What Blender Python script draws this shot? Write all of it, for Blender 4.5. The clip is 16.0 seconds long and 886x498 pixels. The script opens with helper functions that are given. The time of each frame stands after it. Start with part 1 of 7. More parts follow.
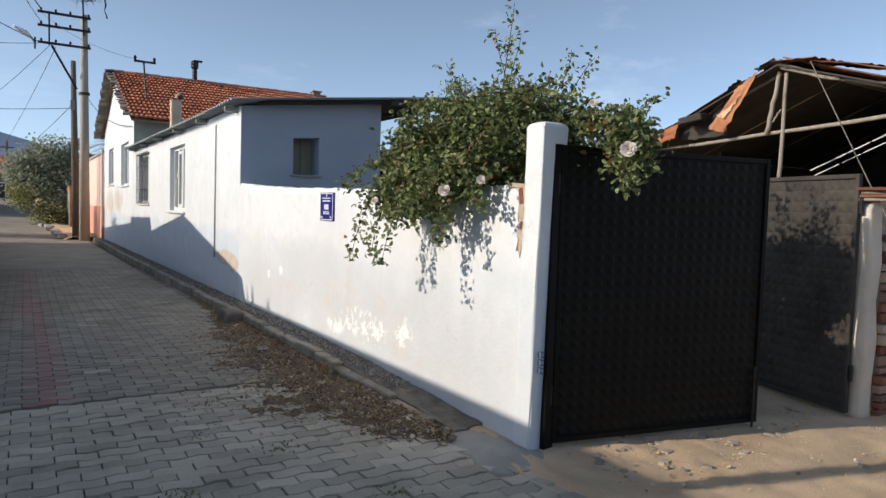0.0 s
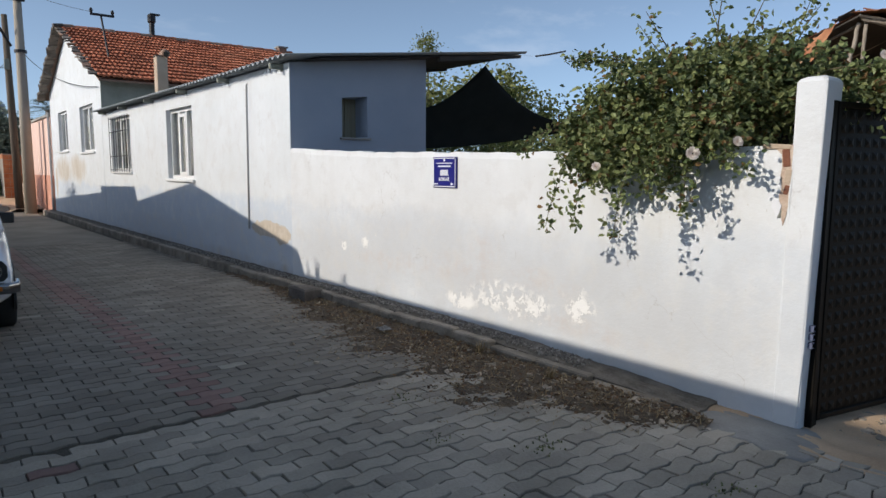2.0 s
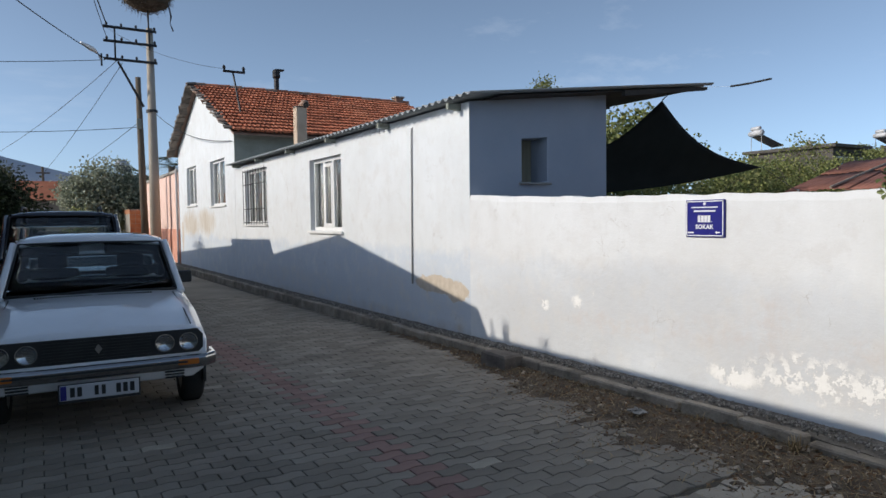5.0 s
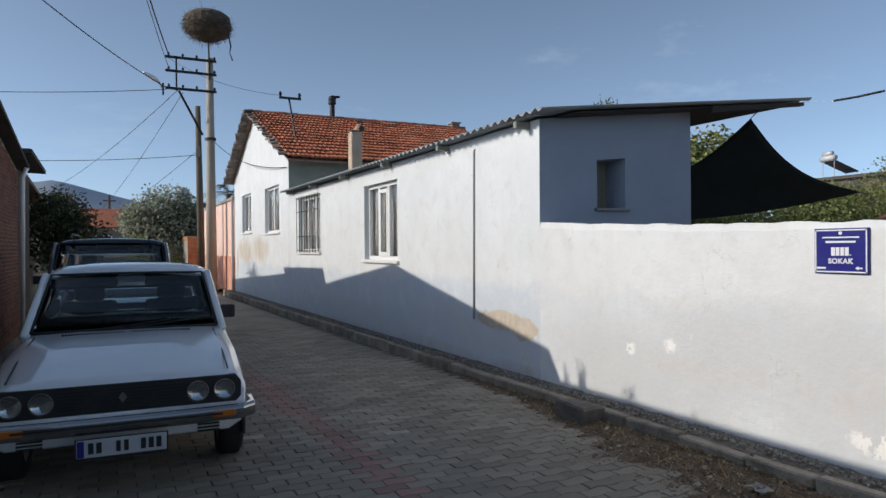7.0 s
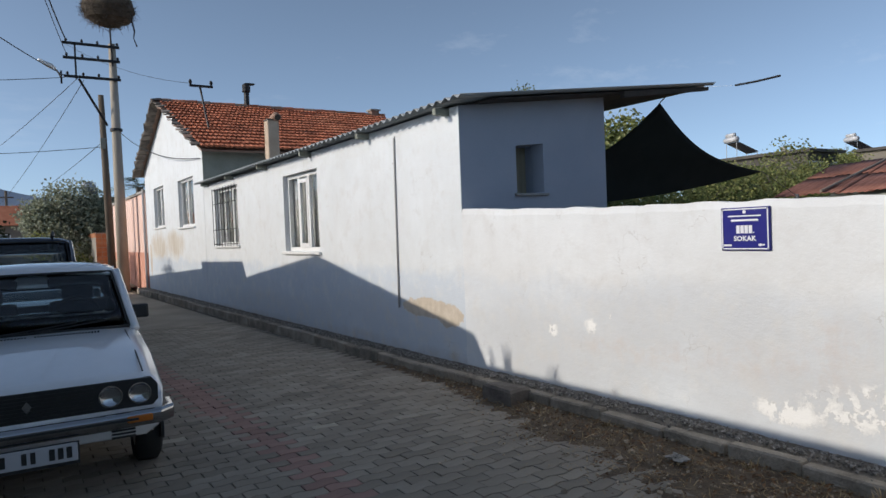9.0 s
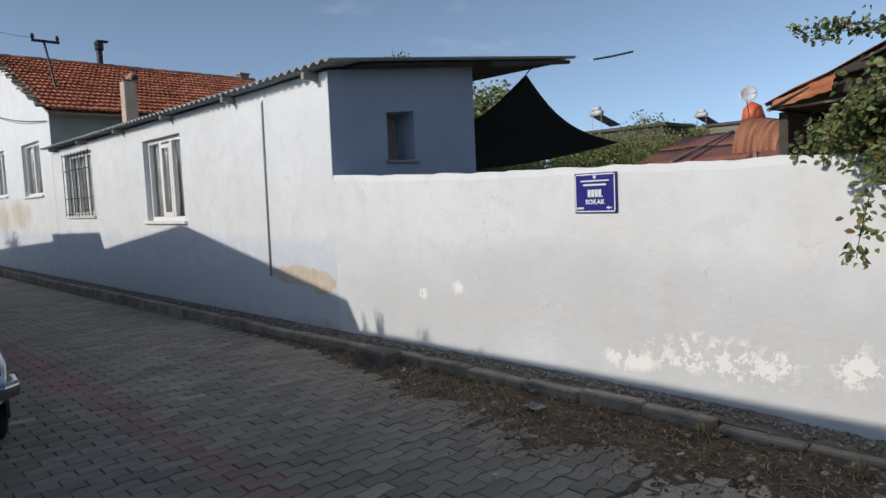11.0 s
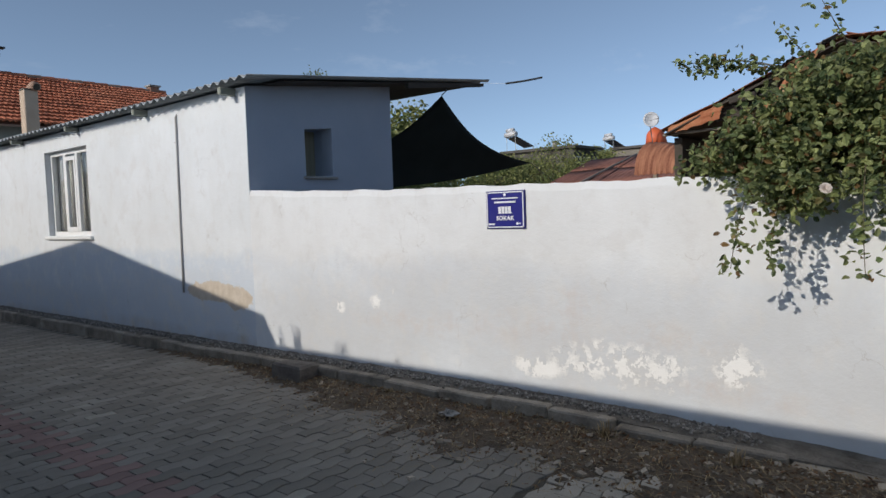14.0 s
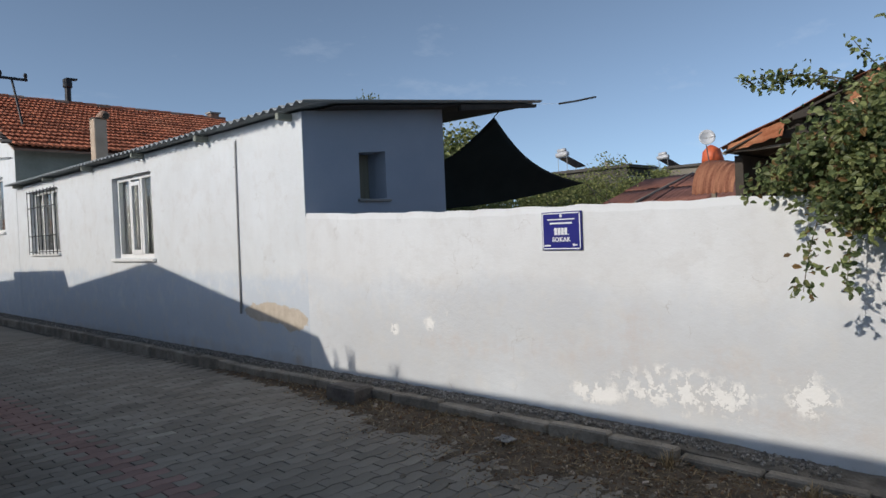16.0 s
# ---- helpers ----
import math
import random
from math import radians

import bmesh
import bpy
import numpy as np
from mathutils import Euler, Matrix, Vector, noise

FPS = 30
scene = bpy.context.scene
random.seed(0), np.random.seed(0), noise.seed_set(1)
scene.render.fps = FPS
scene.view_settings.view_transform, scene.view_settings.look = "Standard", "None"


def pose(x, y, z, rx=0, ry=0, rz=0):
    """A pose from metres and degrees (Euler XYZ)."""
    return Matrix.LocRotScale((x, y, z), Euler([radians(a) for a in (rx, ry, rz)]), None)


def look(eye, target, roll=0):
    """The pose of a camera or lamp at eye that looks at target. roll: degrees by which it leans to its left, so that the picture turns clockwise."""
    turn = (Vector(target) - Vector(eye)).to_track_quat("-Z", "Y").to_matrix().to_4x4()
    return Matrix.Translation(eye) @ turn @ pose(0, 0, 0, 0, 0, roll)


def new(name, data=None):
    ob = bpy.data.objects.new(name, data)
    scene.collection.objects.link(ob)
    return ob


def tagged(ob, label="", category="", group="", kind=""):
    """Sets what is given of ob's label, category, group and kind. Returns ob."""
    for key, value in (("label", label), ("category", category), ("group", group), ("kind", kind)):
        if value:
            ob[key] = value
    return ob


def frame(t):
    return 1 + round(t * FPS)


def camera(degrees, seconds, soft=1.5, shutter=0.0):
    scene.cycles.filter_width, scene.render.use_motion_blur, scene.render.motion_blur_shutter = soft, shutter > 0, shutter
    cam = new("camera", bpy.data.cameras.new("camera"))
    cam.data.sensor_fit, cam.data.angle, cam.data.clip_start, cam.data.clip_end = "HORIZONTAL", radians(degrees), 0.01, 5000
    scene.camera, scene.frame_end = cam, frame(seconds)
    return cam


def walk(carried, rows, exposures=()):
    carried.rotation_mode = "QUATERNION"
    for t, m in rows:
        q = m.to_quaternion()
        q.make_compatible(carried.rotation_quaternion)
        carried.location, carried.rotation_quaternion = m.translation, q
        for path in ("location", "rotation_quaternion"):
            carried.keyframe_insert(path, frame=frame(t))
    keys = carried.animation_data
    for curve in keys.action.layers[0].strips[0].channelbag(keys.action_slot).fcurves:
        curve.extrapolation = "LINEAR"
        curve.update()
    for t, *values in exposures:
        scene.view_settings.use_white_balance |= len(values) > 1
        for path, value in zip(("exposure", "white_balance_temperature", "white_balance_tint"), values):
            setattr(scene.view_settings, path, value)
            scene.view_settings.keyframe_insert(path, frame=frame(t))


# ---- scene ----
cam = camera(67.0, 16.0)
SKY_STRENGTH, SUN_STRENGTH = 0.174, 3.3
PATH = [
    (0, (-2.68, -3.19, 1.498), (-1.544, -1.38, 1.375), 1.7),
    (0.5, (-3.018, -2.827, 1.48), (-1.824, -1.053, 1.385), 2.7),
    (1, (-3.335, -2.474, 1.526), (-2.014, -0.8, 1.35), 1.5),
    (1.5, (-3.633, -2.002, 1.497), (-2.29, -0.347, 1.309), 3.0),
    (2, (-4.005, -1.693, 1.525), (-2.689, -0.024, 1.274), 0.3),
    (2.5, (-4.258, -1.369, 1.553), (-2.987, 0.347, 1.409), -0.6),
    (3, (-4.461, -1.224, 1.519), (-3.209, 0.505, 1.362), 0.4),
    (3.5, (-4.567, -0.954, 1.538), (-3.351, 0.792, 1.305), -1.5),
    (4, (-4.558, -0.675, 1.52), (-3.392, 1.11, 1.342), -0.6),
    (6.5, (-4.265, 0.603, 1.552), (-3.244, 2.485, 1.51), -1.4),
    (7, (-4.213, 0.667, 1.553), (-3.252, 2.579, 1.545), -0.5),
    (7.5, (-4.227, 0.691, 1.563), (-3.29, 2.616, 1.561), -1.1),
    (8, (-4.202, 0.701, 1.553), (-3.191, 2.586, 1.486), -1.7),
    (8.5, (-4.178, 0.706, 1.543), (-3.058, 2.528, 1.467), -1.7),
    (9, (-4.189, 0.687, 1.564), (-3.02, 2.478, 1.509), -2.3),
    (9.5, (-4.178, 0.686, 1.533), (-2.984, 2.461, 1.469), -1.7),
    (10, (-4.161, 0.674, 1.531), (-2.854, 2.365, 1.428), -1.7),
    (12.5, (-4.316, 0.443, 1.491), (-2.806, 1.948, 1.306), -2.8),
    (13, (-4.378, 0.467, 1.484), (-2.911, 2.014, 1.301), -3.2),
    (13.5, (-4.329, 0.459, 1.488), (-2.812, 1.96, 1.341), -2.6),
    (14, (-4.31, 0.439, 1.503), (-2.662, 1.8, 1.384), -2.0),
    (14.5, (-4.337, 0.445, 1.508), (-2.712, 1.835, 1.413), -1.9),
    (15, (-4.368, 0.468, 1.507), (-2.905, 2.027, 1.415), -2.5),
    (15.5, (-4.306, 0.485, 1.5), (-2.826, 2.028, 1.409), -2.9),
    (16, (-4.297, 0.49, 1.51), (-2.753, 1.972, 1.464), -2.3),
]
EXPOSURES = [(0.0, 0.20, 6750, 10), (1.5, 0.03, 6600, 10), (2.5, -0.18, 6450, 10), (3.5, -0.20, 6450, 10), (4.1, -0.07, 6450, 10), (6.5, -0.16, 6480, 10), (9.0, -0.18, 6480, 10), (10.0, -0.22, 6450, 10), (12.5, -0.33, 6400, 10), (16.0, -0.33, 6400, 10)]
walk(cam, [(t, look(eye, target, roll)) for t, eye, target, roll in PATH], EXPOSURES)

# ---- world, sun, exposure ----
SUN = Vector((-1.0, 0.295, 0.45)).normalized()
elev, azim = math.asin(SUN.z), math.atan2(SUN.x, SUN.y)
world = bpy.data.worlds.new("sky")
scene.world = world
world.use_nodes = True
wn, wl = world.node_tree.nodes, world.node_tree.links
sky = wn.new("ShaderNodeTexSky")
sky.sky_type, sky.sun_disc = "NISHITA", False
sky.sun_elevation, sky.sun_rotation = elev, azim % (2 * math.pi)
sky.air_density, sky.dust_density, sky.ozone_density = 0.62, 2.4, 5.0
sky.altitude = 1200
wn["Background"].inputs["Strength"].default_value = SKY_STRENGTH
# faint high wisps of cloud
co = wn.new("ShaderNodeTexCoord")
mp = wn.new("ShaderNodeMapping")
mp.inputs["Scale"].default_value, mp.inputs["Rotation"].default_value = (1.2, 3.6, 7.0), (0.3, 0.5, 0.6)
cl = wn.new("ShaderNodeTexNoise")
cl.inputs["Scale"].default_value, cl.inputs["Detail"].default_value, cl.inputs["Roughness"].default_value = 1.7, 9.0, 0.62
cm = wn.new("ShaderNodeMapRange")
cm.inputs["From Min"].default_value, cm.inputs["From Max"].default_value, cm.inputs["To Max"].default_value = 0.60, 0.86, 0.32
cx = wn.new("ShaderNodeMix")
cx.data_type, cx.inputs["B"].default_value = "RGBA", (5.2, 5.6, 6.2, 1.0)
wl.new(co.outputs["Generated"], mp.inputs["Vector"])
wl.new(mp.outputs["Vector"], cl.inputs["Vector"])
wl.new(cl.outputs["Fac"], cm.inputs["Value"])
wl.new(cm.outputs["Result"], cx.inputs["Factor"])
hz = wn.new("ShaderNodeHueSaturation")
hz.inputs["Saturation"].default_value, hz.inputs["Hue"].default_value = 0.74, 0.486
wl.new(sky.outputs["Color"], hz.inputs["Color"])
wl.new(hz.outputs["Color"], cx.inputs["A"])
wl.new(cx.outputs["Result"], wn["Background"].inputs["Color"])
sun = new("sun", bpy.data.lights.new("sun", "SUN"))
sun.data.energy, sun.data.angle, sun.data.color = SUN_STRENGTH, radians(0.5), (1.0, 0.91, 0.79)
sun.matrix_world = look(SUN * 60, (0, 0, 0))


# ---- materials ----
def rgb(c):
    return (c[0], c[1], c[2], 1.0)


def nodes_of(name, rough=0.8, metal=0.0):
    m = bpy.data.materials.new(name)
    m.use_nodes = True
    n, l = m.node_tree.nodes, m.node_tree.links
    b = n["Principled BSDF"]
    b.inputs["Roughness"].default_value, b.inputs["Metallic"].default_value = rough, metal
    return m, n, l, b


def noise_node(n, l, scale, detail=6.0, rough=0.6, stretch=None, distortion=0.0):
    co = n.new("ShaderNodeTexCoord")
    t = n.new("ShaderNodeTexNoise")
    t.inputs["Scale"].default_value, t.inputs["Detail"].default_value = scale, detail
    t.inputs["Roughness"].default_value, t.inputs["Distortion"].default_value = rough, distortion
    src = co.outputs["Object"]
    if stretch:
        mp = n.new("ShaderNodeMapping")
        mp.inputs["Scale"].default_value = stretch
        l.new(src, mp.inputs["Vector"])
        src = mp.outputs["Vector"]
    l.new(src, t.inputs["Vector"])
    return t.outputs["Fac"]


def ramp(n, l, fac, lo, hi):
    r = n.new("ShaderNodeMapRange")
    r.inputs["From Min"].default_value, r.inputs["From Max"].default_value = lo, hi
    l.new(fac, r.inputs["Value"])
    return r.outputs["Result"]


def mixc(n, l, fac, a, b):
    m = n.new("ShaderNodeMix")
    m.data_type = "RGBA"
    for sock, v in ((m.inputs["Factor"], fac), (m.inputs["A"], a), (m.inputs["B"], b)):
        if isinstance(v, (int, float)):
            sock.default_value = v
        elif isinstance(v, tuple):
            sock.default_value = rgb(v)
        else:
            l.new(v, sock)
    return m.outputs["Result"]


def maths(n, l, op, a, b=0.0):
    m = n.new("ShaderNodeMath")
    m.operation = op
    for i, v in enumerate((a, b)):
        if isinstance(v, (int, float)):
            m.inputs[i].default_value = v
        else:
            l.new(v, m.inputs[i])
    return m.outputs["Value"]


def bump(n, l, b, height, strength, distance=0.01):
    k = n.new("ShaderNodeBump")
    k.inputs["Strength"].default_value, k.inputs["Distance"].default_value = strength, distance
    l.new(height, k.inputs["Height"])
    l.new(k.outputs["Normal"], b.inputs["Normal"])


def mat(name, c1, c2, scale=3.0, fine=60.0, rough=0.8, metal=0.0, relief=0.3, depth=0.006, vary=0.0, stretch=None, lo=0.35, hi=0.65):
    """Two colours mixed by coarse and fine noise, with relief; vary: brightness change from piece to piece."""
    m, n, l, b = nodes_of(name, rough, metal)
    big = noise_node(n, l, scale, stretch=stretch)
    small = noise_node(n, l, fine, 4.0)
    f = maths(n, l, "ADD", maths(n, l, "MULTIPLY", ramp(n, l, big, lo, hi), 0.7), maths(n, l, "MULTIPLY", ramp(n, l, small, 0.3, 0.7), 0.3))
    col = mixc(n, l, f, c1, c2)
    if vary:
        g, o = n.new("ShaderNodeNewGeometry"), n.new("ShaderNodeObjectInfo")
        r = maths(n, l, "FRACT", maths(n, l, "ADD", g.outputs["Random Per Island"], o.outputs["Random"]))
        h = n.new("ShaderNodeHueSaturation")
        l.new(maths(n, l, "ADD", maths(n, l, "MULTIPLY", r, 2 * vary), 1 - vary), h.inputs["Value"])
        l.new(col, h.inputs["Color"])
        col = h.outputs["Color"]
    l.new(col, b.inputs["Base Color"])
    if relief:
        bump(n, l, b, maths(n, l, "ADD", small, maths(n, l, "MULTIPLY", big, 1.5)), relief, depth)
    return m


def spots(n, l, centres, warp_scale=5.0, warp=0.35, soft=0.15):
    """0..1 mask round places on a wall: rows of y, z, half length, half height; uneven edges."""
    co = n.new("ShaderNodeTexCoord")
    sep = n.new("ShaderNodeSeparateXYZ")
    l.new(co.outputs["Object"], sep.inputs["Vector"])
    wob = maths(n, l, "MULTIPLY", maths(n, l, "SUBTRACT", noise_node(n, l, warp_scale, 8.0, 0.7), 0.5), 6.0 * warp)
    total = None
    for y, z, a, c in centres:
        dy = maths(n, l, "DIVIDE", maths(n, l, "SUBTRACT", sep.outputs["Y"], y), a)
        dz = maths(n, l, "DIVIDE", maths(n, l, "SUBTRACT", sep.outputs["Z"], z), c)
        d = maths(n, l, "ADD", maths(n, l, "MULTIPLY", dy, dy), maths(n, l, "MULTIPLY", dz, dz))
        k = ramp(n, l, maths(n, l, "ADD", d, wob), 1.0 + soft / 2, 1.0 - soft / 2)
        total = k if total is None else maths(n, l, "MAXIMUM", total, k)
    return total


def whitewash(name, base, dull, peels=(), bares=(), damp=(), stains=(), rosy=(), band=0.0):
    m, n, l, b = nodes_of(name, 0.88)
    cloud = ramp(n, l, noise_node(n, l, 1.1, 7.0, 0.65), 0.38, 0.66)
    streak = ramp(n, l, noise_node(n, l, 2.2, 5.0, 0.6, (1, 1.6, 0.35)), 0.45, 0.75)
    col = mixc(n, l, maths(n, l, "MULTIPLY", cloud, 0.8), base, dull)
    col = mixc(n, l, maths(n, l, "MULTIPLY", streak, 0.16), col, (0.60, 0.575, 0.545))
    blot = ramp(n, l, noise_node(n, l, 3.4, 6.0, 0.7), 0.52, 0.62)
    col = mixc(n, l, maths(n, l, "MULTIPLY", blot, 0.24), col, (0.58, 0.565, 0.55))
    smear = ramp(n, l, noise_node(n, l, 0.8, 9.0, 0.72, (1, 0.6, 1.9)), 0.55, 0.66)
    col = mixc(n, l, maths(n, l, "MULTIPLY", smear, 0.22), col, (0.62, 0.60, 0.59))
    fleck = ramp(n, l, noise_node(n, l, 26.0, 3.0, 0.5), 0.71, 0.74)
    col = mixc(n, l, maths(n, l, "MULTIPLY", fleck, 0.35), col, (0.5, 0.47, 0.43))
    if damp:
        col = mixc(n, l, maths(n, l, "MULTIPLY", spots(n, l, damp, 2.5, 0.5, 1.6), 0.55), col, (0.575, 0.56, 0.54))
    if stains:
        tone = mixc(n, l, ramp(n, l, noise_node(n, l, 2.0, 6.0, 0.6, (1, 2.2, 0.5)), 0.4, 0.6), (0.52, 0.44, 0.34), (0.62, 0.57, 0.50))
        col = mixc(n, l, maths(n, l, "MULTIPLY", spots(n, l, stains, 2.0, 0.55, 1.3), 0.8), col, tone)
    # uneven lower band: greyer old paint plus sky-blue shade put into the colour
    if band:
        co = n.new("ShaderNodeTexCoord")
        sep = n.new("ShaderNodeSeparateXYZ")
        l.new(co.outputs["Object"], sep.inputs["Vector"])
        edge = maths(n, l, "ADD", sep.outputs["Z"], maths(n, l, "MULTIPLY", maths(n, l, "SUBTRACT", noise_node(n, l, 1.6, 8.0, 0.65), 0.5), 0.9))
        tint_mask = maths(n, l, "MULTIPLY", ramp(n, l, edge, 1.16, 1.02), ramp(n, l, noise_node(n, l, 3.2, 9.0, 0.7), 0.30, 0.52))
        col = mixc(n, l, maths(n, l, "MULTIPLY", tint_mask, band), col, (0.52, 0.595, 0.695))
    if rosy:
        worn = maths(n, l, "MULTIPLY", spots(n, l, rosy, 3.0, 0.9, 1.8), ramp(n, l, noise_node(n, l, 7.0, 9.0, 0.7), 0.42, 0.62))
        col = mixc(n, l, maths(n, l, "MULTIPLY", worn, 0.5), col, (0.60, 0.545, 0.52))
    # hairline cracks
    co = n.new("ShaderNodeTexCoord")
    vo = n.new("ShaderNodeTexVoronoi")
    vo.feature, vo.inputs["Scale"].default_value = "DISTANCE_TO_EDGE", 1.1
    wv = n.new("ShaderNodeVectorMath")
    wv.operation = "ADD"
    nv = n.new("ShaderNodeTexNoise")
    nv.inputs["Scale"].default_value, nv.inputs["Detail"].default_value = 3.0, 6.0
    l.new(co.outputs["Object"], nv.inputs["Vector"])
    l.new(co.outputs["Object"], wv.inputs[0])
    l.new(nv.outputs["Color"], wv.inputs[1])
    l.new(wv.outputs["Vector"], vo.inputs["Vector"])
    crack = maths(n, l, "MULTIPLY", ramp(n, l, vo.outputs["Distance"], 0.007, 0.002), ramp(n, l, noise_node(n, l, 1.7, 3.0), 0.54, 0.60))
    col = mixc(n, l, maths(n, l, "MULTIPLY", crack, 0.32), col, (0.36, 0.33, 0.30))
    hgt = maths(n, l, "ADD", noise_node(n, l, 14.0, 8.0, 0.65), maths(n, l, "MULTIPLY", noise_node(n, l, 70.0, 3.0), 0.25))
    if bares:
        k = spots(n, l, bares, 3.5, 0.5)
        sand = mixc(n, l, ramp(n, l, noise_node(n, l, 9.0), 0.35, 0.65), (0.50, 0.40, 0.28), (0.62, 0.52, 0.40))
        col = mixc(n, l, maths(n, l, "MULTIPLY", k, 0.8), col, sand)
        hgt = maths(n, l, "SUBTRACT", hgt, maths(n, l, "MULTIPLY", k, 0.5))
    if peels:
        near = spots(n, l, peels, 5.0, 1.1, 1.2)
        flake = noise_node(n, l, 6.5, 10.0, 0.7, (1, 1.0, 0.9))
        rim = maths(n, l, "MULTIPLY", near, ramp(n, l, flake, 0.465, 0.485))
        k = maths(n, l, "MULTIPLY", near, ramp(n, l, flake, 0.48, 0.505))
        col = mixc(n, l, maths(n, l, "MULTIPLY", rim, 0.35), col, (0.55, 0.52, 0.48))
        col = mixc(n, l, maths(n, l, "MULTIPLY", k, 0.9), col, (0.90, 0.90, 0.89))
        hgt = maths(n, l, "ADD", hgt, maths(n, l, "MULTIPLY", k, 0.25))
    l.new(col, b.inputs["Base Color"])
    bump(n, l, b, hgt, 0.35, 0.012)
    return m


def paint(name, c, rough=0.35, metal=0.0, coat=0.0):
    m, n, l, b = nodes_of(name, rough, metal)
    dust = ramp(n, l, noise_node(n, l, 7.0, 6.0), 0.4, 0.75)
    l.new(mixc(n, l, maths(n, l, "MULTIPLY", dust, 0.25), c, tuple(0.75 * v + 0.05 for v in c)), b.inputs["Base Color"])
    b.inputs["Coat Weight"].default_value = coat
    return m


def glass(name, tint=(0.9, 0.93, 0.94), rough=0.02, ior=1.2):
    m, n, l, b = nodes_of(name, rough)
    b.inputs["Base Color"].default_value = rgb(tint)
    b.inputs["Transmission Weight"].default_value, b.inputs["IOR"].default_value = 1.0, ior
    return m


M = {}
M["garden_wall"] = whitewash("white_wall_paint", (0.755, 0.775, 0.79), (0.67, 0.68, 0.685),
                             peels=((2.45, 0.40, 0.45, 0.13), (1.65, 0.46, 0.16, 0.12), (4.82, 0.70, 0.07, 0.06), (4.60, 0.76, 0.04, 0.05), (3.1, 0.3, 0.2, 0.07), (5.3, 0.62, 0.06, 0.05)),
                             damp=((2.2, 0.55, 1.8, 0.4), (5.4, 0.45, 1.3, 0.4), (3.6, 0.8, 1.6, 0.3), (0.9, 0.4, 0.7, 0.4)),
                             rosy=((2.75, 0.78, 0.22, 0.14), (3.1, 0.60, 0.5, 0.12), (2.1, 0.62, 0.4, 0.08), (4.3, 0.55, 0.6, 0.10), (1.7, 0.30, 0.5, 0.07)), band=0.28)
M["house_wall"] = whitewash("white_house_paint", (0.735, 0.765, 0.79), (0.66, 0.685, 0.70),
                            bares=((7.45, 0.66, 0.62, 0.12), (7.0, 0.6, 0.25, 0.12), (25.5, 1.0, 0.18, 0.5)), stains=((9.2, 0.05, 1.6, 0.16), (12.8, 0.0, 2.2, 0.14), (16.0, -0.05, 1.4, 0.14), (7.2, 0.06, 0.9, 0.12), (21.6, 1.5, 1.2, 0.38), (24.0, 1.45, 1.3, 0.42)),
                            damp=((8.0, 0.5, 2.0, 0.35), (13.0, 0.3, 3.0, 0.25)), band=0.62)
M["blue_wall"] = mat("blue_grey_wall_paint", (0.36, 0.40, 0.475), (0.42, 0.455, 0.52), 1.3, 40, 0.85, relief=0.25)
M["pink_wall"] = mat("pink_wall_paint", (0.78, 0.54, 0.46), (0.82, 0.60, 0.52), 1.2, 40, 0.88)
M["salmon"] = mat("salmon_plinth_paint", (0.60, 0.28, 0.20), (0.66, 0.34, 0.25), 1.5, 40, 0.88)
M["grey_plaster"] = mat("grey_cement_plaster", (0.22, 0.24, 0.205), (0.34, 0.35, 0.31), 1.6, 30, 0.92, relief=0.5)
M["concrete"] = mat("weathered_concrete", (0.28, 0.265, 0.24), (0.40, 0.385, 0.36), 3.0, 55, 0.92, relief=0.6, vary=0.12)
M["kerb"] = mat("old_kerb_concrete", (0.16, 0.135, 0.105), (0.40, 0.35, 0.285), 4.0, 45, 0.95, relief=1.0, depth=0.012, vary=0.22)
M["gravel"] = mat("dark_gravel", (0.13, 0.115, 0.10), (0.40, 0.37, 0.33), 30.0, 90, 0.95, relief=0.9, vary=0.5)
M["paver"] = mat("grey_paver", (0.20, 0.175, 0.145), (0.325, 0.287, 0.235), 1.0, 90, 0.9, relief=0.5, depth=0.003, vary=0.2)
M["paver_old"] = mat("worn_pale_paver", (0.30, 0.262, 0.21), (0.50, 0.445, 0.365), 1.6, 60, 0.92, relief=0.8, depth=0.005, vary=0.2)
M["paver_red"] = mat("faded_red_paver", (0.245, 0.15, 0.13), (0.335, 0.215, 0.185), 2.0, 110, 0.85, relief=0.4, depth=0.003, vary=0.15)
M["verge_grit"] = mat("dark_verge_grit", (0.09, 0.078, 0.062), (0.24, 0.21, 0.175), 7.0, 60, 0.97, relief=0.9, depth=0.012)
M["joint"] = mat("dark_joint_sand", (0.05, 0.042, 0.032), (0.15, 0.13, 0.10), 5.0, 60, 0.95, relief=0.6)
M["dirt"] = mat("brown_dirt", (0.075, 0.055, 0.038), (0.20, 0.148, 0.10), 5.0, 45, 0.97, relief=1.0, depth=0.02)
M["pale_dirt"] = mat("pale_dusty_ground", (0.44, 0.31, 0.20), (0.68, 0.50, 0.335), 2.2, 90, 0.97, relief=0.5, depth=0.012)
M["straw"] = mat("dry_straw", (0.24, 0.165, 0.085), (0.45, 0.33, 0.18), 8.0, 60, 0.9, relief=0.0, vary=0.45)
M["field"] = mat("dry_field", (0.16, 0.13, 0.08), (0.25, 0.21, 0.13), 0.05, 2, 0.97, relief=0.5)
M["roof_sheet"] = mat("galvanised_roof_sheet", (0.30, 0.33, 0.34), (0.42, 0.44, 0.45), 1.5, 50, 0.5, 0.35, 0.1)
M["tile"] = mat("clay_roof_tile", (0.38, 0.105, 0.05), (0.56, 0.215, 0.115), 1.0, 40, 0.85, relief=0.4, vary=0.22)
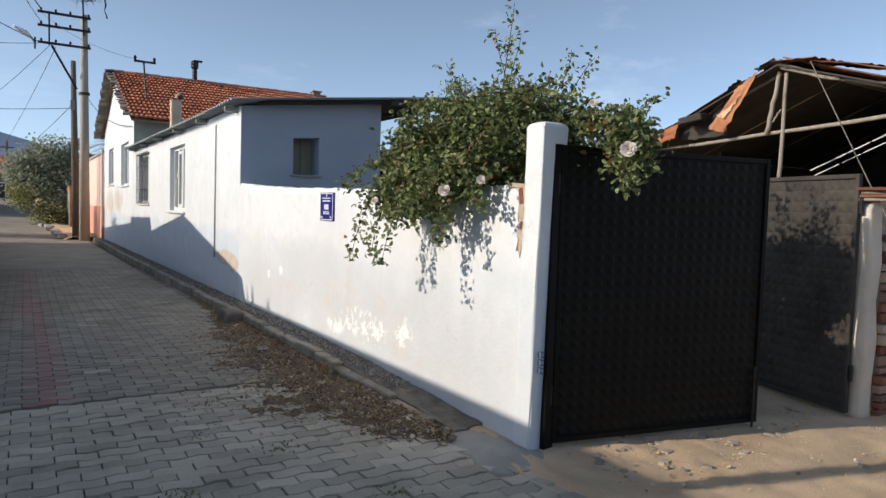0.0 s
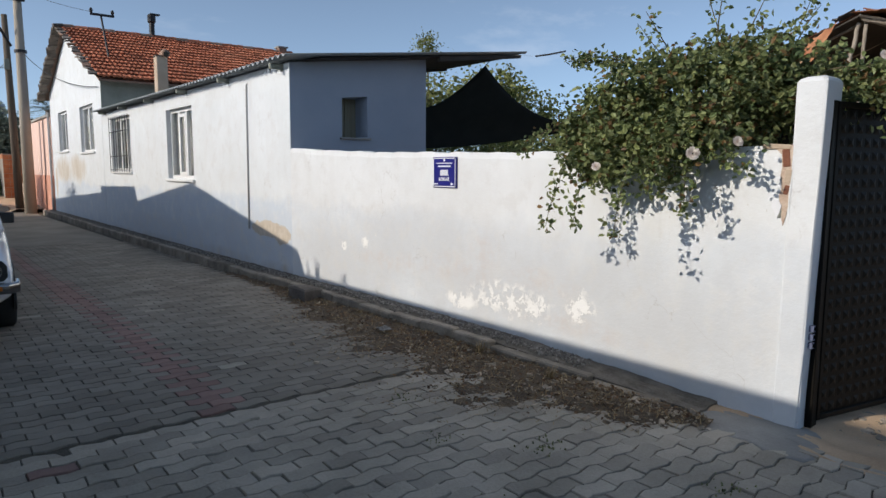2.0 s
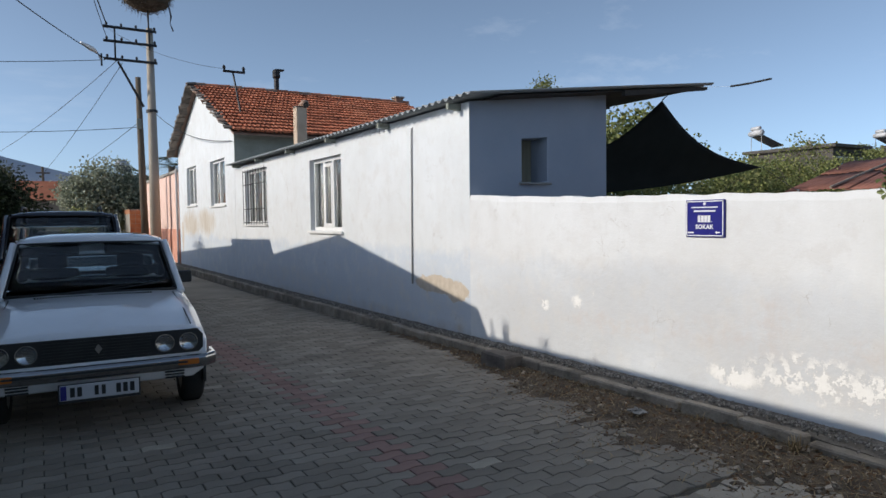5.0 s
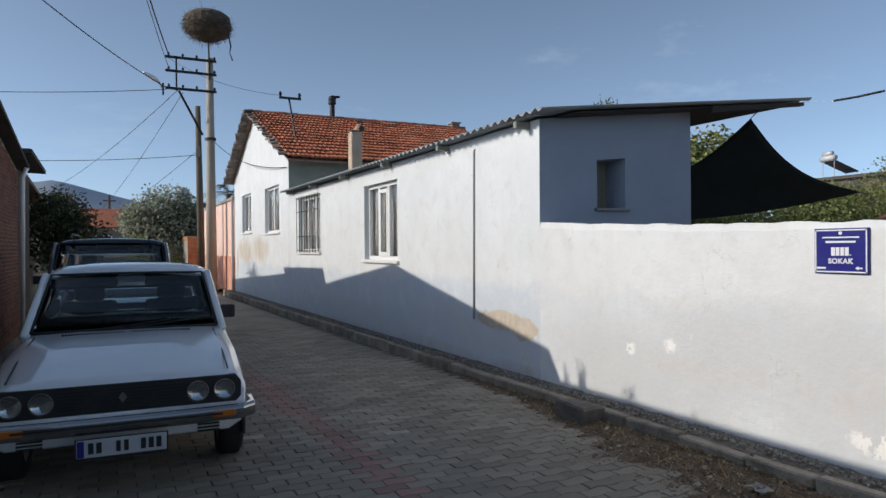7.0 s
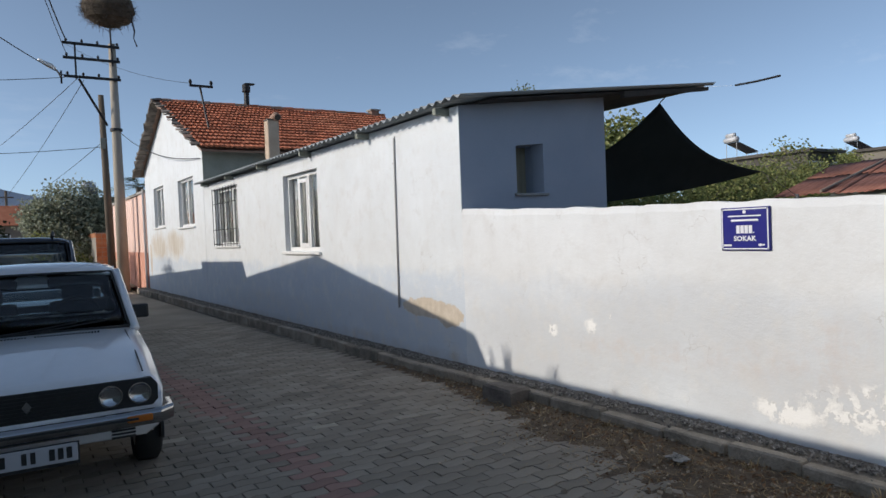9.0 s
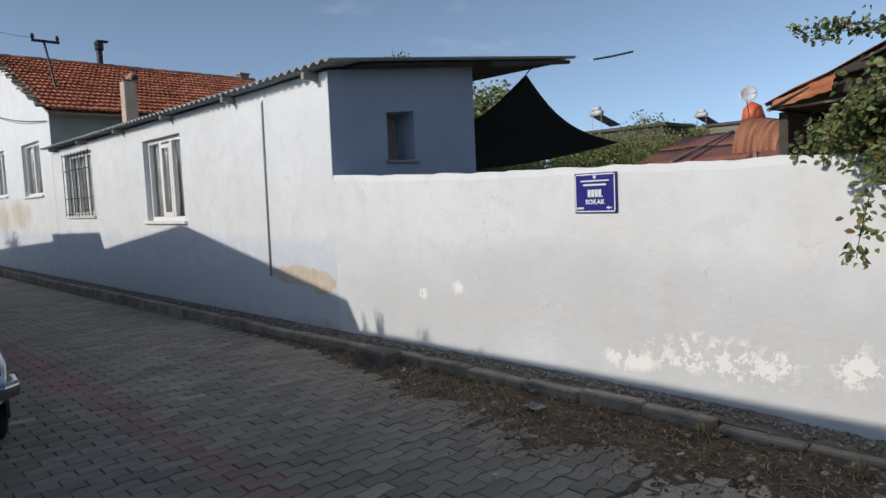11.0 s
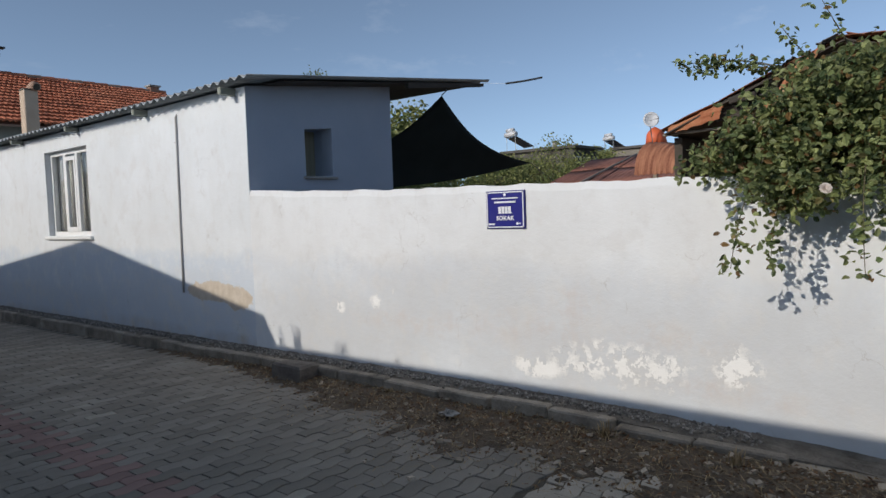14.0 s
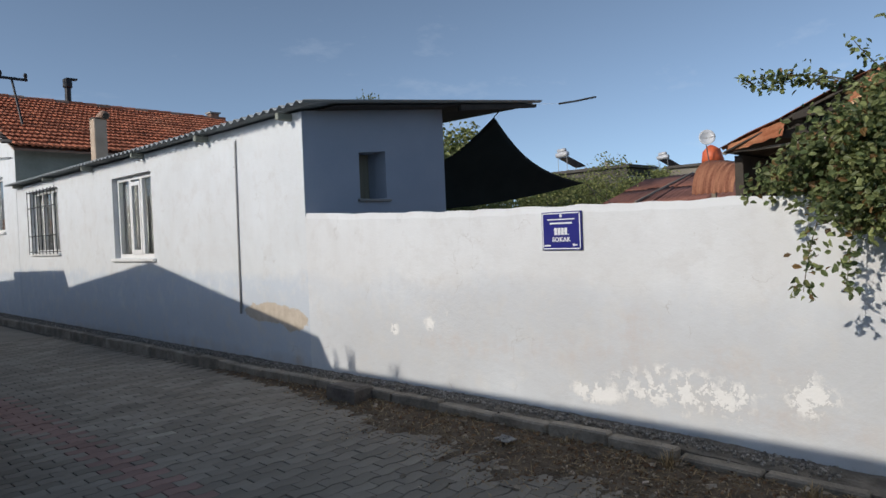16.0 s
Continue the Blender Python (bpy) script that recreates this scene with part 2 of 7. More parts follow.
M["old_tile"] = mat("lichen_old_tile", (0.20, 0.13, 0.10), (0.34, 0.22, 0.16), 4.0, 40, 0.92, relief=0.7, vary=0.35)
M["brick"] = mat("red_brick", (0.15, 0.055, 0.032), (0.25, 0.105, 0.062), 5.0, 60, 0.92, relief=0.6, vary=0.25)
M["mortar"] = mat("grey_mortar", (0.24, 0.22, 0.19), (0.34, 0.31, 0.27), 6.0, 60, 0.95, relief=0.6)
M["rust"] = mat("rusty_sheet", (0.16, 0.055, 0.03), (0.36, 0.15, 0.08), 2.0, 30, 0.8, 0.2, 0.4, stretch=(1, 1, 0.4))
M["rust_bright"] = mat("orange_rust_sheet", (0.30, 0.09, 0.035), (0.50, 0.24, 0.12), 3.0, 30, 0.8, 0.1, 0.4)
M["rust_dull"] = mat("dull_maroon_rust", (0.15, 0.06, 0.043), (0.33, 0.145, 0.105), 1.2, 30, 0.85, 0.0, 0.4, vary=0.2)
M["rust_streaked"] = mat("streaked_rust_sheet", (0.17, 0.05, 0.026), (0.50, 0.235, 0.13), 2.2, 30, 0.8, 0.0, 0.4, stretch=(0.5, 6, 0.5), lo=0.4, hi=0.68)
M["log"] = mat("grey_weathered_log", (0.22, 0.18, 0.14), (0.38, 0.33, 0.27), 3.0, 40, 0.9, relief=0.6, stretch=(6, 6, 0.6))
M["black_gate"] = mat("black_gate_paint", (0.0055, 0.0048, 0.0038), (0.012, 0.0104, 0.008), 3.0, 40, 0.5, 0.0, 0.15)
M["worn_gate"] = mat("worn_grey_gate_paint", (0.034, 0.030, 0.026), (0.085, 0.077, 0.067), 2.0, 25, 0.7, 0.0, 0.3)
for gate_name in ("black_gate", "worn_gate"):
    M[gate_name].node_tree.nodes["Principled BSDF"].inputs["Specular IOR Level"].default_value = 0.12
# old timber, also the dark stand-in for shade in rooms and openings
M["timber_and_shade"] = mat("dark_timber_and_shade", (0.035, 0.03, 0.026), (0.08, 0.065, 0.05), 3.0, 40, 0.9, relief=0.5)
M["white_frame"] = paint("white_window_frame", (0.84, 0.84, 0.83), 0.4)
M["beige_plaster"] = mat("beige_chimney_plaster", (0.42, 0.32, 0.235), (0.54, 0.43, 0.33), 3.0, 40, 0.92, relief=0.5)
M["iron"] = paint("dark_iron", (0.025, 0.025, 0.027), 0.5, 0.5)
M["steel"] = paint("grey_steel", (0.30, 0.31, 0.32), 0.4, 0.8)
M["window_glass"] = paint("window_pane_glass", (0.07, 0.075, 0.08), 0.05)
M["curtain"] = mat("grey_net_curtain", (0.17, 0.17, 0.165), (0.34, 0.34, 0.33), 4.0, 60, 0.95, relief=0.1, stretch=(1, 9, 0.4))
M["pipe"] = mat("grey_drainpipe", (0.40, 0.40, 0.405), (0.48, 0.48, 0.48), 3, 40, 0.7, relief=0.1)
M["sail"] = mat("dark_green_shade_net", (0.006, 0.010, 0.009), (0.012, 0.017, 0.015), 3, 90, 0.95, relief=0.2)
M["pole_concrete"] = mat("pole_concrete", (0.33, 0.285, 0.23), (0.46, 0.405, 0.335), 2.0, 50, 0.92, relief=0.4, stretch=(1, 1, 0.25))
M["verge_stone"] = mat("grey_weathered_verge", (0.09, 0.078, 0.068), (0.24, 0.205, 0.175), 4.0, 40, 0.92, relief=0.7, vary=0.3)
M["mark_paint"] = paint("faded_blue_marking", (0.10, 0.12, 0.20), 0.7)
# white lowered to put the shade on the plate into its colour
M["plate_shaded"] = paint("shaded_number_plate", (0.50, 0.51, 0.54), 0.45)
M["old_wood"] = mat("old_pole_wood", (0.10, 0.08, 0.06), (0.18, 0.145, 0.11), 3.0, 40, 0.92, relief=0.5, stretch=(5, 5, 0.4))


# ---- building blocks ----
class Mesh:
    """Vertices and faces of one mesh, in metres."""

    def __init__(self):
        self.v, self.f = [], []

    def add(self, verts, faces):
        k = len(self.v)
        self.v += [tuple(p) for p in verts]
        self.f += [tuple(i + k for i in face) for face in faces]
        return self

    def box(self, lo, hi, m=None):
        (a, b, c), (d, e, f) = lo, hi
        v = [Vector(p) for p in ((a, b, c), (d, b, c), (d, e, c), (a, e, c), (a, b, f), (d, b, f), (d, e, f), (a, e, f))]
        if m is not None:
            v = [m @ p for p in v]
        return self.add(v, ((0, 3, 2, 1), (4, 5, 6, 7), (0, 1, 5, 4), (1, 2, 6, 5), (2, 3, 7, 6), (3, 0, 4, 7)))

    def tube(self, pts, radii, n=8, caps=True):
        pts = [Vector(p) for p in pts]
        if isinstance(radii, (int, float)):
            radii = [radii] * len(pts)
        rings, side = [], None
        for i, p in enumerate(pts):
            d = (pts[min(i + 1, len(pts) - 1)] - pts[max(i - 1, 0)]).normalized()
            if side is None:
                side = d.cross(Vector((0, 0, 1)) if abs(d.z) < 0.9 else Vector((1, 0, 0))).normalized()
            side = (side - d * side.dot(d)).normalized()
            up = d.cross(side)
            rings.append([p + radii[i] * (math.cos(a) * side + math.sin(a) * up) for a in (2 * math.pi * j / n for j in range(n))])
        faces = [(i * n + j, i * n + (j + 1) % n, (i + 1) * n + (j + 1) % n, (i + 1) * n + j) for i in range(len(pts) - 1) for j in range(n)]
        if caps:
            faces += [tuple(range(n - 1, -1, -1)), tuple((len(pts) - 1) * n + j for j in range(n))]
        return self.add([p for r in rings for p in r], faces)

    def grid(self, f, nu, nv, thick=None):
        """A sheet f(u, v), u and v from 0 to 1; thick: a vector by which its under side is set off."""
        v = [Vector(f(i / nu, j / nv)) for j in range(nv + 1) for i in range(nu + 1)]
        w = nu + 1
        q = [(j * w + i, j * w + i + 1, (j + 1) * w + i + 1, (j + 1) * w + i) for j in range(nv) for i in range(nu)]
        if thick is None:
            return self.add(v, q)
        k, t = len(v), Vector(thick)
        rim = [j for j in range(w)] + [j * w + nu for j in range(1, nv + 1)] + [nv * w + i for i in range(nu - 1, -1, -1)] + [j * w for j in range(nv - 1, 0, -1)]
        sides = [(rim[(i + 1) % len(rim)], rim[i], rim[i] + k, rim[(i + 1) % len(rim)] + k) for i in range(len(rim))]
        return self.add(v + [p + t for p in v], q + [tuple(i + k for i in reversed(s)) for s in q] + sides)

    def slab(self, outline, offset):
        """A flat outline pushed along offset."""
        a, n = [Vector(p) for p in outline], len(outline)
        b = [p + Vector(offset) for p in a]
        return self.add(a + b, [tuple(range(n)), tuple(range(2 * n - 1, n - 1, -1))] + [((i + 1) % n, i, i + n, (i + 1) % n + n) for i in range(n)])

    def holed(self, us, vs, holes, place):
        """A wall in cells with openings (u0, u1, v0, v1); place(u, v, depth) gives its faces, depth 0 or 1."""
        us = sorted(set(us) | {h[i] for h in holes for i in (0, 1)})
        vs = sorted(set(vs) | {h[i] for h in holes for i in (2, 3)})
        w, k = len(vs), len(us) * len(vs)
        pts = [place(u, v, d) for d in (0, 1) for u in us for v in vs]

        def solid(i, j):
            if not (0 <= i < len(us) - 1 and 0 <= j < len(vs) - 1):
                return False
            u, v = (us[i] + us[i + 1]) / 2, (vs[j] + vs[j + 1]) / 2
            return not any(h[0] < u < h[1] and h[2] < v < h[3] for h in holes)

        faces = []
        for i in range(len(us) - 1):
            for j in range(len(vs) - 1):
                if not solid(i, j):
                    continue
                a, b, c, d = i * w + j, (i + 1) * w + j, (i + 1) * w + j + 1, i * w + j + 1
                faces += [(a, d, c, b), (a + k, b + k, c + k, d + k)]
                for di, dj, p, q in ((0, -1, a, b), (1, 0, b, c), (0, 1, c, d), (-1, 0, d, a)):
                    if not solid(i + di, j + dj):
                        faces.append((p, q, q + k, p + k))
        return self.add(pts, faces)

    def data(self, name, material, origin=(0, 0, 0), smooth=False, bevel=0.0, segments=1):
        o = Vector(origin)
        me = bpy.data.meshes.new(name)
        me.from_pydata([tuple(Vector(p) - o) for p in self.v], [], self.f)
        if bevel:
            bm = bmesh.new()
            bm.from_mesh(me)
            bmesh.ops.remove_doubles(bm, verts=bm.verts, dist=1e-5)
            sharp = [e for e in bm.edges if len(e.link_faces) == 2 and e.calc_face_angle(0) > 0.6]
            bmesh.ops.bevel(bm, geom=sharp, offset=bevel, segments=segments, affect="EDGES", profile=0.6)
            bm.to_mesh(me)
            bm.free()
        me.validate()
        if smooth:
            me.shade_smooth()
        me.materials.append(material if not isinstance(material, str) else M[material])
        return me


ORIGIN = {}


def thing(name, label, category, at=(0, 0, 0), group="", kind=""):
    """An Empty at a thing's base, to hold its parts."""
    ob = new(name)
    ob.empty_display_size = 0.1
    ob.location = at
    ORIGIN[ob.name] = Vector(at)
    return tagged(ob, label, category, group, kind)


def part(name, mesh, material, parent, label="", smooth=False, bevel=0.0, segments=1, kind=""):
    """A mesh, given in the world's metres, as a part of a thing or of a part."""
    o = ORIGIN[parent.name]
    ob = new(name, mesh.data(name, material, o, smooth, bevel, segments))
    ob.parent = parent
    ORIGIN[ob.name] = o
    return tagged(ob, label, kind=kind)


def single(name, mesh, material, label, category, at=(0, 0, 0), smooth=False, bevel=0.0, group="", kind="", segments=1):
    """A thing of one mesh."""
    ob = new(name, mesh.data(name, material, at, smooth, bevel, segments))
    ob.location = at
    ORIGIN[ob.name] = Vector(at)
    return tagged(ob, label, category, group, kind)


def lerp(a, b, t):
    return a + (b - a) * t


def along(table, x):
    """Straight lines through the (x, value) pairs of table."""
    return float(np.interp(x, [p[0] for p in table], [p[1] for p in table]))


def wob(x, y, s, amp):
    return amp * noise.noise(Vector((x * s, y * s, 3.7)))


def ground_z(y):
    return along(((-50, 0), (4, 0), (14.5, -0.11), (28, -0.20), (34, 0.0), (45, 0.6), (60, 1.5), (120, 3.5), (500, 6)), y)


# ---- ground ----
def build_ground():
    ys = [-1500, -300, -80, -20, -6, 0, 4, 8, 11, 14.5, 18, 22, 28, 34, 40, 45, 52, 60, 120, 400, 1500, 4000]
    xs = [-1500, -200, -40, -12, -6, -3, -0.25, 0.0, 3, 8, 20, 60, 300, 1500]
    m = Mesh()
    w = len(xs)
    m.add([(x, y, ground_z(y) - 0.03) for y in ys for x in xs], [(j * w + i, j * w + i + 1, (j + 1) * w + i + 1, (j + 1) * w + i) for j in range(len(ys) - 1) for i in range(w - 1)])
    single("ground", m, "field", "dry earth and dust under the village street", "ground", kind="structure")


build_ground()


def build_street_bed():
    m = Mesh()
    m.grid(lambda u, v: (lerp(-5.9, -0.30, u), lerp(-9, 60, v), ground_z(lerp(-9, 60, v)) - 0.012), 6, 80)
    return single("road", m, "joint", "narrow village street paved with grey interlocking blocks", "road", kind="structure")


road = build_street_bed()

# ---- garden wall, gate pillar ----
WALL_TOP = ((0.0, 1.68), (1.5, 1.665), (3.0, 1.685), (3.7, 1.70), (4.6, 1.715), (6.7, 1.80))
garden_wall = thing("wall_garden", "whitewashed plastered garden wall with peeling patches along the street", "wall", kind="structure")
us = [0.125] + [0.20 + 0.07 * i for i in range(92)] + [6.7]
m = Mesh().holed(us, [0.0, 0.25, 0.5, 0.8, 0.97, 1.0], [],
                 lambda u, v, d: Vector(((0.0 if d == 0 else 0.16) + (0.012 if v == 1.0 and d == 0 else 0.0) + wob(u, v * 2, 1.3, 0.006),
                                         u, lerp(-0.2, along(WALL_TOP, u) + wob(u, 1, 4.0, 0.018) + wob(u, 5, 14.0, 0.008), v))))
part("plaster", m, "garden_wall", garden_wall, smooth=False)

gate_pillar = thing("gate_pillar", "whitewashed masonry gate pillar with rounded worn edges", "pillar", (0.11, 0.13, 0))
m = Mesh()


def pillar_ring(z, x0, x1, y0, y1, r, n=4):
    out = []
    for cx, cy, a0 in ((x1 - r, y1 - r, 0), (x0 + r, y1 - r, 90), (x0 + r, y0 + r, 180), (x1 - r, y0 + r, 270)):
        for k in range(n + 1):
            a = radians(a0 + 90 * k / n)
            out.append(Vector((cx + r * math.cos(a) + wob(z, a, 2.5, 0.006), cy + r * math.sin(a) + wob(a, z, 2.5, 0.006), z)))
    return out


def rings(mesh, loops):
    n = len(loops[0])
    mesh.add([p for r in loops for p in r], [(i * n + j, i * n + (j + 1) % n, (i + 1) * n + (j + 1) % n, (i + 1) * n + j) for i in range(len(loops) - 1) for j in range(n)]
             + [tuple(range(n - 1, -1, -1)), tuple((len(loops) - 1) * n + j for j in range(n))])
    return mesh


rings(m, [pillar_ring(z, -0.010 + 0.003 * math.sin(z * 5), 0.11 + 0.04 * z, -0.005 - 0.02 * z, 0.15 - 0.012 * z, 0.016) for z in (-0.2, 0.0, 0.1, 0.2, 0.3, 0.5, 0.65, 0.8, 0.95, 1.1, 1.25, 1.4, 1.55, 1.7, 1.85, 1.95, 2.03)]
      + [pillar_ring(2.05, 0.0, 0.18, -0.035, 0.115, 0.025), pillar_ring(2.06, 0.02, 0.16, -0.015, 0.095, 0.03)])
part("shaft", m, "garden_wall", gate_pillar, smooth=False)
for k in range(3):
    z = 0.50 + 0.05 * k
    part("painted_mark", Mesh().box((0.035, -0.0305 - 0.02 * z, z), (0.060, -0.004 - 0.02 * z, z + 0.006)).box((0.035, -0.0305 - 0.02 * z, z + 0.03), (0.060, -0.004 - 0.02 * z, z + 0.036)).box((0.035, -0.0305 - 0.02 * z, z + 0.006), (0.041, -0.004 - 0.02 * z, z + 0.03)), "mark_paint", gate_pillar, "small blue-grey painted bar")

# ---- low white house along the street ----
ROOF_SLOPE, EAVE_X = 0.115, -0.235


def roof_z(x, y):
    return 2.945 + 0.004 * (y - 6.4) + ROOF_SLOPE * (x + 0.185)


W1, W2 = (10.69, 12.24, 1.33, 2.66), (15.07, 16.85, 1.455, 2.75)
W3, W4 = (18.97, 20.80, 1.99, 3.30), (22.88, 24.50, 2.075, 3.36)
house = thing("low_house", "long low whitewashed house with a corrugated lean-to roof", "house")
m = Mesh().holed([6.7 + 0.4 * i for i in range(28)] + [17.88], [-0.4, 0.0, 0.4, 0.8, 2.0, 2.93], [W1, W2],
                 lambda u, v, d: Vector(((0.0 if d == 0 else 0.2) + wob(u, v, 1.1, 0.006), u, v)))
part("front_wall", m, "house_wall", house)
HW = (0.79, 1.21, 1.98, 2.545)
m = Mesh().holed([0.008, 0.4, 1.6, 2.26], [0.0, 1.0], [(HW[0], HW[1], 0.68, 0.85)],
                 lambda u, v, d: Vector((u if d == 0 else max(u, 0.204), 6.697 + 0.2 * d, lerp(-0.3, roof_z(u, 6.7) - 0.036, v))))
part("end_wall", m, "blue_wall", house, "blue-grey painted end wall in shade")
m = Mesh().box((2.06, 6.9, -0.3), (2.26, 17.8, 3.12))
part("back_wall", m, "blue_wall", house)


def corrugated(y0, y1, x0, x1, zf, pitch=0.17, amp=0.017, nx=6):
    n = int((y1 - y0) / pitch * 8)
    return Mesh().grid(lambda u, v: (lerp(x0, x1, v), lerp(y0, y1, u), zf(lerp(x0, x1, v), lerp(y0, y1, u)) + amp * math.sin(2 * math.pi * lerp(y0, y1, u) / pitch)), n, nx, (0, 0, -0.006))


part("roof", corrugated(6.31, 17.86, EAVE_X, 4.04, lambda x, y: roof_z(x, y) + 0.022 * max(0.0, 1 - (y - 6.31) / 2.0), 0.16, 0.021), "roof_sheet", house, "corrugated galvanised roof sheets", smooth=True)
for y in (6.36, 8.3, 10.2):
    part("purlin", Mesh().slab([(2.27, y, roof_z(2.27, y) - 0.10), (3.95, y, roof_z(3.95, y) - 0.07), (3.95, y, roof_z(3.95, y) - 0.022), (2.27, y, roof_z(2.27, y) - 0.022)], (0, 0.06, 0)), "timber_and_shade", house, "dark timber bearer under the overhang")
part("soffit", Mesh().slab([(0.21, 6.37, roof_z(0.21, 6.4) - 0.026), (3.97, 6.37, roof_z(3.97, 6.4) - 0.026), (3.97, 12.0, roof_z(3.97, 12) - 0.026), (0.21, 12.0, roof_z(0.21, 12) - 0.026)], (0, 0, -0.008)), "timber_and_shade", house, "dark boards under the roof overhang")

# ---- gabled house with the tiled roof ----
GABLE = ((17.9, 3.92), (22.25, 5.68), (26.05, 4.12))
gable_house = thing("gabled_house", "white gabled village house with a red clay tile roof", "house")


def gable_cell(u, v, d):
    top = along(GABLE, u)
    return Vector((0.25 * d + wob(u, v, 1.1, 0.006), u, v if v < 3.5 else lerp(3.5, top, (v - 3.5) / 2.5)))


m = Mesh().holed([17.9 + 0.4 * i for i in range(21)] + [22.25, 26.05], [-0.4, 0.0, 0.5, 1.0, 3.5, 6.0], [W3, W4], gable_cell)
part("front_wall", m, "house_wall", gable_house)
m = Mesh().holed([0.25, 7.3], [-0.4, 3.86], [], lambda u, v, d: Vector((u, 17.9 + 0.2 * d, v)))
part("side_wall", m, "grey_plaster", gable_house, "bare grey cement side wall")
part("side_wall", Mesh().box((0.008, 17.884, 2.96), (7.3, 17.897, 3.84)), "grey_plaster", gable_house, "bare grey cement side wall")
part("rear_wall", Mesh().box((0.25, 25.85, -0.4), (7.3, 26.05, 4.1)), "grey_plaster", gable_house)
part("far_wall", Mesh().slab([(7.3, 17.9, -0.4), (7.3, 26.05, -0.4), (7.3, 26.05, 4.1), (7.3, 22.25, 5.65), (7.3, 17.9, 3.86)], (-0.2, 0, 0)), "grey_plaster", gable_house)

# ---- across the street, shading the lane: brick house, shed, unseen far shed and wall ----
brick_house = thing("brick_house", "low red brick house with a dark overhanging tiled roof", "house", (-8.5, 12.4, -0.1))
AG = ((8.4, 2.88), (12.5, 3.66), (16.5, 3.15))
m = Mesh().slab([(-5.8, 8.4, -0.3), (-5.8, 16.5, -0.3), (-5.8, 16.5, 3.15), (-5.8, 12.5, 3.66), (-5.8, 8.4, 2.88)], (-6, 0, 0))
part("wall", m, "mortar", brick_house)


def pitched(x0, x1, prof, dz, t=0.07):
    a = Mesh()
    for (ya, za), (yb, zb) in zip(prof, prof[1:]):
        a.slab([(x0, ya, za + dz), (x1, ya, za + dz), (x1, yb, zb + dz), (x0, yb, zb + dz)], (0, 0, t))
    return a


part("roof", pitched(-12.2, -5.6, ((8.2, 2.88), (12.5, 3.70), (16.7, 3.17)), 0.02), "timber_and_shade", brick_house, "dark weathered roof with a wide overhang")
shed_row = thing("street_shed", "dark timber shed with an overhanging roof beside the brick house", "shed", (-7.5, 18.2, -0.15))
part("wall", Mesh().box((-9, 16.62, -0.3), (-5.9, 19.9, 3.3)), "timber_and_shade", shed_row)
part("roof", Mesh().slab([(-9.4, 16.55, 3.62), (-5.55, 16.55, 3.52), (-5.55, 20.1, 3.45), (-9.4, 20.1, 3.55)], (0, 0, 0.09)), "timber_and_shade", shed_row)
far_shed = thing("far_shed", "plain grey rendered outbuilding behind the street trees", "shed", (-9, 24, -0.2))
part("wall", Mesh().box((-11, 20.3, -0.4), (-6.3, 28, 3.0)), "grey_plaster", far_shed)
part("roof", Mesh().slab([(-11.3, 20.15, 3.50), (-6.05, 20.15, 3.50), (-6.05, 28.4, 3.02), (-11.3, 28.4, 3.02)], (0, 0, 0.1)), "old_tile", far_shed)
street_wall = thing("wall_street", "plain rendered boundary wall opposite the white wall", "wall", (-5.9, 0, 0), kind="structure")
part("plaster", Mesh().slab([(-5.72, -14, -0.2), (-5.72, 8.25, -0.2), (-5.72, 8.25, 2.715), (-5.72, 4.5, 2.735), (-5.72, -14, 2.80)], (-0.28, 0, 0)), "grey_plaster", street_wall)

# ---- tile roof of the gabled house ----
RIDGE_Y, RIDGE_Z, EAVE_Y, EAVE_Z = 22.25, 5.80, 17.32, 3.80
roof_len = math.hypot(RIDGE_Y - EAVE_Y, RIDGE_Z - EAVE_Z)
roof_tilt = math.degrees(math.atan2(RIDGE_Z - EAVE_Z, RIDGE_Y - EAVE_Y))
roof = part("roof", pitched(-0.12, 7.45, ((EAVE_Y + 0.1, EAVE_Z), (RIDGE_Y, RIDGE_Z), (26.5, 3.98)), -0.06, 0.05), "old_tile", gable_house, "red clay tile roof with worn edges")
TILE_W, TILE_L = 0.245, 0.355


def tile_mesh(warp=0.0):
    """One interlocking clay tile with two rolls, lying in x (width) and y (up the slope)."""
    prof = [(0.0, 0.012), (0.02, 0.038), (0.06, 0.05), (0.10, 0.02), (0.125, 0.012), (0.15, 0.034), (0.19, 0.046), (0.235, 0.010)]
    a = Mesh()
    v = [(x, 0.0, z + 0.060) for x, z in prof] + [(x, TILE_L + 0.04, z + warp) for x, z in prof] + [(x, 0.012, z + 0.008) for x, z in prof]
    n = len(prof)
    a.add(v, [(i, i + 1, n + i + 1, n + i) for i in range(n - 1)] + [(2 * n + i, 2 * n + i + 1, i + 1, i) for i in range(n - 1)])
    return a


slope = Matrix.Translation((0, EAVE_Y, EAVE_Z)) @ pose(0, 0, 0, roof_tilt)
tile_data = tile_mesh().data("tile", "tile")
rest = Mesh()
rng = random.Random(4)
one = tile_mesh()
cols, rows_up = 31, int(roof_len / TILE_L)
for j in range(rows_up + 1):
    for i in range(cols):
        m4 = slope @ pose(-0.14 + i * TILE_W + rng.uniform(-0.006, 0.006), j * TILE_L + rng.uniform(-0.012, 0.012), rng.uniform(0, 0.01), rng.uniform(-0.8, 0.8), rng.uniform(-1.2, 1.2), rng.uniform(-1.0, 1.0))
        if i < 18:
            t = new("tile", tile_data)
            t.parent, t.matrix_local = roof, m4
        else:
            rest.add([m4 @ Vector(p) for p in one.v], one.f)
part("far_tiles", rest, "tile", roof, kind="stuff")
